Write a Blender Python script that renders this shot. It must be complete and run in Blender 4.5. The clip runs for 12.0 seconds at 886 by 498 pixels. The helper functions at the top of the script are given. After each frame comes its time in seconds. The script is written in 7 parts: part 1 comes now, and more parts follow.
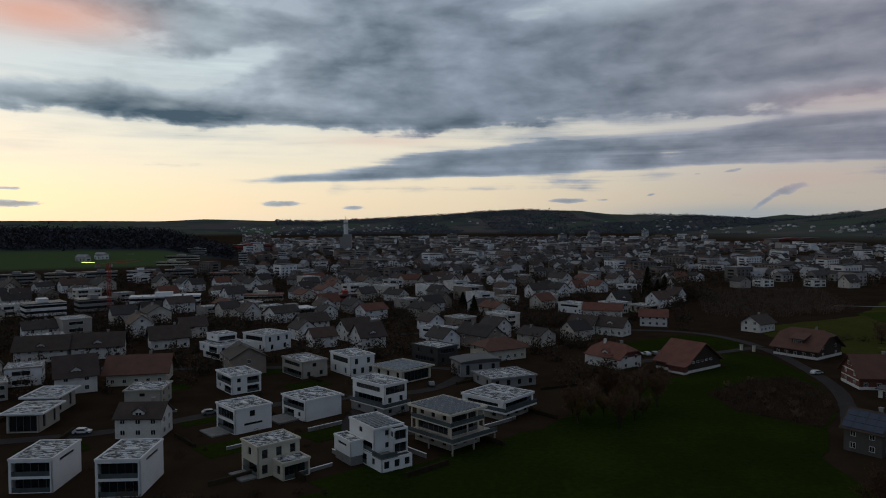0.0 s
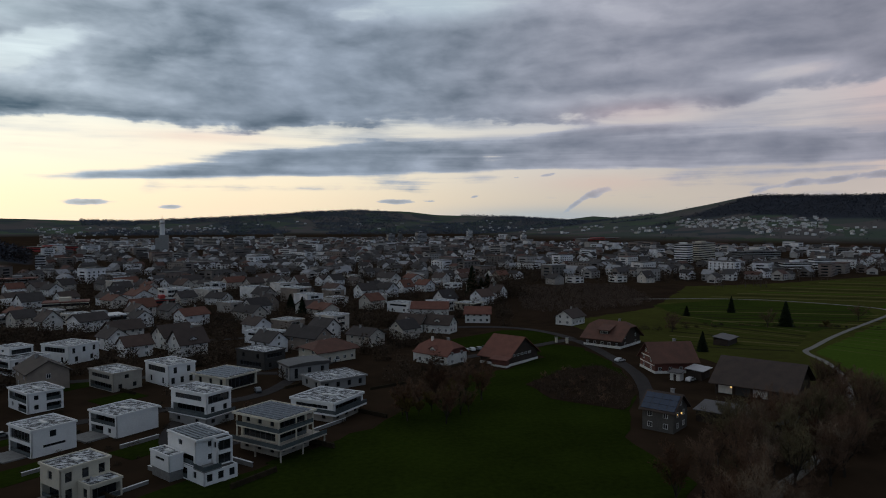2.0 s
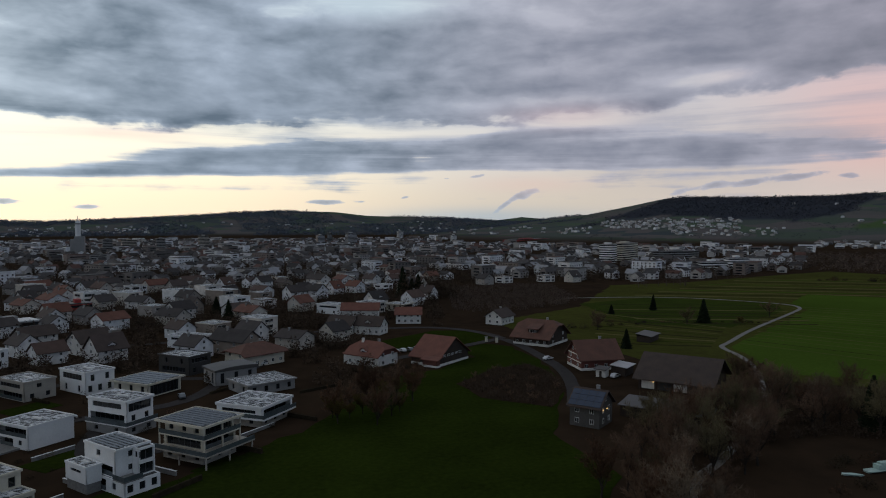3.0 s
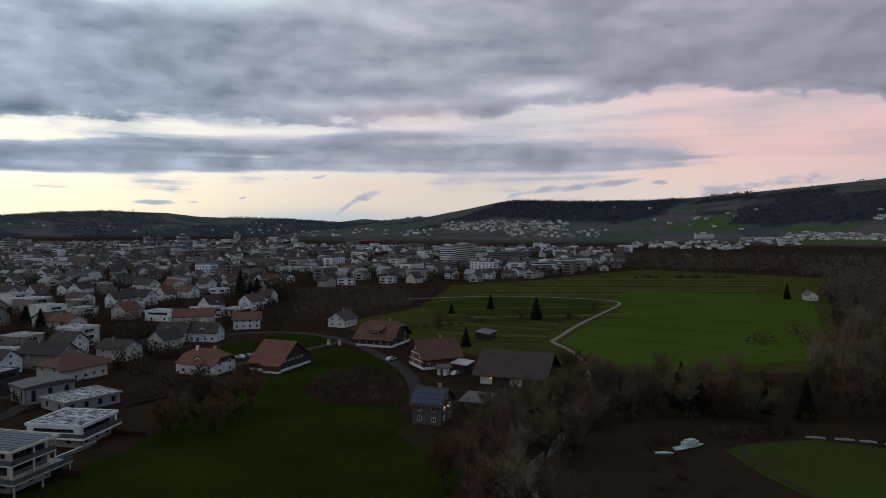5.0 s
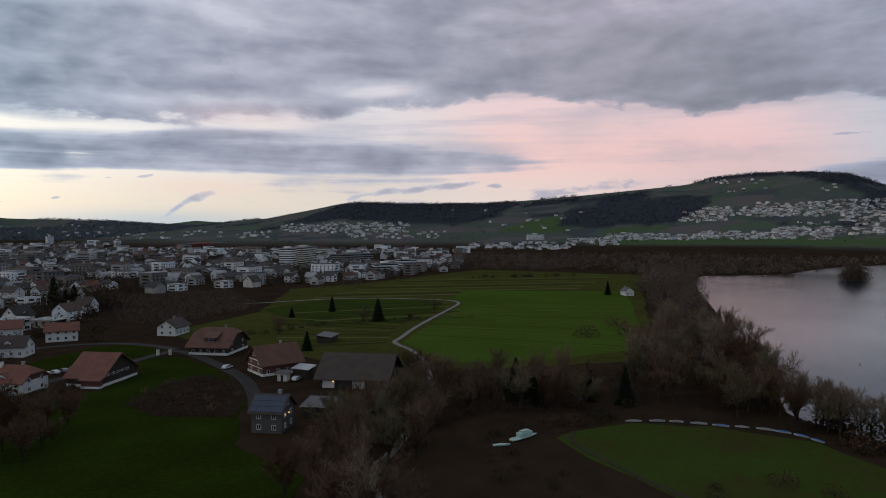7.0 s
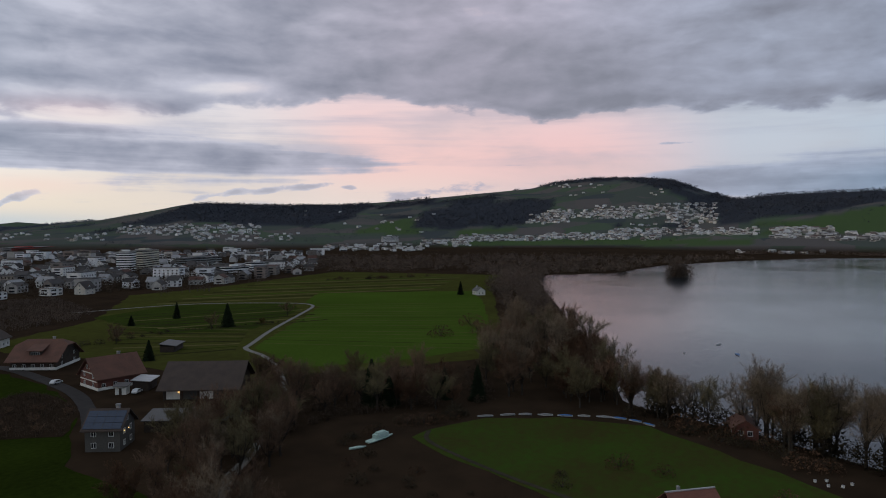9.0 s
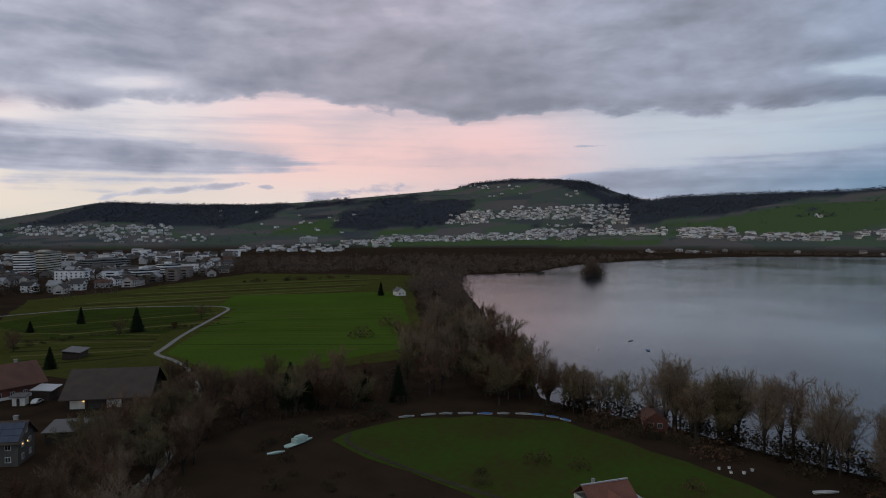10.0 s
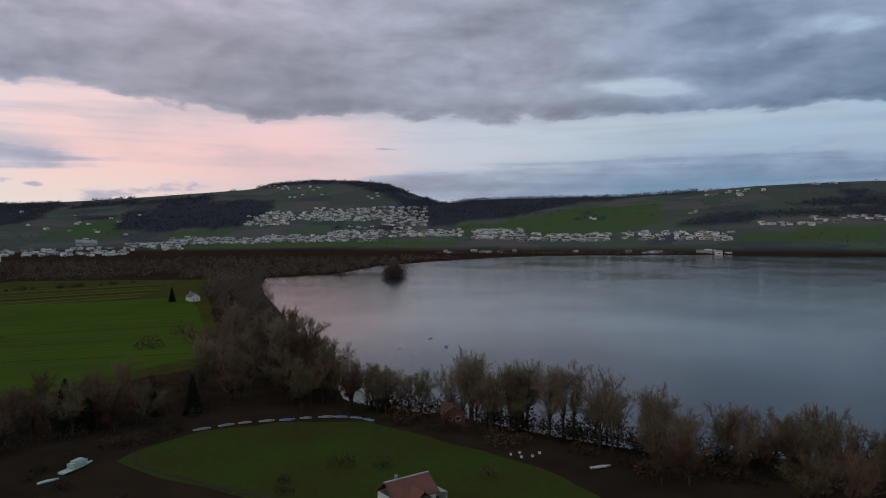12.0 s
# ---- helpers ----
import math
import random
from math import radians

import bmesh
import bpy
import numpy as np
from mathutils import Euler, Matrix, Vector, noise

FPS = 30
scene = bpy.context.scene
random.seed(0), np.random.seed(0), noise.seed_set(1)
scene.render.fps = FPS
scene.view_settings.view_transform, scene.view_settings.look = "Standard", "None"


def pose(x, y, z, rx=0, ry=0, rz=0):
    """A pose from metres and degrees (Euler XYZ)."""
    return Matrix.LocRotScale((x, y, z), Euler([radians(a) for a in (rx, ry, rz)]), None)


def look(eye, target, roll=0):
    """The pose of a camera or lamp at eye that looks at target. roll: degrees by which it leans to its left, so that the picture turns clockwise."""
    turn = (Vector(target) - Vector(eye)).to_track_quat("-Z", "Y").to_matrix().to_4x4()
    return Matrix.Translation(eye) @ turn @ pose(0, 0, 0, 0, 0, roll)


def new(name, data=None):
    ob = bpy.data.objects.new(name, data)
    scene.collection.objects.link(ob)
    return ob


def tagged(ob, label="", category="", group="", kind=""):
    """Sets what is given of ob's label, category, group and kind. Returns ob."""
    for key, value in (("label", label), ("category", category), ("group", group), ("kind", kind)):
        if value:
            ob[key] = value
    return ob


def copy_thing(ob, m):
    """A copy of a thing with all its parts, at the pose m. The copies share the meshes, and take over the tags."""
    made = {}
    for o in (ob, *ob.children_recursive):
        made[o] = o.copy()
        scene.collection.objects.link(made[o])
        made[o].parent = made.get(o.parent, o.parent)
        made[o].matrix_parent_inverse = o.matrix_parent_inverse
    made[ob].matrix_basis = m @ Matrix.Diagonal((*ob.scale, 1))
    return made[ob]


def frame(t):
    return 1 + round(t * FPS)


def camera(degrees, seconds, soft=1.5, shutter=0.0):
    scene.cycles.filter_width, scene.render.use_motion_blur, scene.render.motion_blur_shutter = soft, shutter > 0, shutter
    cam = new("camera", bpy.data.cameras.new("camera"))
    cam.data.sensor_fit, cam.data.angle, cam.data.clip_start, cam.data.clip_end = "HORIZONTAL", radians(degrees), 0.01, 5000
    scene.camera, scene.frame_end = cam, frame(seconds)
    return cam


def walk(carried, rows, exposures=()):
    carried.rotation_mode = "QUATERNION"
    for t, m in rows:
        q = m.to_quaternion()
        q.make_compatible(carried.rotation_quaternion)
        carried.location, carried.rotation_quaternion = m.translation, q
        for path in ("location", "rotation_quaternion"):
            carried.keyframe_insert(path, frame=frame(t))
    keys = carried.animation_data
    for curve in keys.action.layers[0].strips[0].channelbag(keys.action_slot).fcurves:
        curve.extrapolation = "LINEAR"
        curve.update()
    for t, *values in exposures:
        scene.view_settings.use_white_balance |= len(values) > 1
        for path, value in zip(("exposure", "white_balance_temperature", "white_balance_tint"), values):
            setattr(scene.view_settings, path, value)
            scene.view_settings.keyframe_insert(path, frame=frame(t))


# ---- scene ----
import functools

# The camera hangs 52 m above the villas and only turns.
cam = camera(65.04, 12.0, soft=1.0)
PATH = [
    (0.0, pose(0, 0, 52, 87.87, 0.29, 0.00)),
    (0.5, pose(0, 0, 52, 87.84, 0.13, -5.52)),
    (1.0, pose(0, 0, 52, 87.83, 0.12, -9.57)),
    (1.5, pose(0, 0, 52, 87.84, 0.13, -11.43)),
    (2.0, pose(0, 0, 52, 87.86, 0.13, -14.04)),
    (2.5, pose(0, 0, 52, 87.89, 0.10, -16.84)),
    (3.0, pose(0, 0, 52, 87.91, 0.11, -19.76)),
    (5.0, pose(0, 0, 52, 88.05, -0.01, -32.71)),
    (5.5, pose(0, 0, 52, 88.10, -0.02, -36.50)),
    (6.0, pose(0, 0, 52, 88.14, 0.00, -40.27)),
    (6.5, pose(0, 0, 52, 88.17, 0.04, -43.04)),
    (8.5, pose(0, 0, 52, 88.29, 0.10, -54.64)),
    (9.0, pose(0, 0, 52, 88.32, 0.12, -57.67)),
    (9.5, pose(0, 0, 52, 88.33, 0.12, -60.84)),
    (10.0, pose(0, 0, 52, 88.35, 0.13, -64.24)),
    (10.5, pose(0, 0, 52, 88.39, 0.15, -68.01)),
    (11.0, pose(0, 0, 52, 88.41, 0.14, -72.17)),
    (11.5, pose(0, 0, 52, 88.42, 0.18, -76.35)),
    (12.0, pose(0, 0, 52, 88.44, 0.16, -80.47)),
]
EXPOSURE = [(0.0, -0.60), (2.5, -0.24), (5.5, 0.07), (9.5, 0.17), (12.0, 0.19)]
walk(cam, PATH, EXPOSURE)


# ---------------------------------------------------------------- sky and light
def sky_world():
    """Dusk sky: a glow low in the west, pink in the north-west, blue towards the east, under a bank of grey cloud."""
    w = bpy.data.worlds.new("dusk_sky")
    scene.world = w
    w.use_nodes = True
    nt = w.node_tree
    nt.nodes.clear()
    out = nt.nodes.new("ShaderNodeOutputWorld")
    bg = nt.nodes.new("ShaderNodeBackground")
    nt.links.new(bg.outputs[0], out.inputs[0])

    def plug(value, socket):
        if isinstance(value, (int, float)):
            socket.default_value = value
        elif isinstance(value, tuple):
            socket.default_value = value
        else:
            nt.links.new(value, socket)

    def m(op, a, b=0.0, c=0.0, clamp=False):
        n = nt.nodes.new("ShaderNodeMath")
        n.operation, n.use_clamp = op, clamp
        for k, v in enumerate((a, b, c)):
            plug(v, n.inputs[k])
        return n.outputs[0]

    def step(v, lo, hi):
        n = nt.nodes.new("ShaderNodeMapRange")
        n.interpolation_type = "SMOOTHSTEP"
        plug(v, n.inputs[0]), plug(lo, n.inputs[1]), plug(hi, n.inputs[2])
        return n.outputs[0]

    def mix(f, a, b):
        n = nt.nodes.new("ShaderNodeMix")
        n.data_type = "RGBA"
        plug(f, n.inputs[0])
        plug(a, n.inputs[6]), plug(b, n.inputs[7])
        return n.outputs[2]

    def ramp(v, lo, hi, stops):
        n = nt.nodes.new("ShaderNodeValToRGB")
        n.color_ramp.interpolation = "EASE"
        e = n.color_ramp.elements
        while len(e) < len(stops):
            e.new(0.5)
        for k, (p, c) in enumerate(stops):
            e[k].position = (p - lo) / (hi - lo)
            e[k].color = (*[srgb(q) for q in c], 1)
        plug(m("DIVIDE", m("SUBTRACT", v, lo), hi - lo), n.inputs[0])
        return n.outputs[0]

    def fbm(vec, scale, detail=7.0, rough=0.55, lac=2.0, distortion=0.0):
        n = nt.nodes.new("ShaderNodeTexNoise")
        n.inputs["Scale"].default_value = scale
        n.inputs["Detail"].default_value = detail
        n.inputs["Roughness"].default_value = rough
        n.inputs["Lacunarity"].default_value = lac
        n.inputs["Distortion"].default_value = distortion
        plug(vec, n.inputs["Vector"])
        return n.outputs[0]

    def xyz(a, b, c=0.0):
        n = nt.nodes.new("ShaderNodeCombineXYZ")
        for k, v in enumerate((a, b, c)):
            plug(v, n.inputs[k])
        return n.outputs[0]

    tc = nt.nodes.new("ShaderNodeTexCoord")
    sep = nt.nodes.new("ShaderNodeSeparateXYZ")
    nt.links.new(tc.outputs["Generated"], sep.inputs[0])
    dx, dy, dz = sep.outputs
    bear = m("MULTIPLY", m("ARCTAN2", dx, dy), 57.2958)
    elev = m("MULTIPLY", m("ARCSINE", dz), 57.2958)
    # the cloud deck is a level sheet seen in perspective
    up = m("ADD", m("MAXIMUM", dz, 0.0), 0.075)
    deck = xyz(m("DIVIDE", dx, up), m("DIVIDE", dy, up), 0.0)
    def profile(stops):
        """A height in degrees that changes with the bearing."""
        n = nt.nodes.new("ShaderNodeValToRGB")
        n.color_ramp.interpolation = "EASE"
        e = n.color_ramp.elements
        while len(e) < len(stops):
            e.new(0.5)
        for k, (p, h) in enumerate(stops):
            e[k].position, e[k].color = (p + 70) / 210, (h / 20, h / 20, h / 20, 1)
        plug(m("DIVIDE", m("ADD", bear, 70.0), 210.0), n.inputs[0])
        return m("MULTIPLY", n.outputs[0], 20.0)

    def swing(n, k):
        return m("MULTIPLY", m("SUBTRACT", n, 0.5), k)

    def sheet(sb, se, z, db=0.0, de=0.0):
        return xyz(m("MULTIPLY", m("ADD", bear, db), sb), m("MULTIPLY", m("ADD", elev, de), se), z)

    n_big = fbm(deck, 0.30, 4.0, 0.5)
    # billows: broad heaps, the same a little further towards the light, rolls, thin layers, ragged rims
    n_heap = fbm(sheet(0.085, 0.19, 3.0), 1.0, 6.0, 0.54, distortion=0.2)
    n_lit = fbm(sheet(0.085, 0.19, 3.0, -0.7, 0.5), 1.0, 5.0, 0.52, distortion=0.2)
    n_roll = fbm(sheet(0.065, 0.26, 8.0), 1.0, 5.0, 0.52, distortion=0.25)
    n_lay = fbm(sheet(0.045, 0.80, 11.0), 1.2, 6.0, 0.58, distortion=0.45)
    n_rag = fbm(sheet(0.26, 0.56, 5.0), 1.0, 4.0, 0.52, distortion=0.3)

    def blob(b0, e0, rb, re, amp, tilt=0.0):
        db = m("SUBTRACT", bear, b0)
        de = m("SUBTRACT", elev, m("MULTIPLY_ADD", db, tilt, e0))
        q = m("ADD", m("POWER", m("ABSOLUTE", m("DIVIDE", db, rb)), 2.0), m("POWER", m("ABSOLUTE", m("DIVIDE", de, re)), 2.0))
        return m("MULTIPLY", m("EXPONENT", m("MULTIPLY", q, -1.0)), amp)

    # the main deck above its flat base, the long bank below it and the blue bank in the east
    base = m("ADD", m("SUBTRACT", elev, profile(DECK_BASE)), m("ADD", swing(n_rag, 1.5), swing(n_heap, 1.3)))
    bank_lo, bank_hi = profile(BANK_BASE), profile(BANK_TOP)
    cover = m("MULTIPLY", step(base, -0.55, 1.1), 0.80)
    bank = m("MULTIPLY", step(elev, m("SUBTRACT", bank_lo, 0.25), m("ADD", bank_lo, 0.30)), step(elev, m("ADD", bank_hi, 0.9), m("SUBTRACT", bank_hi, 0.7)))
    cover = m("ADD", cover, m("MULTIPLY", bank, m("MULTIPLY", step(m("SUBTRACT", bank_hi, bank_lo), 0.0, 1.2), 0.72)))
    for args in CLOUDS:
        cover = m("ADD", cover, blob(*args))
    wob = m("ADD", m("ADD", swing(n_heap, 1.4), swing(n_roll, 0.8)), m("ADD", swing(n_rag, 0.60), m("MULTIPLY", m("SUBTRACT", n_lay, 0.5), m("MULTIPLY", step(elev, 10.0, 6.5), 1.5))))
    dens = m("ADD", cover, wob)
    body = step(dens, 0.14, 0.56)
    veil = m("MULTIPLY", step(m("ADD", m("MULTIPLY", cover, 0.22), m("ADD", m("MULTIPLY", n_roll, 0.5), m("MULTIPLY", n_lay, 0.5))), 0.44, 0.64), m("MULTIPLY", step(elev, 4.0, 6.5), m("MULTIPLY_ADD", m("MULTIPLY", step(bear, 0.0, 14.0), step(bear, 56.0, 40.0)), 0.42, 0.46)))
    alpha = m("MAXIMUM", body, veil)
    thick = step(dens, 0.24, 1.05)

    low = ramp(bear, -180, 180, [(-150, (118, 140, 165)), (-80, (225, 205, 170)), (-35, (255, 243, 208)), (0, (238, 225, 199)), (26, (210, 203, 192)),
                                 (50, (212, 203, 200)), (72, (196, 182, 190)), (90, (120, 146, 170)), (120, (98, 130, 160))])
    mid = ramp(bear, -180, 180, [(-150, (120, 142, 168)), (-80, (225, 216, 200)), (-35, (240, 238, 222)), (0, (238, 231, 214)), (28, (214, 210, 210)), (42, (212, 204, 206)), (52, (224, 188, 188)),
                                 (68, (220, 182, 186)), (82, (172, 181, 198)), (104, (134, 162, 188)), (120, (128, 158, 186))])
    high = ramp(bear, -180, 180, [(-150, (120, 145, 172)), (-60, (205, 222, 226)), (-20, (206, 222, 228)), (10, (198, 210, 218)), (36, (206, 206, 214)), (52, (220, 196, 200)),
                                  (68, (214, 192, 198)), (82, (176, 188, 204)), (120, (146, 176, 200))])
    mid = mix(m("MULTIPLY", step(n_roll, 0.40, 0.66), step(bear, 18.0, 40.0)), mid, mix(0.5, mid, (0.36, 0.35, 0.40, 1)))
    clear = mix(step(elev, 5.5, 12.0), mix(step(elev, 1.2, 6.0), low, mid), high)
    sky = nt.nodes.new("ShaderNodeTexSky")
    sky.sky_type, sky.sun_disc = "NISHITA", False
    sky.sun_elevation, sky.sun_rotation = radians(1.0), radians(-48)
    dome = nt.nodes.new("ShaderNodeMix")
    dome.data_type, dome.blend_type = "RGBA", "ADD"
    dome.inputs[0].default_value = 0.05
    nt.links.new(clear, dome.inputs[6]), nt.links.new(sky.outputs[0], dome.inputs[7])
    clear = dome.outputs[2]
    dark = ramp(bear, -180, 180, [(-150, (85, 96, 115)), (-30, (75, 95, 109)), (10, (95, 109, 124)), (34, (127, 133, 151)), (60, (129, 131, 144)), (85, (123, 127, 141)), (105, (91, 110, 133)), (140, (89, 106, 131))])
    pale = ramp(bear, -180, 180, [(-150, (137, 150, 170)), (-30, (189, 202, 211)), (5, (161, 174, 191)), (34, (185, 187, 201)), (60, (171, 168, 184)), (85, (163, 171, 190)), (105, (141, 158, 183)), (140, (137, 158, 187))])
    # the side towards the light is pale, the flat bases are dark
    relief = m("MULTIPLY", m("SUBTRACT", n_lit, n_heap), 2.1)
    flat = m("MULTIPLY", m("MULTIPLY", step(base, -0.4, 0.3), step(base, 2.2, 0.2)), 0.30)
    shade = m("ADD", m("ADD", m("MULTIPLY", thick, 0.66), flat), m("ADD", m("ADD", swing(n_rag, 0.40), swing(n_roll, 1.1)), relief), clamp=True)
    cloud = mix(shade, pale, dark)
    col = mix(alpha, clear, cloud)
    # small torn clouds low over the hills
    puff = 0.0
    for args in PUFFS:
        puff = m("ADD", puff, blob(*args))
    n_puff = fbm(sheet(0.9, 2.2, 15.0), 0.9, 5.0, 0.6, distortion=0.5)
    torn = m("ADD", puff, swing(n_puff, 1.1))
    col = mix(m("MULTIPLY", step(torn, 0.36, 0.62), 0.85), col, mix(step(torn, 0.5, 1.0), pale, mix(0.5, pale, dark)))
    for tone, amount, args in TINTS:
        col = mix(m("MULTIPLY", blob(*args, 1.0), amount), col, (*[srgb(q) for q in tone], 1))
    # overhead the deck is closed and dim
    col = mix(step(elev, 18.0, 40.0), col, mix(n_big, (0.185, 0.215, 0.26, 1), (0.265, 0.295, 0.34, 1)))
    nt.links.new(col, bg.inputs[0])
    # the west glows more strongly than the east
    nt.links.new(m("ADD", m("MULTIPLY", step(bear, 42.0, -15.0), 0.36), 1.0), bg.inputs[1])


def srgb(v):
    v = v / 255
    return v / 12.92 if v <= 0.04045 else ((v + 0.055) / 1.055) ** 2.4


# the flat base of the cloud deck, and base and top of the bank under it: bearing, height (degrees)
DECK_BASE = [(-60, 8.6), (-34, 8.4), (-26, 8.0), (-17, 7.5), (0, 7.3), (12, 7.6), (22, 7.9), (30, 8.2), (36, 8.7), (42, 9.8), (46, 9.8), (51, 10.0), (58, 9.7), (66, 8.6), (75, 8.9), (85, 8.6),
             (100, 8.5), (113, 8.8), (138, 9.5)]
BANK_BASE = [(-60, 3.0), (-18, 3.1), (0, 3.75), (10, 4.05), (20, 4.25), (33, 4.3), (45, 4.3), (58, 4.5), (62, 4.5), (72, 3.6), (80, 2.4), (92, 2.0), (112, 2.2), (138, 2.2)]
BANK_TOP = [(-60, 2.9), (-18, 3.15), (-8, 4.2), (1, 6.0), (10, 6.9), (19, 7.0), (27, 7.7), (36, 7.2), (46, 6.4), (52, 5.6), (58, 4.6), (62, 4.3), (72, 3.7), (78, 4.7), (86, 5.4), (98, 5.8), (112, 6.0), (138, 6.0)]
# further clouds and gaps: bearing, height, half-width, half-height (degrees), amount, slope
CLOUDS = [
    (-31, 12.6, 11, 2.6, -1.1, 0.0),
    (-16.5, 12.4, 4.5, 0.9, -0.45, 0.35),
    (-24, 8.9, 6, 0.7, 0.35, 0.0),
    (-30, 16.4, 8, 1.4, 0.15, 0.0),
    (16, 17.6, 6, 1.0, -0.60, 0.0),
    (8, 16.3, 3, 0.7, -0.30, 0.0),
    (40.5, 10.8, 3.2, 0.8, -0.70, 0.05),
    (30, 9.9, 5, 0.5, -0.30, 0.02),
]
CLOUDS += [
    (22, 7.5, 12, 0.30, -0.45, 0.05),
    (-8, 3.75, 9, 0.32, 0.62, 0.035),
    (-2, 4.6, 7, 0.4, 0.40, 0.06),
    (30, 7.7, 13, 0.8, 0.35, 0.03),
    (48, 8.4, 6, 0.5, 0.35, 0.0),
    (62, 12.5, 18, 2.0, 0.18, 0.0),
    (96, 11.2, 6, 0.9, -0.62, -0.05),
    (107, 13.8, 8, 1.0, -0.55, 0.10),
    (104, 11.6, 6, 1.2, 0.45, 0.0),
    (58, 3.2, 7, 0.7, 0.25, 0.05),
]
PUFFS = [
    (-13, 1.60, 1.7, 0.24, 0.95, 0.0),
    (-7.3, 1.30, 1.2, 0.22, 0.75, 0.0),
    (10.1, 1.75, 1.5, 0.24, 0.90, 0.0),
    (-31.8, 1.55, 2.8, 0.26, 0.95, 0.0),
    (-32, 2.60, 1.0, 0.16, 0.8, 0.0),
    (22.7, 3.90, 0.9, 0.17, 0.75, 0.15),
    (20.1, 3.70, 0.5, 0.12, 0.7, 0.0),
    (16.6, 2.15, 0.5, 0.14, 0.7, 0.2),
    (13, 1.80, 0.6, 0.12, 0.65, 0.0),
]
PUFFS += [
    (26.4, 2.35, 1.3, 0.36, 0.90, 0.35),
    (24.6, 1.35, 0.9, 0.26, 0.70, 0.7),
    (38.6, 2.45, 1.0, 0.30, 0.80, 0.25),
    (41, 2.90, 1.1, 0.34, 0.90, 0.2),
    (43.4, 3.05, 1.4, 0.30, 0.85, 0.2),
    (46.7, 3.40, 2.0, 0.30, 0.95, 0.1),
    (50, 3.35, 0.8, 0.22, 0.80, 0.0),
    (54.5, 2.60, 2.2, 0.6, 0.60, 0.1),
    (59, 3.30, 3.0, 0.6, 0.55, 0.1),
    (76, 6.6, 1.6, 0.14, 0.62, 0.0),
]
# soft washes of colour: tone, amount, bearing, height, half-width, half-height
TINTS = [
    ((236, 178, 156), 0.85, (-30, 14.7, 6.5, 1.6)),
    ((236, 196, 182), 0.35, (-5, 6.7, 5, 0.45)),
    ((226, 186, 184), 0.28, (30, 8.6, 5, 0.9)),
    ((228, 196, 186), 0.40, (27, 3.2, 5, 0.7)),
    ((166, 184, 196), 0.65, (23, 0.6, 9, 0.7)),
    ((102, 134, 160), 0.70, (100, 3.2, 14, 1.5)),
    ((196, 214, 224), 0.60, (14, 17.2, 5, 1.1)),
    ((196, 214, 224), 0.45, (-19, 14.6, 3, 1.2)),
]
sky_world()
glow = bpy.data.lights.new("afterglow", "SUN")
glow.energy, glow.angle, glow.color = 0.12, radians(60), (1.0, 0.86, 0.68)
new("afterglow", glow).matrix_world = look((-600, 540, 420), (0, 0, 0))


# ---------------------------------------------------------------- materials
def material(name, a, b=None, rough=0.8, grain=6.0, patch=0.5, bump=0.0, metal=0.0, spec=0.4, per="", amount=0.0):
    """Two tones mixed by a fine grain and broad patches. per: 'object' or 'island' shifts the brightness of each piece by amount."""
    mt = bpy.data.materials.new(name)
    mt.use_nodes = True
    nt = mt.node_tree
    p = nt.nodes["Principled BSDF"]
    b = b or tuple(c * 0.75 for c in a)
    tc = nt.nodes.new("ShaderNodeNewGeometry")
    parts = []
    for scale, detail in ((grain, 5.0), (patch, 4.0)):
        n = nt.nodes.new("ShaderNodeTexNoise")
        n.inputs["Scale"].default_value, n.inputs["Detail"].default_value = scale, detail
        nt.links.new(tc.outputs["Position"], n.inputs["Vector"])
        parts.append(n.outputs[0])
    avg = nt.nodes.new("ShaderNodeMath")
    avg.operation = "ADD"
    nt.links.new(parts[0], avg.inputs[0]), nt.links.new(parts[1], avg.inputs[1])
    rng = nt.nodes.new("ShaderNodeMapRange")
    rng.inputs[1].default_value, rng.inputs[2].default_value = 0.72, 1.28
    nt.links.new(avg.outputs[0], rng.inputs[0])
    mx = nt.nodes.new("ShaderNodeMix")
    mx.data_type = "RGBA"
    mx.inputs[6].default_value, mx.inputs[7].default_value = (*a, 1), (*b, 1)
    nt.links.new(rng.outputs[0], mx.inputs[0])
    col = mx.outputs[2]
    if per:
        if per == "object":
            rnd = nt.nodes.new("ShaderNodeObjectInfo").outputs["Random"]
        else:
            rnd = tc.outputs["Random Per Island"]
        k = nt.nodes.new("ShaderNodeMapRange")
        k.inputs[3].default_value, k.inputs[4].default_value = 1 - amount, 1 + amount
        nt.links.new(rnd, k.inputs[0])
        h = nt.nodes.new("ShaderNodeHueSaturation")
        nt.links.new(k.outputs[0], h.inputs["Value"]), nt.links.new(col, h.inputs["Color"])
        col = h.outputs[0]
    nt.links.new(col, p.inputs["Base Color"])
    p.inputs["Roughness"].default_value = rough
    p.inputs["Metallic"].default_value = metal
    p.inputs["Specular IOR Level"].default_value = spec
    if bump:
        bm = nt.nodes.new("ShaderNodeBump")
        bm.inputs["Strength"].default_value, bm.inputs["Distance"].default_value = min(bump, 1.0), 0.05
        nt.links.new(parts[0], bm.inputs["Height"]), nt.links.new(bm.outputs[0], p.inputs["Normal"])
    return mt


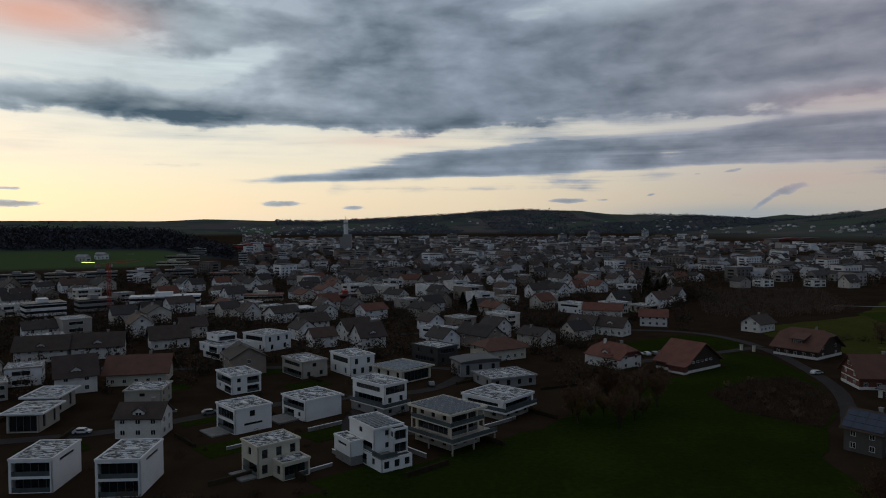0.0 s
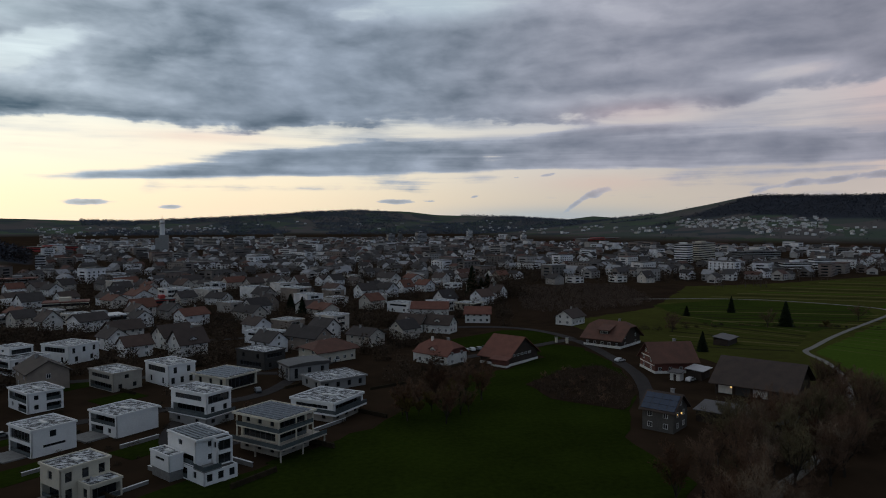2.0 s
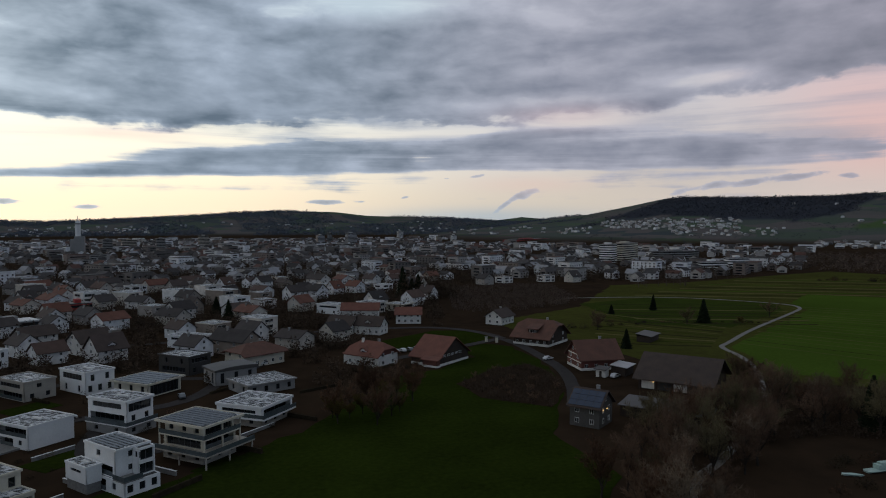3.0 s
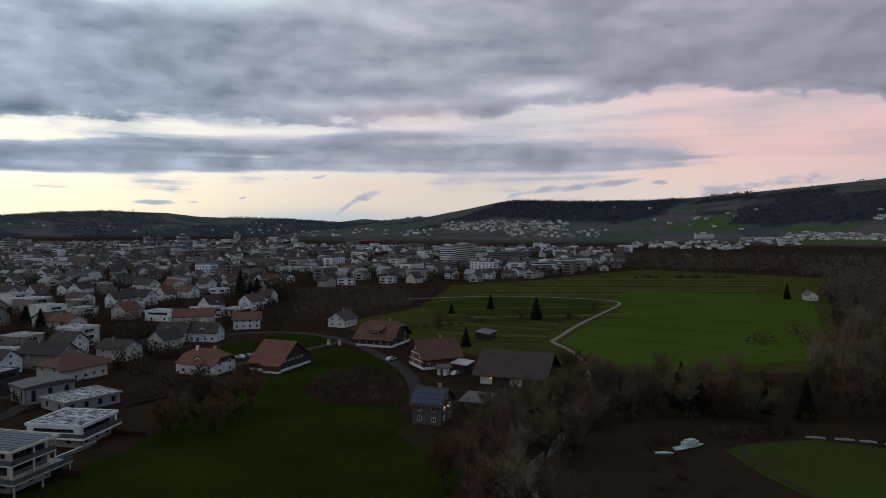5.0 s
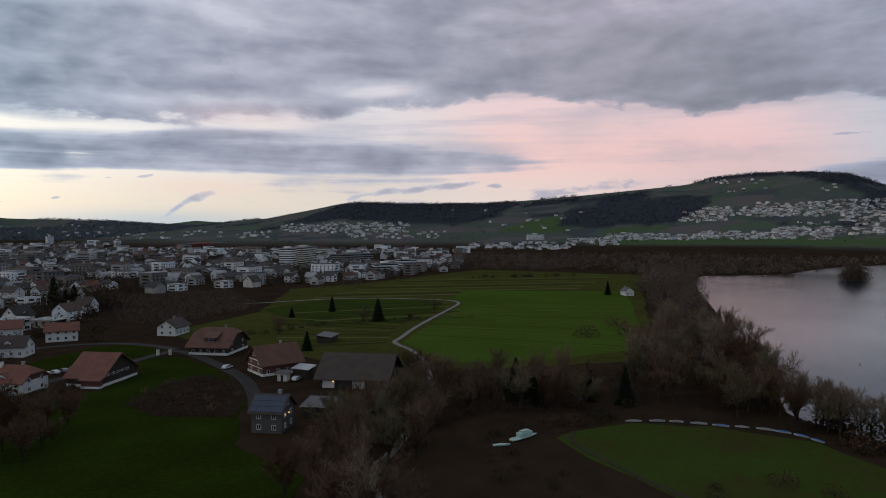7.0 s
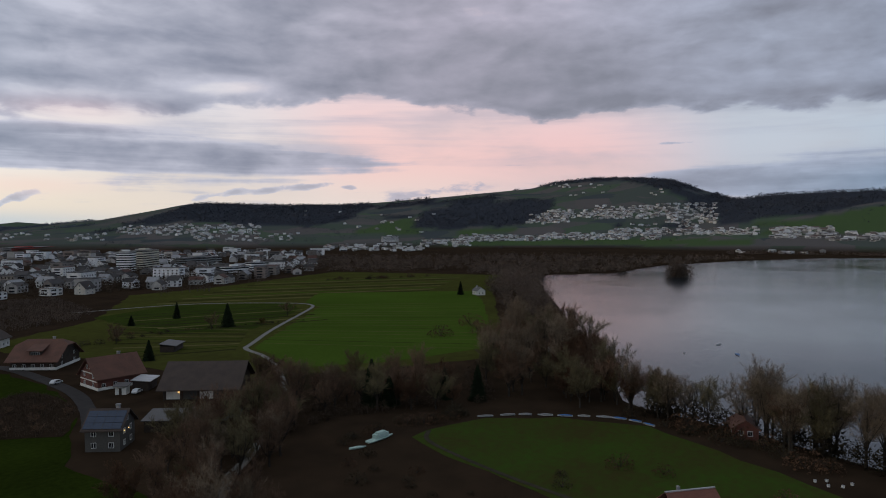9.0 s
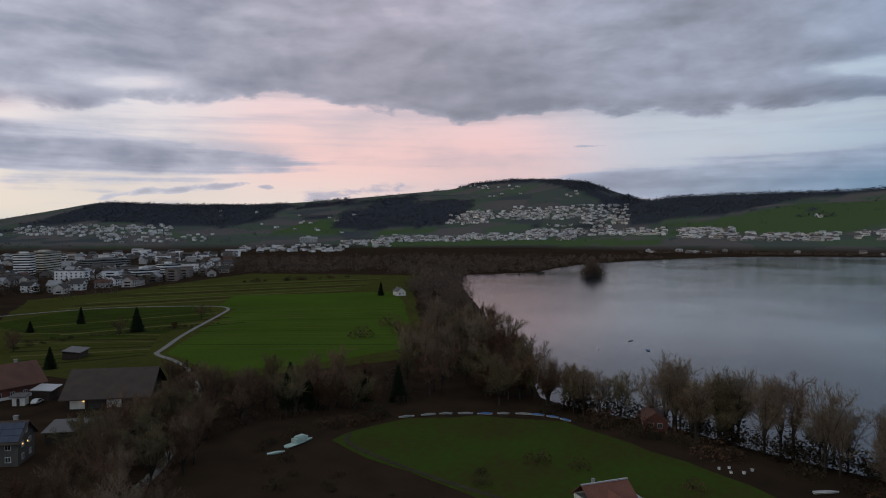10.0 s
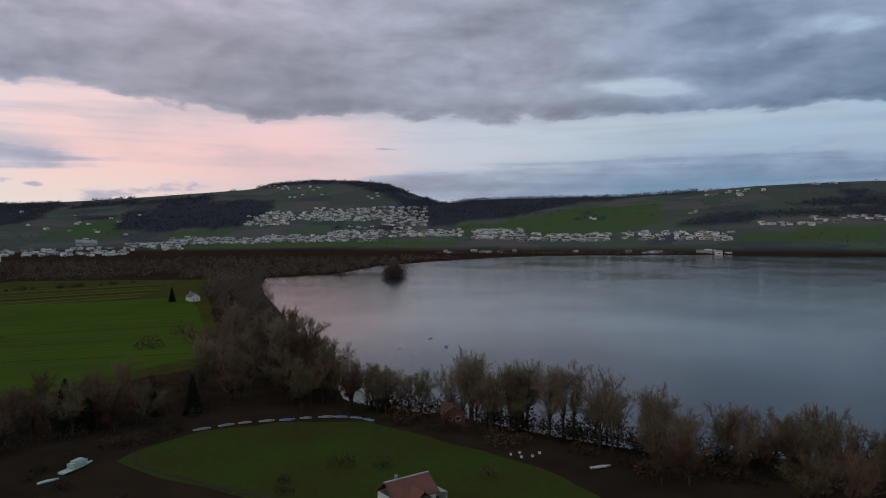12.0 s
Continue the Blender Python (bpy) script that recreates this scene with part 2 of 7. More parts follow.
def palette(name, colours, per, rough=0.8, spec=0.3, bump=0.0, grain=1.5):
    """Each object (or island) takes one colour of a short palette, dulled by soft stains."""
    mt = material(name, colours[0], rough=rough, spec=spec, bump=bump, grain=grain)
    nt = mt.node_tree
    p = nt.nodes["Principled BSDF"]
    rnd = nt.nodes.new("ShaderNodeObjectInfo").outputs["Random"] if per == "object" else nt.nodes.new("ShaderNodeNewGeometry").outputs["Random Per Island"]
    r = nt.nodes.new("ShaderNodeValToRGB")
    r.color_ramp.interpolation = "CONSTANT"
    e = r.color_ramp.elements
    while len(e) < len(colours):
        e.new(0.5)
    for k, c in enumerate(colours):
        e[k].position, e[k].color = k / len(colours), (*c, 1)
    nt.links.new(rnd, r.inputs[0])
    st = nt.nodes.new("ShaderNodeTexNoise")
    st.inputs["Scale"].default_value, st.inputs["Detail"].default_value = 0.35, 6.0
    nt.links.new(nt.nodes.new("ShaderNodeNewGeometry").outputs["Position"], st.inputs["Vector"])
    k = nt.nodes.new("ShaderNodeMapRange")
    k.inputs[1].default_value, k.inputs[2].default_value, k.inputs[3].default_value, k.inputs[4].default_value = 0.3, 0.7, 0.8, 1.1
    nt.links.new(st.outputs[0], k.inputs[0])
    h = nt.nodes.new("ShaderNodeHueSaturation")
    nt.links.new(k.outputs[0], h.inputs["Value"]), nt.links.new(r.outputs[0], h.inputs["Color"])
    nt.links.new(h.outputs[0], p.inputs["Base Color"])
    return mt


def frost_and_sheen_roof():
    """Dark roof gravel with sharp-edged pale patches: frost and painted sky reflections off standing water."""
    mt = material("roof_gravel", (0.035, 0.036, 0.038), (0.022, 0.023, 0.025), 0.7, 3.0, 0.5, bump=0.3)
    nt = mt.node_tree
    p = nt.nodes["Principled BSDF"]
    base = p.inputs["Base Color"].links[0].from_socket
    geo = nt.nodes.new("ShaderNodeNewGeometry")
    mp = nt.nodes.new("ShaderNodeMapping")
    mp.inputs["Rotation"].default_value = (0, 0, radians(-42))
    mp.inputs["Scale"].default_value = (0.45, 1.1, 1.0)
    nt.links.new(geo.outputs["Position"], mp.inputs["Vector"])
    n = nt.nodes.new("ShaderNodeTexNoise")
    n.inputs["Scale"].default_value, n.inputs["Detail"].default_value, n.inputs["Roughness"].default_value = 1.5, 6.0, 0.66
    nt.links.new(mp.outputs[0], n.inputs["Vector"])
    k = nt.nodes.new("ShaderNodeMapRange")
    k.interpolation_type = "SMOOTHSTEP"
    k.inputs[1].default_value, k.inputs[2].default_value = 0.46, 0.57
    nt.links.new(n.outputs[0], k.inputs[0])
    mx = nt.nodes.new("ShaderNodeMix")
    mx.data_type = "RGBA"
    mx.inputs[7].default_value = (0.62, 0.64, 0.66, 1)
    nt.links.new(k.outputs[0], mx.inputs[0]), nt.links.new(base, mx.inputs[6])
    nt.links.new(mx.outputs[2], p.inputs["Base Color"])
    return mt


WHITE = material("white_render", (0.82, 0.82, 0.81), (0.72, 0.72, 0.71), 0.75, 3.0, 0.4)
CREAM = material("cream_render", (0.62, 0.57, 0.46), (0.52, 0.48, 0.39), 0.8, 3.0, 0.4)
GREY = material("grey_render", (0.2880, 0.2800, 0.2720), (0.2240, 0.2240, 0.2160), 0.8, 3.0, 0.4)
BEIGE = material("beige_concrete", (0.42, 0.38, 0.32), (0.33, 0.30, 0.26), 0.8, 3.0, 0.4)
STONE = material("weathered_stone_wall", (0.105, 0.098, 0.088), (0.07, 0.066, 0.06), 0.9, 3.0, 0.4)
CHARCOAL = material("charcoal_cladding", (0.045, 0.043, 0.042), (0.03, 0.03, 0.03), 0.6, 3.0, 0.4)
GLASS = material("dark_window_glass", (0.02, 0.024, 0.028), (0.012, 0.014, 0.016), 0.05, 0.6, 0.2, spec=0.6)
FRAME = material("grey_window_frame", (0.10, 0.10, 0.105), (0.07, 0.07, 0.075), 0.5)
WHITE_FRAME = material("white_window_frame", (0.7, 0.7, 0.68), (0.6, 0.6, 0.58), 0.5)
GRAVEL = frost_and_sheen_roof()
PANEL = material("solar_panel", (0.03, 0.04, 0.06), (0.02, 0.028, 0.045), 0.12, 2.0, 0.4, spec=0.8)
BLUE_PANEL = material("blue_solar_panel", (0.0150, 0.0300, 0.0650), (0.0100, 0.0225, 0.0500), 0.18, 2.0, 0.4, spec=0.7)
CONCRETE = material("terrace_concrete", (0.24, 0.235, 0.225), (0.17, 0.165, 0.16), 0.85, 2.0, 0.5)
RAIL = material("glass_balustrade", (0.10, 0.12, 0.125), (0.07, 0.085, 0.09), 0.1, 1.0, 0.3, spec=0.6)
TILE_RED = material("red_roof_tile", (0.2000, 0.0780, 0.0520), (0.1250, 0.0490, 0.0350), 0.8, 4.0, 0.35, bump=0.5)
TILE_BROWN = material("brown_roof_tile", (0.1500, 0.0680, 0.0460), (0.0900, 0.0430, 0.0310), 0.8, 4.0, 0.35, bump=0.5)
TILE_DARK = material("dark_barn_tile", (0.0720, 0.0500, 0.0400), (0.0430, 0.0310, 0.0260), 0.8, 4.0, 0.35, bump=0.5)
TIMBER = material("dark_timber", (0.05, 0.034, 0.025), (0.03, 0.021, 0.016), 0.85, 5.0, 0.6, bump=0.4)
RED_TIMBER = material("red_brown_timber", (0.16, 0.055, 0.04), (0.1, 0.04, 0.03), 0.8, 5.0, 0.6)
PLASTER = material("white_plaster", (0.72, 0.70, 0.66), (0.56, 0.55, 0.51), 0.85, 3.0, 0.5)
SHEET = material("grey_roof_sheet", (0.0800, 0.0740, 0.0700), (0.0520, 0.0480, 0.0460), 0.5, 2.0, 0.3)
WALLS = palette("house_walls", [(0.76, 0.76, 0.76), (0.52, 0.48, 0.42), (0.36, 0.33, 0.30), (0.80, 0.80, 0.80), (0.28, 0.23, 0.19), (0.62, 0.57, 0.50), (0.78, 0.77, 0.75), (0.70, 0.68, 0.65)], "object")
ROOFS = palette("house_roofs", [(0.058, 0.048, 0.045), (0.095, 0.060, 0.048), (0.062, 0.054, 0.052), (0.150, 0.066, 0.046), (0.046, 0.040, 0.039), (0.075, 0.055, 0.048)], "object", bump=0.4, rough=0.7, spec=0.2)
FAR_WALLS = palette("town_walls", [(0.80, 0.80, 0.81), (0.24, 0.21, 0.19), (0.16, 0.145, 0.135), (0.50, 0.47, 0.44), (0.74, 0.72, 0.70), (0.82, 0.82, 0.83), (0.24, 0.19, 0.165), (0.38, 0.36, 0.34)], "island")
VILLAGE_WALLS = palette("village_walls", [(0.72, 0.72, 0.73), (0.50, 0.48, 0.46), (0.26, 0.25, 0.24), (0.78, 0.78, 0.78), (0.62, 0.60, 0.57)], "island")
VILLAGE_ROOFS = palette("village_roofs", [(0.10, 0.09, 0.088), (0.34, 0.34, 0.35), (0.14, 0.10, 0.09), (0.50, 0.50, 0.51)], "island")
FAR_ROOFS = palette("town_roofs", [(0.056, 0.050, 0.048), (0.042, 0.038, 0.038), (0.085, 0.077, 0.076), (0.105, 0.054, 0.043), (0.046, 0.043, 0.043), (0.32, 0.32, 0.33), (0.064, 0.059, 0.058)], "island", spec=0.2)
ASPHALT = material("asphalt", (0.050, 0.044, 0.042), (0.034, 0.030, 0.029), 0.9, 2.0, 0.3, spec=0.1)
PATH_GRAVEL = material("pale_gravel_path", (0.2150, 0.2030, 0.1800), (0.1500, 0.1420, 0.1270), 0.9, 2.0, 0.25)
LAWN = material("meadow_grass", (0.027, 0.041, 0.0062), (0.015, 0.022, 0.0040), 0.95, 0.8, 0.05, spec=0.0)
LAKE_LAWN = material("worn_lakeside_grass", (0.042, 0.074, 0.0130), (0.050, 0.044, 0.0150), 0.95, 0.5, 0.05, spec=0.0)
FIELD = material("winter_crop", (0.0660, 0.1080, 0.0160), (0.0470, 0.0770, 0.0120), 0.95, 0.7, 0.02, spec=0.0)
ROUGH_GRASS = material("rough_grass", (0.070, 0.074, 0.018), (0.050, 0.050, 0.015), 0.95, 0.25, 0.03, spec=0.0)
DRY_STRIP = material("dry_grass_strip", (0.1320, 0.1160, 0.0448), (0.0880, 0.0800, 0.0320), 0.9, 0.6, 0.06, spec=0.0)
FURROW = material("dark_furrow", (0.0400, 0.0400, 0.0160), (0.0280, 0.0280, 0.0120), 0.95, 0.6, 0.06, spec=0.0)
TRACK = material("dirt_track", (0.060, 0.052, 0.036), (0.040, 0.035, 0.025), 0.95, 0.8, 0.1, spec=0.0)
HAY = material("hay_meadow", (0.044, 0.062, 0.012), (0.030, 0.042, 0.010), 0.9, 0.6, 0.05, spec=0.0)
SOIL = material("bare_orchard_soil", (0.0420, 0.0275, 0.0180), (0.0260, 0.0180, 0.0125), 0.95, 0.6, 0.05, spec=0.0)
BARK = material("bark", (0.0525, 0.0434, 0.0350), (0.0336, 0.0280, 0.0231), 0.9, 4.0, 0.5, per="object", amount=0.25, spec=0.04)
TWIG = material("bare_twigs", (0.170, 0.104, 0.068), (0.110, 0.072, 0.050), 0.9, 1.0, 0.3, per="object", amount=0.3, spec=0.04)
TWIG_PALE = material("pale_catkin_twigs", (0.225, 0.168, 0.114), (0.150, 0.112, 0.080), 0.9, 1.0, 0.3, per="object", amount=0.3, spec=0.04)
TWIG_OLIVE = material("olive_twigs", (0.150, 0.124, 0.068), (0.100, 0.082, 0.048), 0.9, 1.0, 0.3, per="object", amount=0.3, spec=0.04)
RUST_LEAF = material("rust_brown_leaves", (0.1085, 0.0608, 0.0360), (0.0713, 0.0409, 0.0260), 0.9, 1.0, 0.3, per="object", amount=0.3, spec=0.04)
YELLOW_LEAF = material("yellow_withered_leaves", (0.1275, 0.0938, 0.0300), (0.0825, 0.0600, 0.0225), 0.9, 1.0, 0.3, per="object", amount=0.25, spec=0.04)
NEEDLE = material("dark_needles", (0.0140, 0.0210, 0.0098), (0.0084, 0.0126, 0.0063), 0.9, 1.0, 0.3, per="object", amount=0.3, spec=0.04)
HEDGE = material("dark_hedge", (0.0560, 0.0430, 0.0260), (0.0330, 0.0270, 0.0170), 0.95, 1.0, 0.3, per="object", amount=0.3, spec=0.04)
# distance haze is painted into these two woodland colours: bluer and paler with range
HAZY_WOOD = material("far_woodland", (0.0720, 0.0760, 0.0920), (0.0470, 0.0510, 0.0640), 0.95, 0.05, 0.006, per="island", amount=0.25, spec=0.04)
HAZY_RIDGE_WOOD = material("ridge_woodland", (0.1080, 0.1240, 0.1540), (0.0780, 0.0920, 0.1180), 0.95, 0.05, 0.006, per="island", amount=0.15, spec=0.0)
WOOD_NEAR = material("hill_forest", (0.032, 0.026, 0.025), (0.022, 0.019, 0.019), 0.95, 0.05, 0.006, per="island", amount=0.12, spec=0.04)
SHRUB_FAR = material("garden_greenery", (0.082, 0.056, 0.038), (0.046, 0.034, 0.025), 0.95, 0.05, 0.01, per="island", amount=0.4, spec=0.04)
REED = material("reed_and_alder", (0.1350, 0.1000, 0.0800), (0.0850, 0.0640, 0.0520), 0.95, 0.05, 0.01, per="island", amount=0.16, spec=0.04)
STEEL = material("pale_steel", (0.45, 0.45, 0.46), (0.36, 0.36, 0.37), 0.4, metal=0.3)
RED_PAINT = material("red_paint", (0.42, 0.045, 0.035), (0.32, 0.035, 0.03), 0.5)
BLUE_COVER = material("blue_tarpaulin", (0.05, 0.16, 0.40), (0.04, 0.12, 0.30), 0.5, 2.0, 0.5)
MINT_COVER = material("mint_tarpaulin", (0.48, 0.62, 0.55), (0.38, 0.50, 0.45), 0.6, 2.0, 0.5)
BOAT_WHITE = material("boat_hull_white", (0.5, 0.5, 0.5), (0.4, 0.4, 0.4), 0.35)
CAR_WHITE = material("white_car_paint", (0.62, 0.63, 0.64), (0.52, 0.53, 0.54), 0.3, spec=0.6)
CAR_GREY = material("grey_car_paint", (0.16, 0.17, 0.18), (0.12, 0.13, 0.14), 0.3, spec=0.6)
TYRE = material("tyre_rubber", (0.02, 0.02, 0.02), (0.015, 0.015, 0.015), 0.9)


def lamp_material(name, colour, strength):
    mt = bpy.data.materials.new(name)
    mt.use_nodes = True
    p = mt.node_tree.nodes["Principled BSDF"]
    p.inputs["Base Color"].default_value = (*colour, 1)
    p.inputs["Emission Color"].default_value = (*colour, 1)
    p.inputs["Emission Strength"].default_value = strength
    return mt


LIT_WARM = lamp_material("lit_lamp", (1.0, 0.55, 0.18), 2.0)
LIT_YELLOW = lamp_material("lit_sports_lamp", (0.85, 1.0, 0.25), 2.5)


def land_material():
    """Meadows and dark copses on the hills, tinted with painted haze, dim gardens in the valley."""
    mt = material("land", (0.0460, 0.0300, 0.0190), (0.0270, 0.0185, 0.0125), 0.95, 0.12, 0.012, spec=0.0)
    nt = mt.node_tree
    p = nt.nodes["Principled BSDF"]
    base = p.inputs["Base Color"].links[0].from_socket
    geo = nt.nodes.new("ShaderNodeNewGeometry")
    sep = nt.nodes.new("ShaderNodeSeparateXYZ")
    nt.links.new(geo.outputs["Position"], sep.inputs[0])
    n = nt.nodes.new("ShaderNodeTexVoronoi")
    n.inputs["Scale"].default_value = 0.0085
    warp = nt.nodes.new("ShaderNodeTexNoise")
    warp.inputs["Scale"].default_value, warp.inputs["Detail"].default_value = 0.004, 4.0
    nt.links.new(geo.outputs["Position"], warp.inputs["Vector"])
    add = nt.nodes.new("ShaderNodeVectorMath")
    add.operation = "MULTIPLY_ADD"
    nt.links.new(warp.outputs[1], add.inputs[0])
    add.inputs[1].default_value = (160, 160, 160)
    nt.links.new(geo.outputs["Position"], add.inputs[2])
    nt.links.new(add.outputs[0], n.inputs["Vector"])
    r = nt.nodes.new("ShaderNodeValToRGB")
    r.color_ramp.interpolation = "CONSTANT"
    # hill meadows greyed towards blue, distance haze put into the base colour
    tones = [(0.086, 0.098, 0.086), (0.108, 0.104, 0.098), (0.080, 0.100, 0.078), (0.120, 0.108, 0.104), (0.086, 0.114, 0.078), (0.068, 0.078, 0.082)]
    e = r.color_ramp.elements
    while len(e) < len(tones):
        e.new(0.5)
    for k, c in enumerate(tones):
        e[k].position, e[k].color = k / len(tones), (*c, 1)
    pick = nt.nodes.new("ShaderNodeSeparateColor")
    nt.links.new(n.outputs["Color"], pick.inputs[0])
    nt.links.new(pick.outputs[0], r.inputs[0])
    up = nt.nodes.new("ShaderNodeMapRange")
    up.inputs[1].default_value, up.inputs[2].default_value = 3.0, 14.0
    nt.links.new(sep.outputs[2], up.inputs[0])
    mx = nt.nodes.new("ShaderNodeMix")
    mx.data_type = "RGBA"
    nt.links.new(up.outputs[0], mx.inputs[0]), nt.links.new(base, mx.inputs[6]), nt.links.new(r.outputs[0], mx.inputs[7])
    at = nt.nodes.new("ShaderNodeAttribute")
    at.attribute_name = "wood"
    fl = nt.nodes.new("ShaderNodeMix")
    fl.data_type = "RGBA"
    # floor of the woods, blued by the same painted haze
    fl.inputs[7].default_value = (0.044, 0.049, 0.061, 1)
    fd = nt.nodes.new("ShaderNodeAttribute")
    fd.attribute_name = "field"
    gr = nt.nodes.new("ShaderNodeMix")
    gr.data_type = "RGBA"
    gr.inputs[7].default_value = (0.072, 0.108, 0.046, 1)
    nt.links.new(fd.outputs["Fac"], gr.inputs[0]), nt.links.new(mx.outputs[2], gr.inputs[6])
    nt.links.new(at.outputs["Fac"], fl.inputs[0]), nt.links.new(gr.outputs[2], fl.inputs[6])
    nt.links.new(fl.outputs[2], p.inputs["Base Color"])
    return mt


def water_material():
    mt = bpy.data.materials.new("lake_water")
    mt.use_nodes = True
    nt = mt.node_tree
    p = nt.nodes["Principled BSDF"]
    p.inputs["Base Color"].default_value = (0.012, 0.020, 0.026, 1)
    p.inputs["Roughness"].default_value = 0.12
    p.inputs["IOR"].default_value = 1.333
    geo = nt.nodes.new("ShaderNodeNewGeometry")
    n = nt.nodes.new("ShaderNodeTexNoise")
    n.inputs["Scale"].default_value, n.inputs["Detail"].default_value = 0.6, 5.0
    b = nt.nodes.new("ShaderNodeBump")
    b.inputs["Strength"].default_value, b.inputs["Distance"].default_value = 0.6, 0.11
    nt.links.new(geo.outputs["Position"], n.inputs["Vector"])
    nt.links.new(n.outputs[0], b.inputs["Height"]), nt.links.new(b.outputs[0], p.inputs["Normal"])
    s = nt.nodes.new("ShaderNodeTexNoise")
    s.inputs["Scale"].default_value, s.inputs["Detail"].default_value = 0.006, 5.0
    nt.links.new(geo.outputs["Position"], s.inputs["Vector"])
    r = nt.nodes.new("ShaderNodeMapRange")
    r.inputs[1].default_value, r.inputs[2].default_value, r.inputs[3].default_value, r.inputs[4].default_value = 0.35, 0.65, 0.08, 0.20
    nt.links.new(s.outputs[0], r.inputs[0]), nt.links.new(r.outputs[0], p.inputs["Roughness"])
    return mt


# ---------------------------------------------------------------- mesh helpers
class Shape:
    """Collects plain solids into one mesh."""

    def __init__(self):
        self.v, self.f, self.s = [], [], []

    def add(self, verts, faces, slot=0, m=None):
        k = len(self.v)
        self.v += [tuple(m @ Vector(q)) for q in verts] if m else list(verts)
        self.f += [tuple(i + k for i in q) for q in faces]
        self.s += [slot] * len(faces)
        return self

    def box(self, x0, x1, y0, y1, z0, z1, slot=0, m=None):
        vs = [(x, y, z) for z in (z0, z1) for x, y in ((x0, y0), (x1, y0), (x1, y1), (x0, y1))]
        return self.add(vs, [(3, 2, 1, 0), (4, 5, 6, 7), (0, 1, 5, 4), (1, 2, 6, 5), (2, 3, 7, 6), (3, 0, 4, 7)], slot, m)

    def prism(self, outline, z0, z1, slot=0, m=None):
        n = len(outline)
        vs = [(x, y, z0) for x, y in outline] + [(x, y, z1) for x, y in outline]
        fs = [tuple(range(n))[::-1], tuple(range(n, 2 * n))] + [(k, (k + 1) % n, n + (k + 1) % n, n + k) for k in range(n)]
        return self.add(vs, fs, slot, m)

    def tube(self, a, b, ra, rb, sides=5, slot=0):
        a, b = Vector(a), Vector(b)
        q = (b - a).to_track_quat("Z", "Y").to_matrix()
        ring = [(math.cos(2 * math.pi * k / sides), math.sin(2 * math.pi * k / sides)) for k in range(sides)]
        vs = [tuple(a + q @ Vector((c * ra, s * ra, 0))) for c, s in ring] + [tuple(b + q @ Vector((c * rb, s * rb, 0))) for c, s in ring]
        fs = [(k, (k + 1) % sides, sides + (k + 1) % sides, sides + k) for k in range(sides)] + [tuple(range(sides))[::-1], tuple(range(sides, 2 * sides))]
        return self.add(vs, fs, slot)

    def mesh(self, name, mats):
        me = bpy.data.meshes.new(name)
        me.from_pydata(self.v, [], self.f)
        for mt in mats if isinstance(mats, (list, tuple)) else [mats]:
            me.materials.append(mt)
        if any(self.s):
            me.polygons.foreach_set("material_index", self.s)
        me.update()
        return me


def part(name, shape, mats, parent=None, label="", at=None):
    ob = new(name, shape.mesh(name, mats))
    if at is not None:
        ob.matrix_basis = at
    ob.parent = parent
    return tagged(ob, label)


def thing(name, label, category, m=None, group="", kind=""):
    ob = new(name)
    ob.empty_display_size = 1.0
    if m is not None:
        ob.matrix_basis = m
    return tagged(ob, label, category, group, kind)


def inside(x, y, poly):
    hit = False
    for (x0, y0), (x1, y1) in zip(poly, poly[1:] + poly[:1]):
        if (y0 > y) != (y1 > y) and x < (x1 - x0) * (y - y0) / (y1 - y0) + x0:
            hit = not hit
    return hit


def edge_distance(x, y, poly):
    best = 1e9
    for (x0, y0), (x1, y1) in zip(poly, poly[1:] + poly[:1]):
        dx, dy = x1 - x0, y1 - y0
        k = max(0.0, min(1.0, ((x - x0) * dx + (y - y0) * dy) / (dx * dx + dy * dy)))
        best = min(best, math.hypot(x - x0 - k * dx, y - y0 - k * dy))
    return best


# ---------------------------------------------------------------- land and lake
LAKE = [(204, 66), (196, 46), (190, 26), (176, 0), (166, -25), (168, -50), (164, -75), (150, -140), (110, -300), (300, -800), (1000, -1500), (1900, -1300),
        (1620, -669), (1510, -353), (1420, -11), (1345, 97), (1157, 205), (1000, 262), (880, 268), (806, 262), (765, 290), (721, 319), (640, 292), (538, 240), (430, 182),
        (330, 130), (262, 92)]
WATER_LEVEL = -0.6


def curve_at(b, knots):
    bs, es = zip(*knots)
    k = np.interp(b, bs, es)
    return float(k)


# hills: bearing and height of the crest as seen from the air (degrees), distance of crest and foot (metres)
HILLS = [
    ([(-75, 0.6), (-45, -0.35), (-30, -0.55), (-22, -0.75), (-17, -2.2), (-14, -3.2)], 1250, 760),
    ([(-60, 0.5), (-22, 0.28), (-19, 0.42), (-14, 0.28), (-10, 0.2), (-4, 0.45), (0, 0.68), (3, 0.92), (6.8, 1.02), (11, 0.95), (13.5, 0.66), (20, 0.5), (24, 0.2), (32, -0.2), (60, -0.6)], 4250, 2900),
    ([(10, -0.3), (22, 0.05), (24.5, 0.42), (26.2, 0.66), (29, 0.42), (40, 0.2)], 4700, 4200),
]
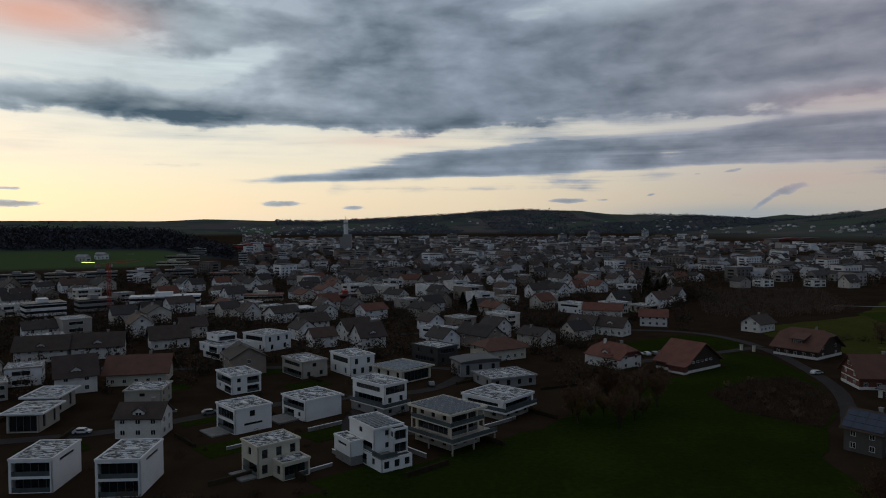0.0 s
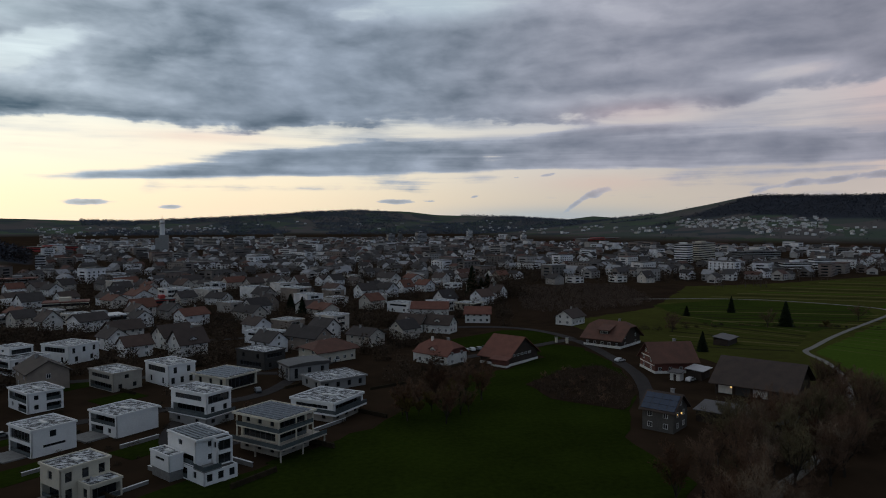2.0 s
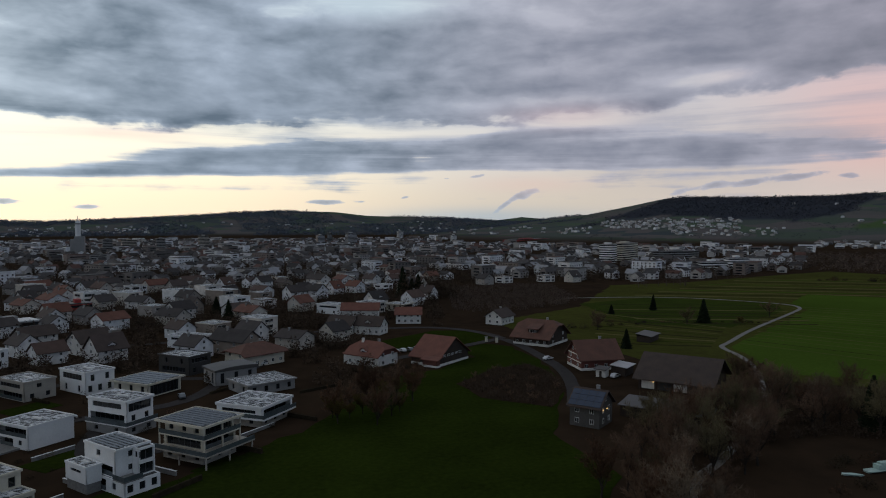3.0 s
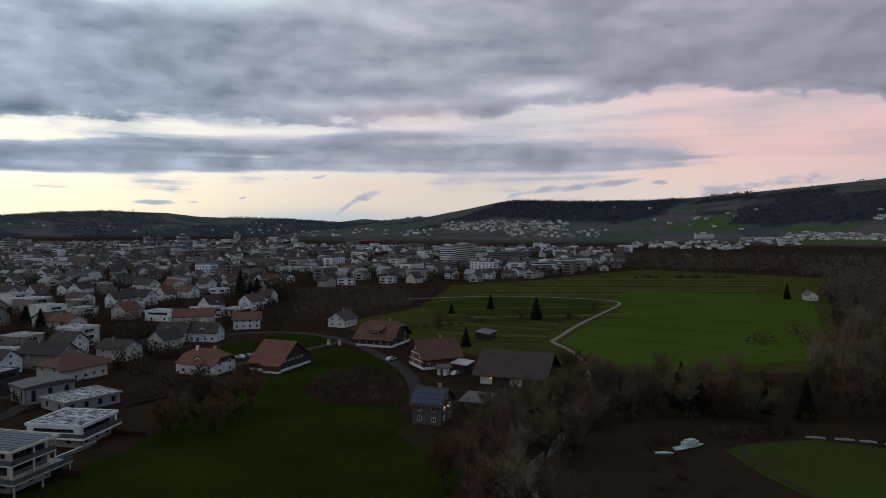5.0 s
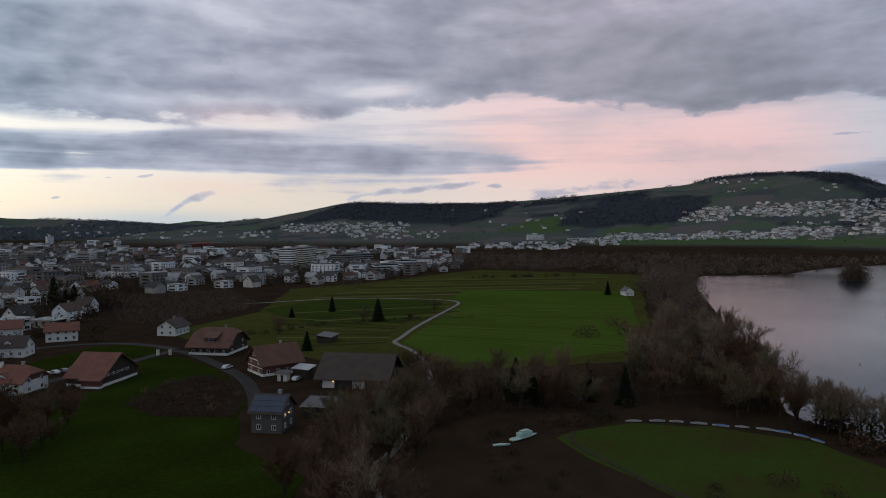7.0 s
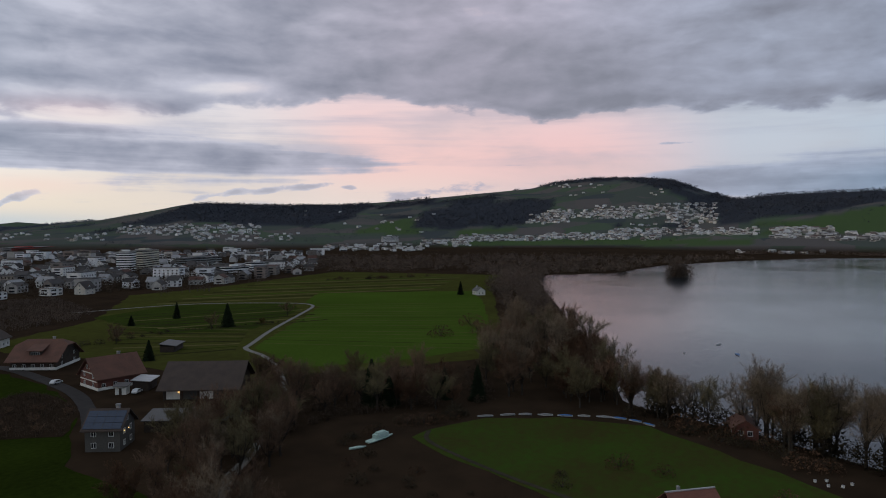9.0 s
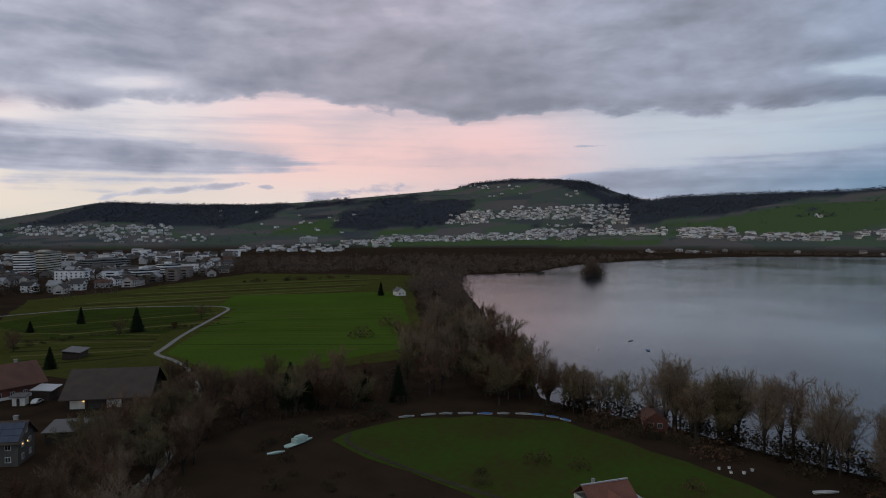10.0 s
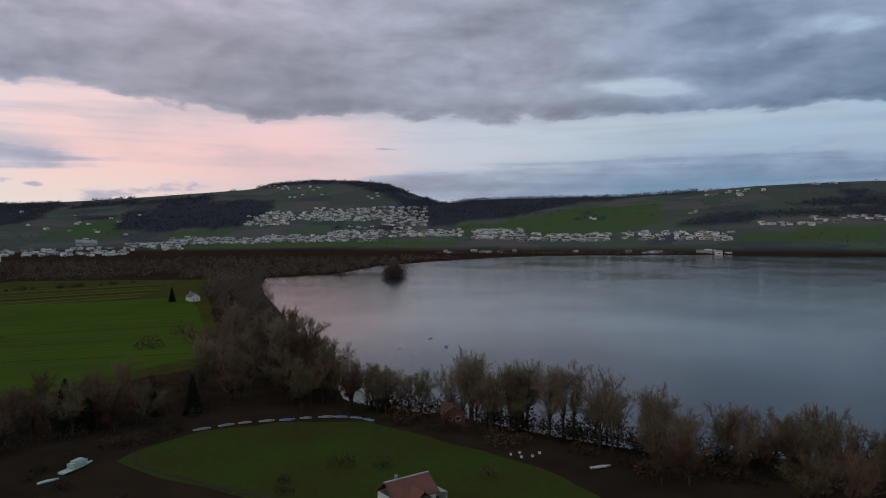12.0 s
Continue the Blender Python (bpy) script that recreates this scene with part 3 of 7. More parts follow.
HILLS += [
    ([(14, -0.9), (24, -0.2), (29, 0.45), (31.5, 0.7), (35, 1.4), (37.4, 1.93), (39, 2.0), (44, 1.9), (49.5, 1.95), (55, 2.35), (60, 2.8), (65, 3.25), (67, 3.75), (70, 4.0),
      (73.4, 4.0), (76, 3.75), (78, 3.0), (80.3, 2.25), (84, 1.6), (95, 0.4)], 3700, 1700),
    ([(72, -0.4), (77, 1.4), (80.3, 2.15), (83, 2.5), (86, 2.62), (95, 2.65), (100, 3.0), (104.8, 3.3), (112.7, 3.35), (130, 3.1), (160, 2.0), (200, 1.2), (284, 0.8)], 2900, 1530),
]


def height_at(x, y):
    r, b = math.hypot(x, y), math.degrees(math.atan2(x, y))
    z = 0.0
    if r > 700:
        for knots, crest, foot in HILLS:
            lo, hi = knots[0][0], knots[-1][0]
            bb = b + 360 if b < lo and b + 360 <= hi else b
            if not lo <= bb <= hi or r < foot:
                continue
            top = 52 + crest * math.tan(radians(curve_at(bb, knots)))
            k = (r - foot) / (crest - foot)
            if k <= 1:
                s = k * k * (3 - 2 * k) * 0.55 + 0.45 * k
            else:
                s = max(0.0, 1 - 0.8 * (k - 1))
            fold = 1 + 0.10 * math.sin(math.pi * min(k, 1)) * noise.noise(Vector((x * 0.0021, y * 0.0021, 4.0))) * 2.2
            z = max(z, top * s * fold)
    if z < 3:
        d = edge_distance(x, y, LAKE) if r < 2300 else 99
        if d < 40:
            s = -d if inside(x, y, LAKE) else d
            z = min(z, max(-3.0, min(0.0, (s - 4) * 0.12)))
        elif r < 2300 and inside(x, y, LAKE):
            z = -3.0
    return z


# stands of wood and green fields on the slopes, as outlines in bearing and height (degrees) from the air
WOODS = [
    [(33, 0.3), (36, 1.2), (38, 2.1), (52, 2.1), (51, 1.0), (47, 0.2), (42, 0.3), (38, 0.7)],
    [(55.5, 0.1), (56.5, 1.5), (60, 2.4), (67, 2.4), (66, 1.6), (63.5, 0.1), (58, -0.1)],
    [(63.5, 3.1), (67, 3.55), (71, 3.7), (75, 3.3), (78, 2.6), (76, 4.2), (66, 4.2)],
    [(79, 0.2), (83, 0.8), (87, 1.2), (90, 1.9), (93, 2.3), (100, 2.7), (100, 3.2), (79, 3.0), (77, 2.0)],
]
WOODS += [
    [(99, 0.5), (103, 1.3), (113, 1.6), (118, 1.4), (118, 0.6), (106, 0.9), (102, 0.3)],
    [(106, 1.7), (110, 2.4), (118, 2.5), (118, 1.7)],
    [(70, -0.1), (72, 0.35), (76.5, 0.3), (76, -0.2)],
    [(52.5, 1.9), (58, 2.35), (62, 2.75), (63, 2.6), (56, 1.9), (52, 1.6)],
]
FIELDS = [
    [(-44, -1.5), (-24, -1.5), (-20, -2.3), (-23, -3.4), (-44, -4.0)],
    [(82, -0.4), (86, 0.8), (91, 1.75), (98, 2.0), (98, 0.6), (94, -0.4)],
    [(80.8, 0.0), (83.5, 0.7), (86, 0.6), (84.5, 0.0)],
    [(103, -0.8), (105, -0.1), (113, 0.15), (113, -0.7)],
    [(50, -0.3), (54.5, 0.9), (56.5, 0.6), (55.5, -0.5)],
    [(59, 0.0), (63, 0.1), (64, -0.3), (59, -0.5)],
    [(58, -1.15), (70, -0.85), (82, -0.85), (82, -1.3), (58, -1.5)],
]


def sight(x, y, z):
    return math.degrees(math.atan2(x, y)), math.degrees(math.atan2(z - 52, math.hypot(x, y)))


def wooded(x, y, z=None):
    """Woods keep to the crests and to steep bands across the slopes."""
    r, b = math.hypot(x, y), math.degrees(math.atan2(x, y))
    q = noise.noise(Vector((x * 0.0016, y * 0.0016, 2.0))) + 0.5 * noise.noise(Vector((x * 0.004, y * 0.004, 5.0)))
    if b < -13.5:
        return 990 + 60 * q < r < 1420
    if b < 31:
        return r > 2950 and q > -0.12
    if r < 1800:
        return False
    b, e = sight(x, y, height_at(x, y) if z is None else z)
    rag = noise.noise(Vector((x * 0.009, y * 0.009, 3.0)))
    if q + 0.25 * rag > 0.52:
        return True
    return any(inside(b + 1.5 * q + 0.5 * rag, e + 0.28 * q + 0.14 * rag, w) for w in WOODS) and q > -0.75


@functools.lru_cache(None)
def slope_line(b):
    """Heights of the land along one bearing."""
    rs = [880 + 24 * k for k in range(150)]
    return [(r, height_at(r * math.sin(radians(b)), r * math.cos(radians(b)))) for r in rs]


def slope_point(b, e):
    """Where a line of sight from the air meets the hills."""
    k = math.tan(radians(e))
    last = None
    for r, z in slope_line(round(b * 4) / 4):
        d = z - 52 - r * k
        if d >= 0:
            if last:
                r = last[0] + (r - last[0]) * last[1] / (last[1] - d)
            return r * math.sin(radians(b)), r * math.cos(radians(b))
        last = (r, d)
    return None


def build_land():
    bearings = [-44 + 0.6 * k for k in range(285)] + [127 + 4.5 * k for k in range(1, 42)]
    radii = [4.0]
    while radii[-1] < 4880:
        radii.append(min(4880, radii[-1] * 1.033 + 0.5))
    vs, fs = [(0, 0, 0.0)], []
    for r in radii:
        for b in bearings:
            x, y = r * math.sin(radians(b)), r * math.cos(radians(b))
            vs.append((x, y, height_at(x, y)))
    n = len(bearings)
    for k in range(n):
        fs.append((0, 1 + (k + 1) % n, 1 + k))
    for j in range(len(radii) - 1):
        for k in range(n):
            a, b = 1 + j * n + k, 1 + j * n + (k + 1) % n
            fs.append((a, b, b + n, a + n))
    sh = Shape()
    sh.v, sh.f, sh.s = vs, fs, [0] * len(fs)
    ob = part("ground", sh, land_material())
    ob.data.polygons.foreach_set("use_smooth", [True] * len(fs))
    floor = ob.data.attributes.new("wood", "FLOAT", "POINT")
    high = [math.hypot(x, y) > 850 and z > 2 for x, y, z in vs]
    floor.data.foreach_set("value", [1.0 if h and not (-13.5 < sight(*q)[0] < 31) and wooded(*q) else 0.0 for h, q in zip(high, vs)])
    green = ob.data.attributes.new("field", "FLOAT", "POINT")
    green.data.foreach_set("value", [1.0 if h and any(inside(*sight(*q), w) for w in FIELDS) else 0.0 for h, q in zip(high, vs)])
    return tagged(ob, "valley floor with dim winter gardens and haze-tinted green hillsides", "ground", kind="structure")


build_land()
sh = Shape()
sh.add([(80, -2600, WATER_LEVEL), (2600, -2600, WATER_LEVEL), (2600, 420, WATER_LEVEL), (80, 420, WATER_LEVEL)], [(0, 1, 2, 3)])
tagged(part("water", sh, water_material()), "calm grey-blue lake mirroring the pink evening sky", "lake", kind="structure")


def patch(name, outline, mat, label, category, z=0.06, wiggle=0.0, kind="structure"):
    """A level piece of ground cover with an uneven edge, laid on the land."""
    pts = []
    for (x0, y0), (x1, y1) in zip(outline, outline[1:] + outline[:1]):
        n = max(1, int(math.hypot(x1 - x0, y1 - y0) / 6)) if wiggle else 1
        for k in range(n):
            x, y = x0 + (x1 - x0) * k / n, y0 + (y1 - y0) * k / n
            pts.append((x + wiggle * noise.noise(Vector((x * 0.13, y * 0.13, 1))), y + wiggle * noise.noise(Vector((x * 0.13, y * 0.13, 7)))))
    return tagged(part(name, Shape().prism(pts, -0.3, z), mat), label, category, kind=kind)


def ribbon(name, line, width, mat, label, category, z=0.1):
    """A road or path along a smoothed line."""
    pts = [Vector(q) for q in line]
    for _ in range(3):
        nxt = [pts[0]]
        for a, b in zip(pts, pts[1:]):
            nxt += [a * 0.75 + b * 0.25, a * 0.25 + b * 0.75]
        pts = nxt + [pts[-1]]
    left, right = [], []
    for k, q in enumerate(pts):
        d = (pts[min(k + 1, len(pts) - 1)] - pts[max(k - 1, 0)]).normalized()
        w = width * (0.5 + 0.06 * noise.noise(Vector((q.x * 0.2, q.y * 0.2, 2))))
        left.append((q.x - d.y * w, q.y + d.x * w)), right.append((q.x + d.y * w, q.y - d.x * w))
    sh = Shape()
    for k in range(len(pts) - 1):
        sh.prism([left[k], right[k], right[k + 1], left[k + 1]], -0.25, z)
    return tagged(part(name, sh, mat), label, category, kind="structure")


MEADOW = [(-40, 118), (-12, 143), (25, 174), (66, 228), (82, 232), (102, 250), (103, 266), (119, 276), (126, 264), (124, 240), (119, 216), (108, 190), (97, 172), (84, 151), (80, 120), (60, 90), (10, 80)]
patch("meadow", MEADOW, LAWN, "dark green mown meadow below the farm", "meadow", 0.06, 3)
patch("lawn", [(66, 290), (109, 318), (125, 313), (128, 290), (118, 281), (92, 268), (74, 272)], LAWN, "green lawn between road and barn", "meadow", 0.06, 1.5)
patch("orchard_ground", [(80, 209), (100, 227), (116, 230), (117, 212), (110, 192), (95, 173), (80, 189)], SOIL, "bare dark brown orchard ground", "ground", 0.12, 2)
patch("ploughed_field", [(133, 421), (182, 528), (253, 543), (325, 500), (225, 377), (139, 339)], SOIL, "fallow brown field by the town edge", "field", 0.06, 4)
patch("rough_pasture", [(145, 335), (225, 377), (330, 500), (400, 500), (640, 560), (690, 360), (500, 268), (250, 128), (216, 150), (157, 190), (160, 250)], ROUGH_GRASS, "olive-green rough pasture with tufts", "field", 0.05, 4)
patch("crop_field", [(212, 232), (345, 316), (362, 345), (420, 385), (500, 290), (440, 245), (340, 185), (270, 143), (216, 163), (190, 186)], FIELD, "bright green winter crop with tractor lines", "field", 0.10, 2)
patch("hay_field", [(234, 391), (300, 408), (352, 350), (330, 318), (250, 275), (215, 305)], HAY, "green hay meadow beside the bent path", "field", 0.09, 2)
patch("bathing_lawn", [(141, 98), (148, 99), (166, 91), (177, 75), (181, 52), (170, 32), (157, 12), (147, -1), (137, -8), (112, 6), (119, 44), (127, 64), (134, 84)], LAKE_LAWN, "dark green lakeside lawn", "meadow", 0.06, 1.5)
ribbon("gravel_path", [(84, 96), (93, 113), (109, 121), (134, 140), (155, 156), (183, 187), (200, 212), (207, 234), (216, 239), (251, 264), (330, 311), (352, 326), (357, 345), (330, 390), (300, 412), (240, 425)], 2.2, PATH_GRAVEL,
       "pale gravel path bending through the fields", "path", 0.16)
ribbon("farm_road", [(60, 250), (75, 258), (101, 270), (120, 280), (131, 286), (131, 268), (128, 245), (123, 215), (112, 190), (104, 176)], 4.5, ASPHALT, "grey asphalt farm lane past the barns", "road", 0.14)
ribbon("side_road", [(131, 286), (130, 300), (122, 320), (105, 332), (60, 335), (20, 330), (-40, 322)], 4.5, ASPHALT, "grey asphalt village street", "road", 0.14)
ribbon("estate_road", [(26, 268), (10, 244), (-2, 214), (-22, 208), (-56, 196), (-72, 180), (-92, 168), (-130, 160)], 4.5, ASPHALT, "narrow asphalt road through the villa estate", "road", 0.12)
ribbon("estate_road", [(-22, 208), (-26, 176), (-20, 166), (6, 176), (12, 200)], 3.5, ASPHALT, "narrow asphalt lane between the villas", "road", 0.10)
ribbon("estate_road", [(10, 244), (-20, 252), (-60, 250), (-100, 248), (-170, 240)], 4.5, ASPHALT, "narrow asphalt road behind the villas", "road", 0.11)
ribbon("dirt_track", [(148, 98), (141, 95), (135, 82), (129, 66), (126, 55), (122, 40)], 1.2, TRACK, "worn dirt track across the lawn", "path", 0.12)


# ---------------------------------------------------------------- buildings
def window_shape(w, h, mull=0, bar=0.09, deep=0.12, glazed=False):
    """A window frame in the x-z plane, its outside towards -y, in one piece with its glass if glazed."""
    s = Shape()
    xs = [0, bar]
    for k in range(mull):
        c = w * (k + 1) / (mull + 1)
        xs += [c - bar / 2, c + bar / 2]
    xs += [w - bar, w]
    zs = [0, bar, h - bar, h]
    vs, fs, slots, seen = [], [], [], {}

    def at(i, y, j):
        if (i, y, j) not in seen:
            seen[i, y, j] = len(vs)
            vs.append((xs[i], y, zs[j]))
        return seen[i, y, j]

    def face(slot, *corners):
        fs.append(tuple(at(*c) for c in corners))
        slots.append(slot)

    n, back = len(xs) - 1, deep * 0.45 if glazed else deep
    for i in range(n):
        for j in range(3):
            if j == 1 and i % 2 == 1:
                ring = [(i, j), (i + 1, j), (i + 1, j + 1), (i, j + 1)]
                for (p, q), (u, v) in zip(ring, ring[1:] + ring[:1]):
                    face(0, (p, 0, q), (p, back, q), (u, back, v), (u, 0, v))
                if glazed:
                    face(1, *[(p, back, q) for p, q in ring])
            else:
                face(0, (i, 0, j), (i + 1, 0, j), (i + 1, 0, j + 1), (i, 0, j + 1))
    for i in range(n):
        face(0, (i, 0, 0), (i, deep, 0), (i + 1, deep, 0), (i + 1, 0, 0))
        face(0, (i, 0, 3), (i + 1, 0, 3), (i + 1, deep, 3), (i, deep, 3))
    for j in range(3):
        face(0, (0, 0, j), (0, 0, j + 1), (0, deep, j + 1), (0, deep, j))
        face(0, (n, 0, j), (n, deep, j), (n, deep, j + 1), (n, 0, j + 1))
    for slot in (0, 1):
        pick = [f for f, k in zip(fs, slots) if k == slot]
        if pick and slot == 0:
            s.add(vs, pick, 0)
        elif pick:
            s.f += pick
            s.s += [1] * len(pick)
    return s


def add_window(parent, m, w, h, frame_mat, mull=None, deep=0.12):
    if mull is None:
        mull = max(0, round(w / 1.6) - 1)
    if frame_mat is None:
        return part("window", window_shape(w, h, mull, deep=deep, glazed=True), [WHITE_FRAME, GLASS], parent, at=m)
    win = part("window", window_shape(w, h, mull, deep=deep), frame_mat, parent, at=m)
    part("pane", Shape().box(0.05, w - 0.05, deep * 0.45, deep * 0.45 + 0.03, 0.05, h - 0.05), GLASS, win)
    return win


def openings(style, length, h):
    """Openings of one storey of a wall: from, to, sill, head, depth of the glass behind the wall face."""
    if style == "none":
        return []
    if style == "strip":
        return [(0.12 * length, 0.86 * length, 0.95, h - 0.55, 0.2)]
    if style == "big":
        return [(0.07 * length, 0.93 * length, 0.25, h - 0.45, 0.35)]
    if style == "loggia":
        return [(0.06 * length, 0.94 * length, 0.12, h - 0.42, 1.5)]
    if style == "half":
        return [(0.08 * length, 0.52 * length, 0.2, h - 0.45, 1.2), (0.68 * length, 0.68 * length + 1.3, 0.9, h - 0.55, 0.2)]
    if style == "far_half":
        return [(0.52 * length, 0.93 * length, 0.2, h - 0.45, 1.2), (0.18 * length, 0.18 * length + 1.2, 0.9, h - 0.55, 0.2)]
    if style == "slot":
        return [(0.25 * length, 0.75 * length, h - 1.2, h - 0.6, 0.2)]
    if style == "one":
        return [(0.4 * length, 0.4 * length + 1.5, 0.9, h - 0.6, 0.2)]
    n = {"two": 2, "three": 3, "four": 4}[style]
    return [(length * (k + 0.5) / n - 0.65, length * (k + 0.5) / n + 0.65, 0.7, h - 0.6, 0.2) for k in range(n)]


def wall_panel(s, holes, length, z0, h, thick, m):
    """A wall along x with its outside at y = 0, cut by holes."""
    cuts = sorted({0.0, length, *[q for o in holes for q in o[:2]]})
    for a, b in zip(cuts, cuts[1:]):
        if b - a < 0.01:
            continue
        o = [q for q in holes if q[0] <= a + 0.001 and q[1] >= b - 0.001]
        if not o:
            s.box(a, b, 0, thick, z0, z0 + h, 0, m)
        else:
            s.box(a, b, 0, thick, z0, z0 + o[0][2], 0, m)
            s.box(a, b, 0, thick, z0 + o[0][3], z0 + h, 0, m)


def block(house, x0, x1, y0, y1, z0, z1, wall_mat, right=("none",), left=("none",), frame_mat=FRAME):
    """One volume of a villa: walls with real openings on the two sides that face the meadow, plain walls behind."""
    s = Shape()
    t = 0.3
    w, d = x1 - x0, y1 - y0
    m_right = pose(x0, y0, 0)
    m_left = pose(x0, y1, 0, 0, 0, -90)
    for styles, length, m in ((right, w, m_right), (left, d, m_left)):
        h = (z1 - z0) / len(styles)
        for k, style in enumerate(styles):
            z = z0 + k * h
            inner = [o for o in openings(style, length, h)]
            wall_panel(s, inner, length, z, h, t, m)
            for a, b, lo, hi, deep in inner:
                if deep > 1:
                    part("loggia_floor", Shape().box(a, b, 0.02, deep + 0.1, z + lo - 0.12, z + lo - 0.005), CONCRETE, house, at=m)
                    part("railing", Shape().box(a, b, 0.06, 0.10, z + lo, z + lo + 0.95), RAIL, house, at=m)
                add_window(house, m @ pose(a, deep, z + lo), b - a, hi - lo, frame_mat)
    s.box(x1 - t, x1, y0 + t, y1, z0, z1)
    s.box(x0 + t, x1 - t, y1 - t, y1, z0, z1)
    part("wall", s, wall_mat, house)
    h = (z1 - z0) / max(len(right), len(left))
    slab = Shape()
    for k in range(max(len(right), len(left)) + 1):
        z = min(z1 - 0.25, z0 + k * h)
        slab.box(x0 + t, x1 - t, y0 + t, y1 - t, z, z + 0.2)
    part("floor_slab", slab, CHARCOAL, house)


def flat_roof(house, x0, x1, y0, y1, z, edge_mat, over=0.25, panels=0, fascia=0.45):
    x0, x1, y0, y1 = x0 - over, x1 + over, y0 - over, y1 + over
    s = Shape()
    b = 0.32
    s.box(x0, x1, y0, y0 + b, z, z + fascia).box(x0, x1, y1 - b, y1, z, z + fascia)
    s.box(x0, x0 + b, y0 + b, y1 - b, z, z + fascia).box(x1 - b, x1, y0 + b, y1 - b, z, z + fascia)
    s.box(x0 + b, x1 - b, y0 + b, y1 - b, z, z + 0.1)
    part("parapet", s, edge_mat, house)
    part("roof_deck", Shape().box(x0 + b, x1 - b, y0 + b, y1 - b, z + 0.1, z + fascia - 0.18), GRAVEL, house, "dark gravel with pale frost and painted sky reflections")
    if panels:
        pitch = (x1 - x0 - 1.6) / panels
        for k in range(panels):
            a = x0 + 0.8 + k * pitch
            part("solar_panel", Shape().box(0, pitch * 0.55, 0, y1 - y0 - 1.8, 0, 0.06), PANEL, house, at=pose(a, y0 + 0.9, z + fascia - 0.05, 0, -9, 0))
    else:
        w, d = x1 - x0, y1 - y0
        part("skylight", Shape().box(x0 + 0.45 * w, x0 + 0.45 * w + 0.9, y0 + 0.3 * d, y0 + 0.6 * d, z + fascia - 0.18, z + fascia + 0.12), WHITE_FRAME, house)
        part("vent", Shape().tube((x0 + 0.3 * w, y0 + 0.7 * d, z + 0.2), (x0 + 0.3 * w, y0 + 0.7 * d, z + fascia + 0.5), 0.25, 0.22, 8), STEEL, house)


def deck(house, x0, x1, y0, y1, z, mat=CONCRETE, thick=0.3, rail=True):
    part("terrace", Shape().box(x0, x1, y0, y1, z - thick, z), mat, house)
    if rail:
        s = Shape()
        s.box(x0, x1, y0, y0 + 0.05, z, z + 0.95).box(x0, x0 + 0.05, y0 + 0.05, y1, z, z + 0.95)
        part("railing", s, RAIL, house)


def villa(x, y, turn, label):
    return thing("villa", label, "house", pose(x, y, 0, 0, 0, turn), "flat-roofed villas of the estate")


def simple_villa(x, y, turn, w, d, h, mat, label, right, left, storeys=2, panels=0, over=0.25, plinth=None, base=0.0):
    v = villa(x, y, turn, label)
    if plinth:
        block(v, -0.6, w + 0.4, -0.5, d, base, base + 2.4, plinth, ("two",), ("two",))
        base += 2.4
        deck(v, -0.9, w + 0.6, -0.9, d, base + 0.2, mat)
        base += 0.2
    else:
        part("plinth", Shape().box(0.1, w - 0.1, 0.1, d - 0.1, -0.4, 0.05), CONCRETE, v)
    block(v, 0, w, 0, d, max(base, 0.05), h, mat, right, left)
    flat_roof(v, 0, w, 0, d, h, mat, over, panels)
    return v


# the two white boxes with glazed fronts by the lower road
for px, py, w, d, h in ((-76.1, 133.2, 12.0, 8.3, 6.4), (-58.0, 131.0, 12.5, 8.5, 7.0)):
    v = villa(px, py, 93, "tall white flat-roofed villa with a fully glazed front")
    block(v, 0, w, 0, d, 0, h, WHITE, ("none", "slot"), ("loggia", "loggia"))
    flat_roof(v, 0, w, 0, d, h, WHITE, 0.1)
for px, py, w, d, h in ((-101.0, 172.6, 11.2, 9.0, 4.7), (-105.5, 188.0, 12.5, 9.0, 4.9)):
    v = villa(px, py, 95, "low beige villa under a broad pale flat roof")
    block(v, 0, w, 0.6, d - 0.6, 0, h, BEIGE, ("two", ), ("big",))
    flat_roof(v, 0, w, 0, d, h, WHITE, 0.8)
simple_villa(-80.2, 195.5, 97, 11, 10, 4.9, BEIGE, "beige cube house with a shallow white roof", ("two", "two"), ("one", "one"), over=0.4)
simple_villa(-64.4, 209.4, 38, 9.4, 13, 5.4, WHITE, "white two-storey villa with large corner windows", ("far_half", "far_half"), ("far_half", "loggia"))
v = simple_villa(-51.5, 169.3, 42, 10.0, 10.5, 6.0, WHITE, "white villa with a two-storey glazed winter garden", ("slot", "one"), ("loggia", "big"))
deck(v, -5, 0, 2, 9.5, 0.3, CONCRETE, 0.4, False)
v = simple_villa(-36.3, 180.3, 44, 11.5, 11.5, 5.3, WHITE, "white villa with long upper balcony and blank side wall", ("none", "none"), ("half", "loggia"))
deck(v, -6, 0, 3, 10.5, 0.4, CONCRETE, 0.5, False)
# cream villa with a lower wing
v = villa(-38.0, 139.9, 41, "cream villa with a flat-roofed garden wing")
block(v, 0, 9.6, 0, 7.5, 0, 6.3, CREAM, ("three", "three"), ("loggia", "one"))
flat_roof(v, 0, 9.6, 0, 7.5, 6.3, CREAM, 0.25)
block(v, 3.2, 9.4, -4.6, -0.05, 0, 3.3, CREAM, ("loggia",), ("one",))
flat_roof(v, 3.2, 9.4, -4.6, -0.3, 3.3, CREAM, 0.15)
deck(v, -3.4, 0, 0.5, 6.5, 0.35, CONCRETE, 0.4, False)
# white stepped villa with solar rows
v = villa(-14.2, 145.0, 36, "white stepped villa with a roof of solar rows")
block(v, 0, 7.0, 1.2, 12.0, 2.9, 8.2, WHITE, ("one", "one"), ("far_half", "one"))
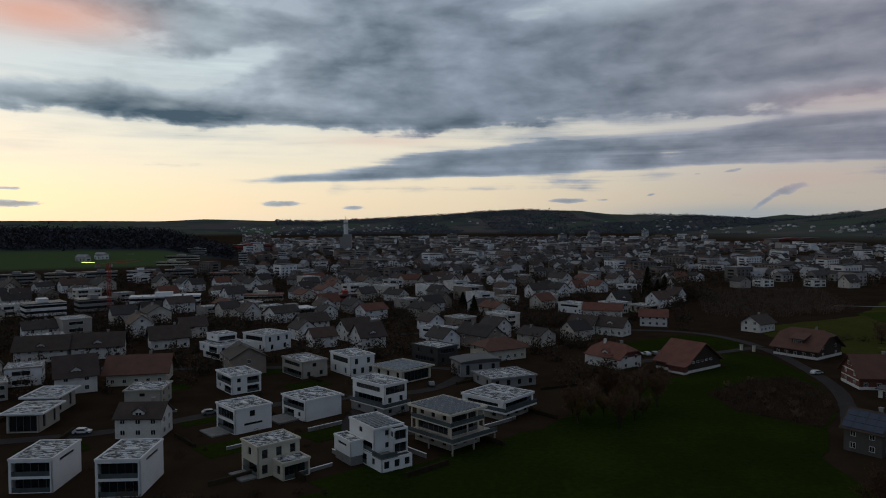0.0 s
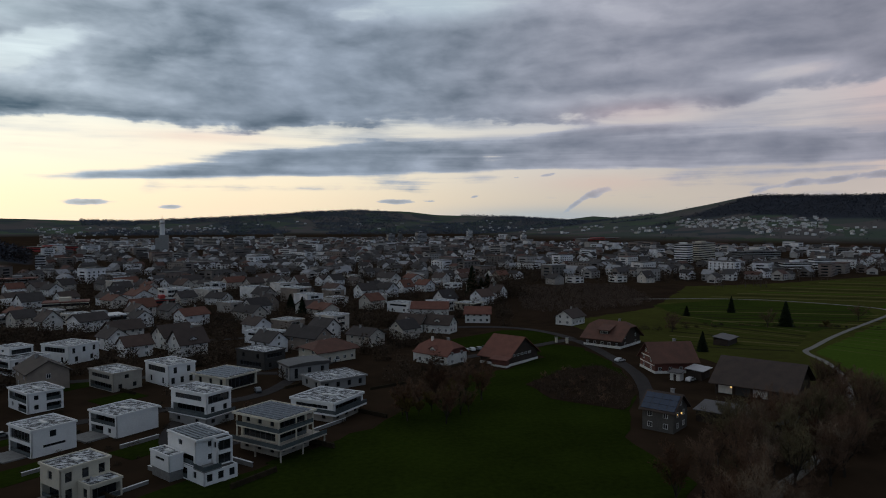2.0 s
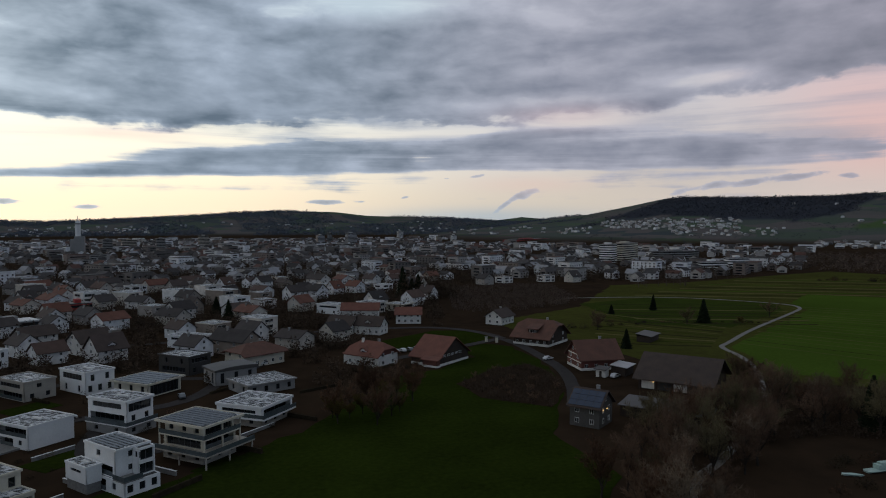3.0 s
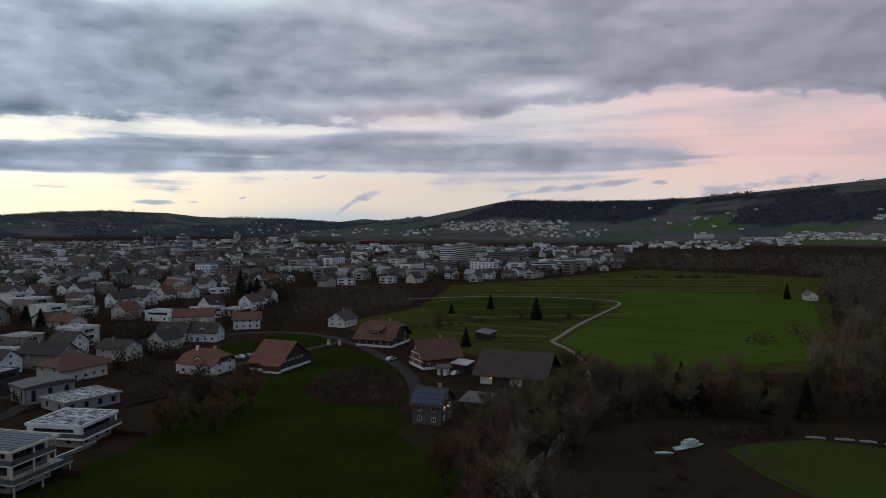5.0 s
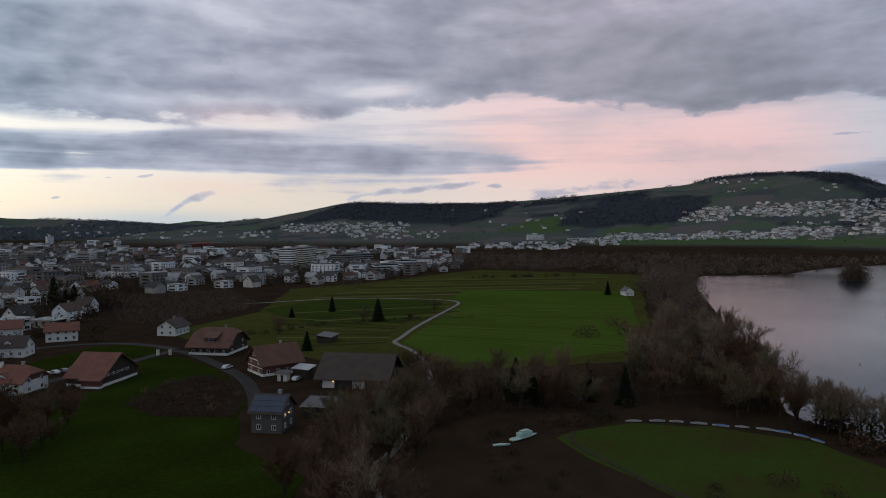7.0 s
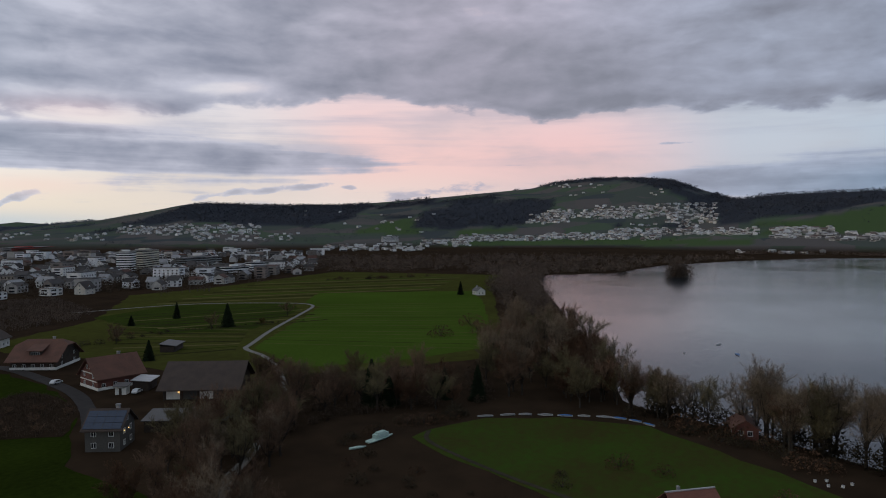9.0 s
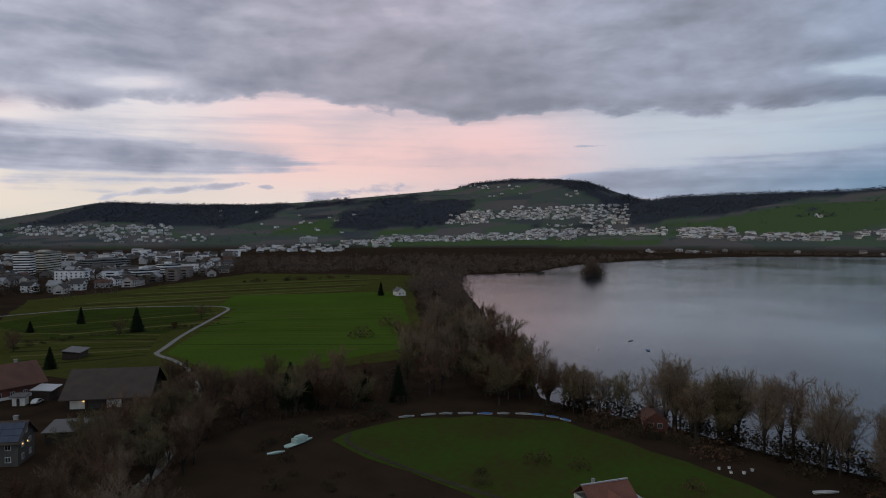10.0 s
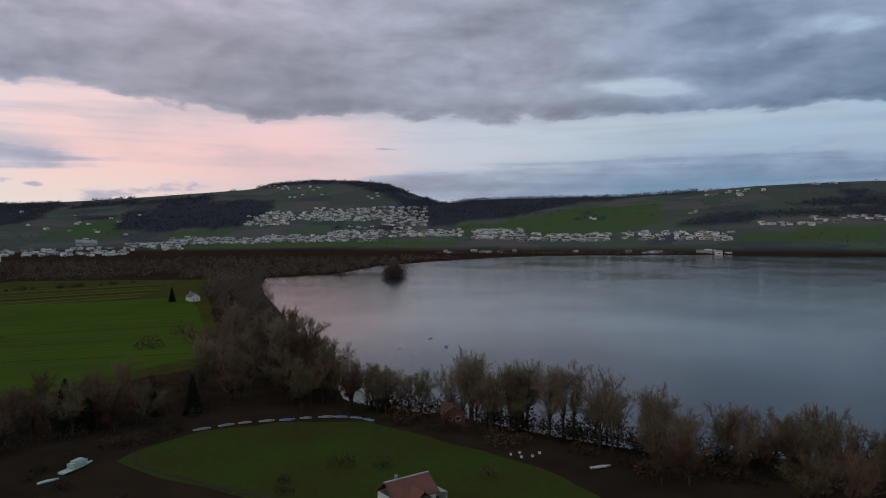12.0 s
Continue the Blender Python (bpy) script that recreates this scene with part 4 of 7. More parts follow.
block(v, 3.6, 7.2, -0.9, 1.15, 0, 8.2, WHITE, ("one", "big", "big"), ("none", "none", "one"))
flat_roof(v, 0, 7.1, 0.6, 12.0, 8.2, WHITE, 0.15, 6)
block(v, -0.4, 7.2, -2.6, 10.5, 0, 2.85, WHITE, ("three",), ("half",))
deck(v, -0.6, 3.4, -2.8, 1.0, 3.1, CONCRETE, 0.25)
block(v, -3.6, -0.45, 5.0, 12.5, 2.0, 5.0, WHITE, ("none",), ("slot",))
part("garage_base", Shape().box(-3.4, -0.5, 5.2, 12.3, -0.3, 2.0), CONCRETE, v)
flat_roof(v, -3.6, -0.4, 5.0, 12.5, 5.0, WHITE, 0.1)
# large villa with wide balconies and solar rows
v = villa(1.5, 155.1, 43.5, "large beige villa with wide balconies and solar roof")
block(v, 1.2, 11, 1.4, 13.6, 0, 2.7, BEIGE, ("three",), ("three",))
deck(v, -1.6, 13.2, -2.2, 13.8, 3.0, BEIGE, 0.35)
block(v, 1.2, 10.8, 1.4, 13.4, 3.02, 5.6, CREAM, ("loggia",), ("big",))
deck(v, 0.0, 11.0, 0.0, 13.6, 5.85, CREAM, 0.3)
block(v, 1.4, 10.6, 1.6, 13.2, 5.87, 8.4, CREAM, ("big",), ("three",))
flat_roof(v, 0.2, 11, 0.2, 13.8, 8.4, CREAM, 0.7, 8, 0.5)
for a, b in ((0.1, 0.1), (10.9, 0.1), (0.1, 13.5), (5.5, 0.1)):
    part("column", Shape().box(a, a + 0.28, b, b + 0.28, 3.0, 8.4), CREAM, v)
for a, b in ((-1.3, -1.9), (5.5, -1.9), (12.6, -1.9), (-1.3, 6)):
    part("column", Shape().box(a, a + 0.28, b, b + 0.28, -0.3, 2.65), BEIGE, v)
v = villa(15.8, 179.4, 49, "white villa with two long ribbon balconies")
block(v, 1.0, 13.0, 1.0, 14.0, 0, 2.5, BEIGE, ("three",), ("two",))
deck(v, -0.6, 14.0, -0.8, 14.2, 2.7, WHITE, 0.5)
block(v, 0, 13.6, 0.2, 14.2, 2.72, 5.1, WHITE, ("loggia",), ("strip",))
flat_roof(v, 0, 13.6, 0, 14.4, 5.1, WHITE, 0.2, 0, 0.6)
simple_villa(15.0, 215.1, 24, 16, 13, 3.0, GREY, "long low grey bungalow with a bright flat roof", ("four",), ("two",), over=0.5)
simple_villa(-2.0, 251.6, 44, 10, 14.5, 6.2, CHARCOAL, "black timber-clad cube house with flat roof", ("two", "strip"), ("strip", "two"), over=0.3)
simple_villa(-13.4, 223.3, 46, 13, 14, 4.0, CREAM, "cream villa with deep eaves and solar rows", ("big",), ("three",), over=1.0, panels=6)
v = simple_villa(-16.0, 185.1, 46, 8.2, 13.5, 8.2, WHITE, "white villa on a dark base with a roof terrace", ("two", "big"), ("loggia", "strip"), plinth=GREY)
simple_villa(-31.5, 233.6, 38, 9.5, 14, 6.6, WHITE, "white two-storey villa with a slit-like upper window", ("three", "two"), ("two", "strip"))
simple_villa(-47.2, 230.6, 40, 9.5, 14.5, 5.5, BEIGE, "grey-beige flat-roofed villa with a covered terrace", ("two", "one"), ("loggia", "strip"))
v = villa(-84.0, 262.0, 46, "large white terraced villa of staggered cubes")
block(v, 0, 10, 0, 15, 0, 3.2, WHITE, ("big",), ("strip",))
block(v, -2.5, 11, -1.5, 13, 3.25, 6.0, WHITE, ("three",), ("far_half",))
flat_roof(v, -2.5, 11, -1.5, 13, 6.0, WHITE, 0.1)
block(v, 1, 9, 5, 14, 6.7, 9.0, WHITE, ("big",), ("one",))
flat_roof(v, 1, 9, 5, 14, 9.0, WHITE, 0.1)
simple_villa(-72.1, 280.0, 52, 13, 15, 6.5, WHITE, "white villa with a roof room", ("two", "three"), ("two", "strip"))
simple_villa(1.3, 303.4, 50, 9, 16, 5.0, WHITE, "white flat-roofed house beside the street", ("two", "strip"), ("two", "strip"))
VILLA_SPOTS = [(-70, 138), (-52, 137), (-104, 178), (-108, 194), (-84, 201), (-66, 219), (-52, 179), (-38, 190), (-38, 146), (-14, 152), (2, 165), (17, 190), (18, 224), (-2, 260),
               (-14, 232), (-18, 194), (-33, 243), (-48, 239), (-84, 270), (-74, 290), (0, 312), (-75, 160), (30, 240), (15, 250), (60, 262), (95, 250), (140, 265), (142, 322), (67, 328), (79, 321), (87, 378), (106, 349), (78, 398), (120, 398), (-154, 266), (-136, 273), (-101, 230), (-117, 294), (21, 267), (-40, 312), (-64, 336), (-75, 171)]


def gable_house(label, category, w, d, eave, ridge, wall_mat, roof_mat, over=0.7, hip=0.0, storeys=2, dormer=False, chimney=True, name="house", group="", gable_mat=None, windows=True, frame_mat=WHITE_FRAME, town=False):
    """A house with its ridge along x, centred on its base. hip: how far the gable tops are cut back."""
    hs = thing(name, label, category, group=group)
    x, y = w / 2, d / 2
    g = Shape()
    tt = 0.3
    g.box(-x, x, -y, -y + tt, -0.3, eave).box(-x, x, y - tt, y, -0.3, eave).box(-x, -x + tt, -y + tt, y - tt, -0.3, eave).box(x - tt, x, -y + tt, y - tt, -0.3, eave)
    if not town:
        part("wall", g, wall_mat, hs)
    rise = ridge - eave
    gm = gable_mat or wall_mat
    cut = hip / (d / 2) if hip else 0
    for sx in (-1, 1):
        a = sx * x
        prof = [(-y, eave), (y, eave), (hip, ridge - rise * cut), (-hip, ridge - rise * cut)] if hip else [(-y, eave), (y, eave), (0, ridge)]
        n = len(prof)
        s = (g if town else Shape()).add([(a - sx * tt, q, z) for q, z in prof] + [(a, q, z) for q, z in prof], [tuple(range(n)), tuple(range(n, 2 * n))[::-1]] + [(k, (k + 1) % n, n + (k + 1) % n, n + k) for k in range(n)])
        if not town:
            part("gable", s, gm, hs)
    if town:
        part("wall", g, wall_mat, hs)
    covering = Shape()
    # roof slabs with a real thickness
    k = rise / y
    ox, oy = x + over, y + over
    zl = eave - over * k
    th = 0.28
    for sy in (-1, 1):
        rx = ox - hip * 1.1
        if hip:
            zc = ridge - hip * k
            top = [(-ox, sy * oy, zl), (ox, sy * oy, zl), (ox, sy * hip, zc), (rx, 0, ridge), (-rx, 0, ridge), (-ox, sy * hip, zc)]
        else:
            top = [(-ox, sy * oy, zl), (ox, sy * oy, zl), (ox, 0, ridge), (-ox, 0, ridge)]
        n = len(top)
        vs = [(a, b, c + 0.05) for a, b, c in top] + [(a, b, c + 0.05 + th) for a, b, c in top]
        covering.add(vs, [tuple(range(n)), tuple(range(n, 2 * n))[::-1]] + [(q, (q + 1) % n, n + (q + 1) % n, n + q) for q in range(n)])
    part("roof", covering, roof_mat, hs)
    if hip:
        zc = ridge - hip * k
        for sx in (-1, 1):
            tri = [(sx * ox, -hip, zc), (sx * ox, hip, zc), (sx * (ox - hip * 1.1), 0, ridge)]
            vs = [(a, b, c + 0.07) for a, b, c in tri] + [(a, b, c + 0.07 + th) for a, b, c in tri]
            part("roof_hip", Shape().add(vs, [(0, 1, 2), (5, 4, 3), (0, 1, 4, 3), (1, 2, 5, 4), (2, 0, 3, 5)]), roof_mat, hs)
    if chimney:
        part("chimney", Shape().box(x * 0.3, x * 0.3 + 0.8, 0.5, 1.3, ridge - 1.2, ridge + 1.0).box(x * 0.3 - 0.1, x * 0.3 + 0.9, 0.4, 1.4, ridge + 1.0, ridge + 1.15), GREY, hs)
    if windows:
        for st in range(storeys):
            z = 0.9 + st * 2.7
            if z + 1.3 > eave - 0.1:
                break
            n = 2 if town else max(2, int(w / 3.2))
            for q in range(n):
                u = -x + w * (q + 0.5) / n - 0.6
                add_window(hs, pose(u, -y - 0.1, z), 1.2, 1.3, frame_mat, 1)
                add_window(hs, pose(u + 1.2, y + 0.1, z, 0, 0, 180), 1.2, 1.3, frame_mat, 1)
        for st in range(storeys + 1):
            z = 0.9 + st * 2.7
            if z + 1.3 > ridge - 1.2:
                break
            half = y - 1.2 if z < eave else (ridge - z - 1.6) / k
            spots = [-0.6] if half < 1.6 or town else [-half * 0.6 - 0.6, half * 0.6 - 0.6]
            for u in spots:
                add_window(hs, pose(x + 0.1, u, z, 0, 0, 90), 1.2, 1.3, frame_mat, 1)
                add_window(hs, pose(-x - 0.1, u + 1.2, z, 0, 0, -90), 1.2, 1.3, frame_mat, 1)
    if dormer:
        part("dormer", Shape().add([(-1.4, -y * 0.85, eave), (1.4, -y * 0.85, eave), (1.4, 0, eave), (-1.4, 0, eave), (-1.4, -y * 0.85, eave + 1.4), (1.4, -y * 0.85, eave + 1.4), (1.4, 0, eave + 1.4), (-1.4, 0, eave + 1.4), (0, -y * 0.85, eave + 2.3), (0, 0, eave + 2.3)],
                                  [(0, 1, 5, 8, 4), (1, 2, 6, 5), (3, 0, 4, 7), (2, 3, 7, 9, 6)]), wall_mat, hs)
        part("dormer_roof", Shape().add([(-1.8, -y * 0.95, eave + 1.25), (0, -y * 0.95, eave + 2.45), (1.8, -y * 0.95, eave + 1.25), (-1.8, 0, eave + 1.25), (0, 0, eave + 2.45), (1.8, 0, eave + 1.25),
                                        (-1.8, -y * 0.95, eave + 1.4), (0, -y * 0.95, eave + 2.6), (1.8, -y * 0.95, eave + 1.4), (-1.8, 0, eave + 1.4), (0, 0, eave + 2.6), (1.8, 0, eave + 1.4)],
                                       [(0, 1, 4, 3), (1, 2, 5, 4), (6, 9, 10, 7), (7, 10, 11, 8), (0, 6, 7, 1), (1, 7, 8, 2), (0, 3, 9, 6), (2, 8, 11, 5)]), roof_mat, hs)
        add_window(hs, pose(-0.8, -y * 0.85 - 0.1, eave + 0.15), 1.6, 1.2, frame_mat, 1)
    return hs


def put(ob, x, y, turn, z=0.0):
    ob.matrix_basis = pose(x, y, z, 0, 0, turn)
    return ob


# farm and old houses along the lane
barn = put(gable_house("red-tiled barn with dark timber gable on a white plinth", "barn", 12.5, 19.5, 3.2, 9.4, TIMBER, TILE_RED, 1.0, 0, 1, name="barn", chimney=False, windows=False), 87.5, 247, -54)
part("plinth", Shape().box(-6.4, 6.4, -9.9, 9.9, -0.4, 0.9), PLASTER, barn)
part("annex_wall", Shape().box(0.4, 6.8, -12.0, -10.0, -0.3, 2.6), RED_TIMBER, barn)
part("annex_plinth", Shape().box(0.3, 6.9, -12.1, -10.0, -0.4, 0.7), PLASTER, barn)
part("annex_roof", Shape().add([(-0.2, -12.8, 2.5), (7.6, -12.8, 2.5), (7.6, -8.8, 3.6), (-0.2, -8.8, 3.6), (-0.2, -12.8, 2.75), (7.6, -12.8, 2.75), (7.6, -8.8, 3.85), (-0.2, -8.8, 3.85)],
     [(3, 2, 1, 0), (4, 5, 6, 7), (0, 1, 5, 4), (1, 2, 6, 5), (2, 3, 7, 6), (3, 0, 4, 7)]), TILE_RED, barn)
for k in range(5):
    add_window(barn, pose(6.36, -7 + k * 2.6, 3.1, 0, 0, 90), 1.5, 0.8, WHITE_FRAME, 1)
farm = put(gable_house("big half-hipped brown farmhouse with dark timber gable", "farmhouse", 16.5, 19, 3.8, 9.8, TIMBER, TILE_BROWN, 1.4, 3.0, 1, name="farmhouse"), 142.5, 270.5, -54)
part("plinth", Shape().box(-8.4, 8.4, -9.7, 9.7, -0.4, 1.0), PLASTER, farm)
part("dormer", Shape().box(-2.2, 2.2, -7.6, -4.0, 5.0, 6.9), TIMBER, farm)
part("dormer_roof", Shape().add([(-3, -8.4, 6.7), (3, -8.4, 6.7), (3, -2.4, 8.4), (-3, -2.4, 8.4), (-3, -8.4, 6.95), (3, -8.4, 6.95), (3, -2.4, 8.65), (-3, -2.4, 8.65)],
     [(3, 2, 1, 0), (4, 5, 6, 7), (0, 1, 5, 4), (1, 2, 6, 5), (2, 3, 7, 6), (3, 0, 4, 7)]), TILE_BROWN, farm)
add_window(farm, pose(-1.6, -7.7, 5.2), 3.2, 1.2, WHITE_FRAME, 3)
red = put(gable_house("red half-timbered farmhouse with a white base", "farmhouse", 15, 13, 4.2, 9.6, RED_TIMBER, TILE_BROWN, 1.0, 0, 2, name="farmhouse"), 136.5, 218, -8)
part("plinth", Shape().box(-7.6, 7.6, -6.6, 6.6, -0.4, 0.9), PLASTER, red)
for z in (2.6, 5.0):
    part("timber_band", Shape().box(-7.72, -7.5, -6.2 + max(0, z - 4.2) * 1.25, 6.2 - max(0, z - 4.2) * 1.25, z, z + 0.28), PLASTER, red)
put(gable_house("white house with dark roof and arched porch", "house", 13, 9.5, 4.2, 7.4, PLASTER, TILE_DARK, 0.9, 0, 2), 150, 330, 36)
manor = put(gable_house("pink-red villa with hipped red tile roof and dormer", "house", 15, 11.5, 4.2, 8.2, PLASTER, TILE_RED, 0.9, 3.2, 2, dormer=True, gable_mat=RED_TIMBER), 62, 251, -54)
part("annex", Shape().box(-10.5, -7.6, -4, 4, -0.3, 3.4), PLASTER, manor)
part("annex_roof", Shape().box(-10.9, -7.5, -4.4, 4.4, 3.4, 3.7), TILE_RED, manor)
part("chimney", Shape().box(-4.0, -3.2, -1.2, -0.4, 7.0, 9.4), PLASTER, manor)
big = put(gable_house("long open barn with a huge dark tiled roof", "barn", 22, 20, 3.8, 9.6, TIMBER, TILE_DARK, 1.6, 0, 1, name="barn", chimney=False, windows=False), 146.5, 181.5, -54)
# solid panels on the wall: charcoal paints the bays' shade, plaster the white things inside
for k in range(4):
    part("open_bay", Shape().box(-10 + k * 5, -6 + k * 5, -10.12, -9.95, 0.2, 2.9), (PLASTER, CHARCOAL, PLASTER, CHARCOAL)[k], big)
part("barn_lamp", Shape().box(-6.2, -5.8, -11.1, -10.9, 2.4, 2.7), LIT_WARM, big, "small orange lamp that is lit")
for k in range(5):
    part("post", Shape().box(-10.6 + k * 5, -10.3 + k * 5, -11.2, -10.9, -0.3, 3.2), TIMBER, big)
solar = put(gable_house("narrow grey house with blue solar panels on its roof", "house", 8, 9, 5.4, 8.8, STONE, TILE_DARK, 0.8, 0, 2), 97, 156, -54)
k = math.degrees(math.atan2(3.4, 4.5))
for i in range(4):
    for j in range(3):
        part("solar_panel", Shape().box(0.04, 2.16, 0.04, 1.75, 0, 0.07), BLUE_PANEL, solar, at=pose(-4.4 + i * 2.2, -5.1, 5.35, k, 0, 0) @ pose(0, 0.2 + j * 1.8, 0.02))
part("shed_lamp", Shape().box(4.02, 4.16, -2.2, -1.95, 4.2, 4.45), LIT_WARM, solar, "small orange lamp that is lit")
part("shed_lamp", Shape().box(4.02, 4.16, 0.4, 0.65, 4.1, 4.35), LIT_WARM, solar, "small orange lamp that is lit")


def shed(x, y, turn, w, d, lo, hi, wall_mat, roof_mat, label):
    s = thing("shed", label, "shed", pose(x, y, 0, 0, 0, turn))
    t = 0.2
    g = Shape().box(0, w, d - t, d, -0.3, hi).box(0, t, 0, d - t, -0.3, lo).box(w - t, w, 0, d - t, -0.3, lo).box(t, w - t, 0, t, -0.3, lo * 0.96)
    part("wall", g, wall_mat, s)
    part("roof", Shape().add([(-0.6, -0.8, lo), (w + 0.6, -0.8, lo), (w + 0.6, d + 0.4, hi + 0.1), (-0.6, d + 0.4, hi + 0.1), (-0.6, -0.8, lo + 0.2), (w + 0.6, -0.8, lo + 0.2), (w + 0.6, d + 0.4, hi + 0.3), (-0.6, d + 0.4, hi + 0.3)],
         [(3, 2, 1, 0), (4, 5, 6, 7), (0, 1, 5, 4), (1, 2, 6, 5), (2, 3, 7, 6), (3, 0, 4, 7)]), roof_mat, s)
    part("door", Shape().box(w * 0.35, w * 0.6, -0.06, 0.02, 0, lo * 0.8), TIMBER, s)
    return s


shed(108, 159, -54, 9, 8, 3.0, 3.8, TIMBER, SHEET, "low farm shed with a grey sheet roof")
shed(113, 150, -54, 13, 9, 3.2, 4.4, TIMBER, SHEET, "long machine shed with a grey sheet roof")
shed(137, 199, 36, 8, 5, 3.0, 3.4, TIMBER, STEEL, "timber lean-to with a pale sheet roof")
shed(147, 233, 36, 11, 7, 3.0, 3.8, TIMBER, SHEET, "timber outbuilding behind the red farmhouse")
shed(128, 203, -54, 3.4, 3, 2.6, 3.0, PLASTER, SHEET, "small white shed beside the farmyard")
shed(186, 252, 36, 12, 6, 2.6, 3.4, TIMBER, SHEET, "field barn with a low grey roof")


# ---------------------------------------------------------------- trees
def bare_tree(seed, h, spread, leaf_mat, leaf=0.0, twigs=6, name="tree"):
    """Trunk, limbs and branches as tapered tubes, with a crown of thin twigs (and withered leaves)."""
    rnd = random.Random(seed)
    wood, fine = Shape(), Shape()

    def twig(p, d, length, width):
        q = p + d * length
        side = d.cross(Vector((rnd.uniform(-1, 1), rnd.uniform(-1, 1), rnd.uniform(-1, 1)))).normalized() * width
        fine.add([tuple(p - side), tuple(p + side), tuple(q)], [(0, 1, 2)])
        return q

    def bend(d, amount, lift=0.0):
        return (d + Vector((rnd.uniform(-1, 1), rnd.uniform(-1, 1), rnd.uniform(-1, 1) + lift)) * amount).normalized()

    r0 = h * 0.020
    fork = h * rnd.uniform(0.16, 0.28)
    top = Vector((rnd.uniform(-0.3, 0.3), rnd.uniform(-0.3, 0.3), fork))
    wood.tube((0, 0, -0.4), tuple(top), r0 * 1.25, r0, 7)
    limbs = rnd.randint(5, 7)
    for k in range(limbs):
        a = 2 * math.pi * (k + rnd.uniform(-0.3, 0.3)) / limbs
        tilt = rnd.uniform(0.25, 0.9) if k else 0.08
        d = Vector((math.cos(a) * tilt * spread, math.sin(a) * tilt * spread, 1)).normalized()
        p = top - Vector((0, 0, rnd.uniform(0, fork * 0.25)))
        length = (h - fork) * rnd.uniform(0.62, 0.9)
        seg = 4
        for s in range(seg):
            q = p + d * length / seg
            ra, rb = r0 * 0.6 * (1 - s / seg * 0.8), r0 * 0.6 * (1 - (s + 1) / seg * 0.8)
            wood.tube(tuple(p), tuple(q), ra, rb, 5)
            for j in range(3 if s else 2):
                e = bend(d, 0.85, 0.15)
                ln = length * rnd.uniform(0.22, 0.42)
                b = q + e * ln * 0.5
                c = b + bend(e, 0.3, 0.2) * ln * 0.5
                wood.tube(tuple(q), tuple(b), rb * 0.5, rb * 0.32, 3)
                wood.tube(tuple(b), tuple(c), rb * 0.32, rb * 0.12, 3)
                for base, dirn in ((q.lerp(b, 0.6), e), (b, e), (b.lerp(c, 0.5), e), (c, e)):
                    for _ in range(twigs):
                        f = bend(dirn, 0.9, 0.2)
                        t = twig(base, f, h * rnd.uniform(0.06, 0.13), 0.042)
                        for _ in range(2):
                            twig(base.lerp(t, rnd.uniform(0.4, 1.0)), bend(f, 0.8, 0.1), h * rnd.uniform(0.03, 0.07), 0.034 + leaf)
            p, d = q, bend(d, 0.22, 0.15)
    t = thing(name, "tall bare deciduous tree in winter", "tree", group="bare winter trees")
    part("trunk", wood, BARK, t)
    part("crown", fine, leaf_mat, t)
    return t


def conifer(seed, h, r):
    rnd = random.Random(seed)
    t = thing("conifer", "dark green spruce with drooping boughs", "tree", group="spruces")
    part("trunk", Shape().tube((0, 0, -0.3), (0, 0, h * 0.97), h * 0.018, 0.03, 6), BARK, t)
    s = Shape()
    z = h * 0.06
    while z < h * 0.98:
        k = 1 - z / h
        n = 9 + int(10 * k)
        for j in range(n):
            a = 2 * math.pi * (j + rnd.random()) / n
            reach = r * (k ** 0.85) * rnd.uniform(0.7, 1.15) + 0.15
            drop = reach * rnd.uniform(0.15, 0.45)
            wid = reach * 0.34 + 0.15
            c, q = math.cos(a), math.sin(a)
            mid = 0.55 * reach
            s.add([(0, 0, z + 0.12 * reach), (c * mid - q * wid, q * mid + c * wid, z - drop * 0.5), (c * reach, q * reach, z - drop), (c * mid + q * wid, q * mid - c * wid, z - drop * 0.6)], [(0, 1, 2, 3)])
            for _ in range(3):
                u = rnd.uniform(0.35, 0.95) * reach
                e = rnd.uniform(-1, 1) * wid
                s.add([(c * u - q * e, q * u + c * e, z - drop * u / reach), (c * u - q * e + 0.25, q * u + c * e, z - drop * u / reach - 0.55), (c * u - q * e, q * u + c * e + 0.25, z - drop * u / reach - 0.5)], [(0, 1, 2)])
        z += h * 0.035
    part("crown", s, NEEDLE, t)
    return t


def bush(seed, r, h, mat, name="bush", label="round leafless garden bush", leaves=260):
    rnd = random.Random(seed)
    t = thing(name, label, "bush", group="garden bushes")
    s, stems = Shape(), Shape()
    for k in range(7):
        a = rnd.uniform(0, 6.28)
        stems.tube((0, 0, -0.1), (math.cos(a) * r * 0.6, math.sin(a) * r * 0.6, h * rnd.uniform(0.5, 0.85)), 0.06, 0.02, 4)
    for k in range(leaves):
        a, u = rnd.uniform(0, 6.28), rnd.random() ** 0.5
        e = rnd.uniform(0.02, 1.0) * math.sqrt(max(0.0, 1 - u * u * 0.9)) * h
        p = Vector((math.cos(a) * u * r, math.sin(a) * u * r, e + 0.02))
        sz = rnd.uniform(0.12, 0.34) * (0.5 + 0.25 * r)
        d1 = Vector((rnd.uniform(-1, 1), rnd.uniform(-1, 1), rnd.uniform(-1, 1))).normalized() * sz
        d2 = Vector((rnd.uniform(-1, 1), rnd.uniform(-1, 1), rnd.uniform(-1, 1))).normalized() * sz
        s.add([tuple(p), tuple(p + d1), tuple(p + d2)], [(0, 1, 2)])
    part("stem", stems, BARK, t)
    part("foliage", s, mat, t)
    return t


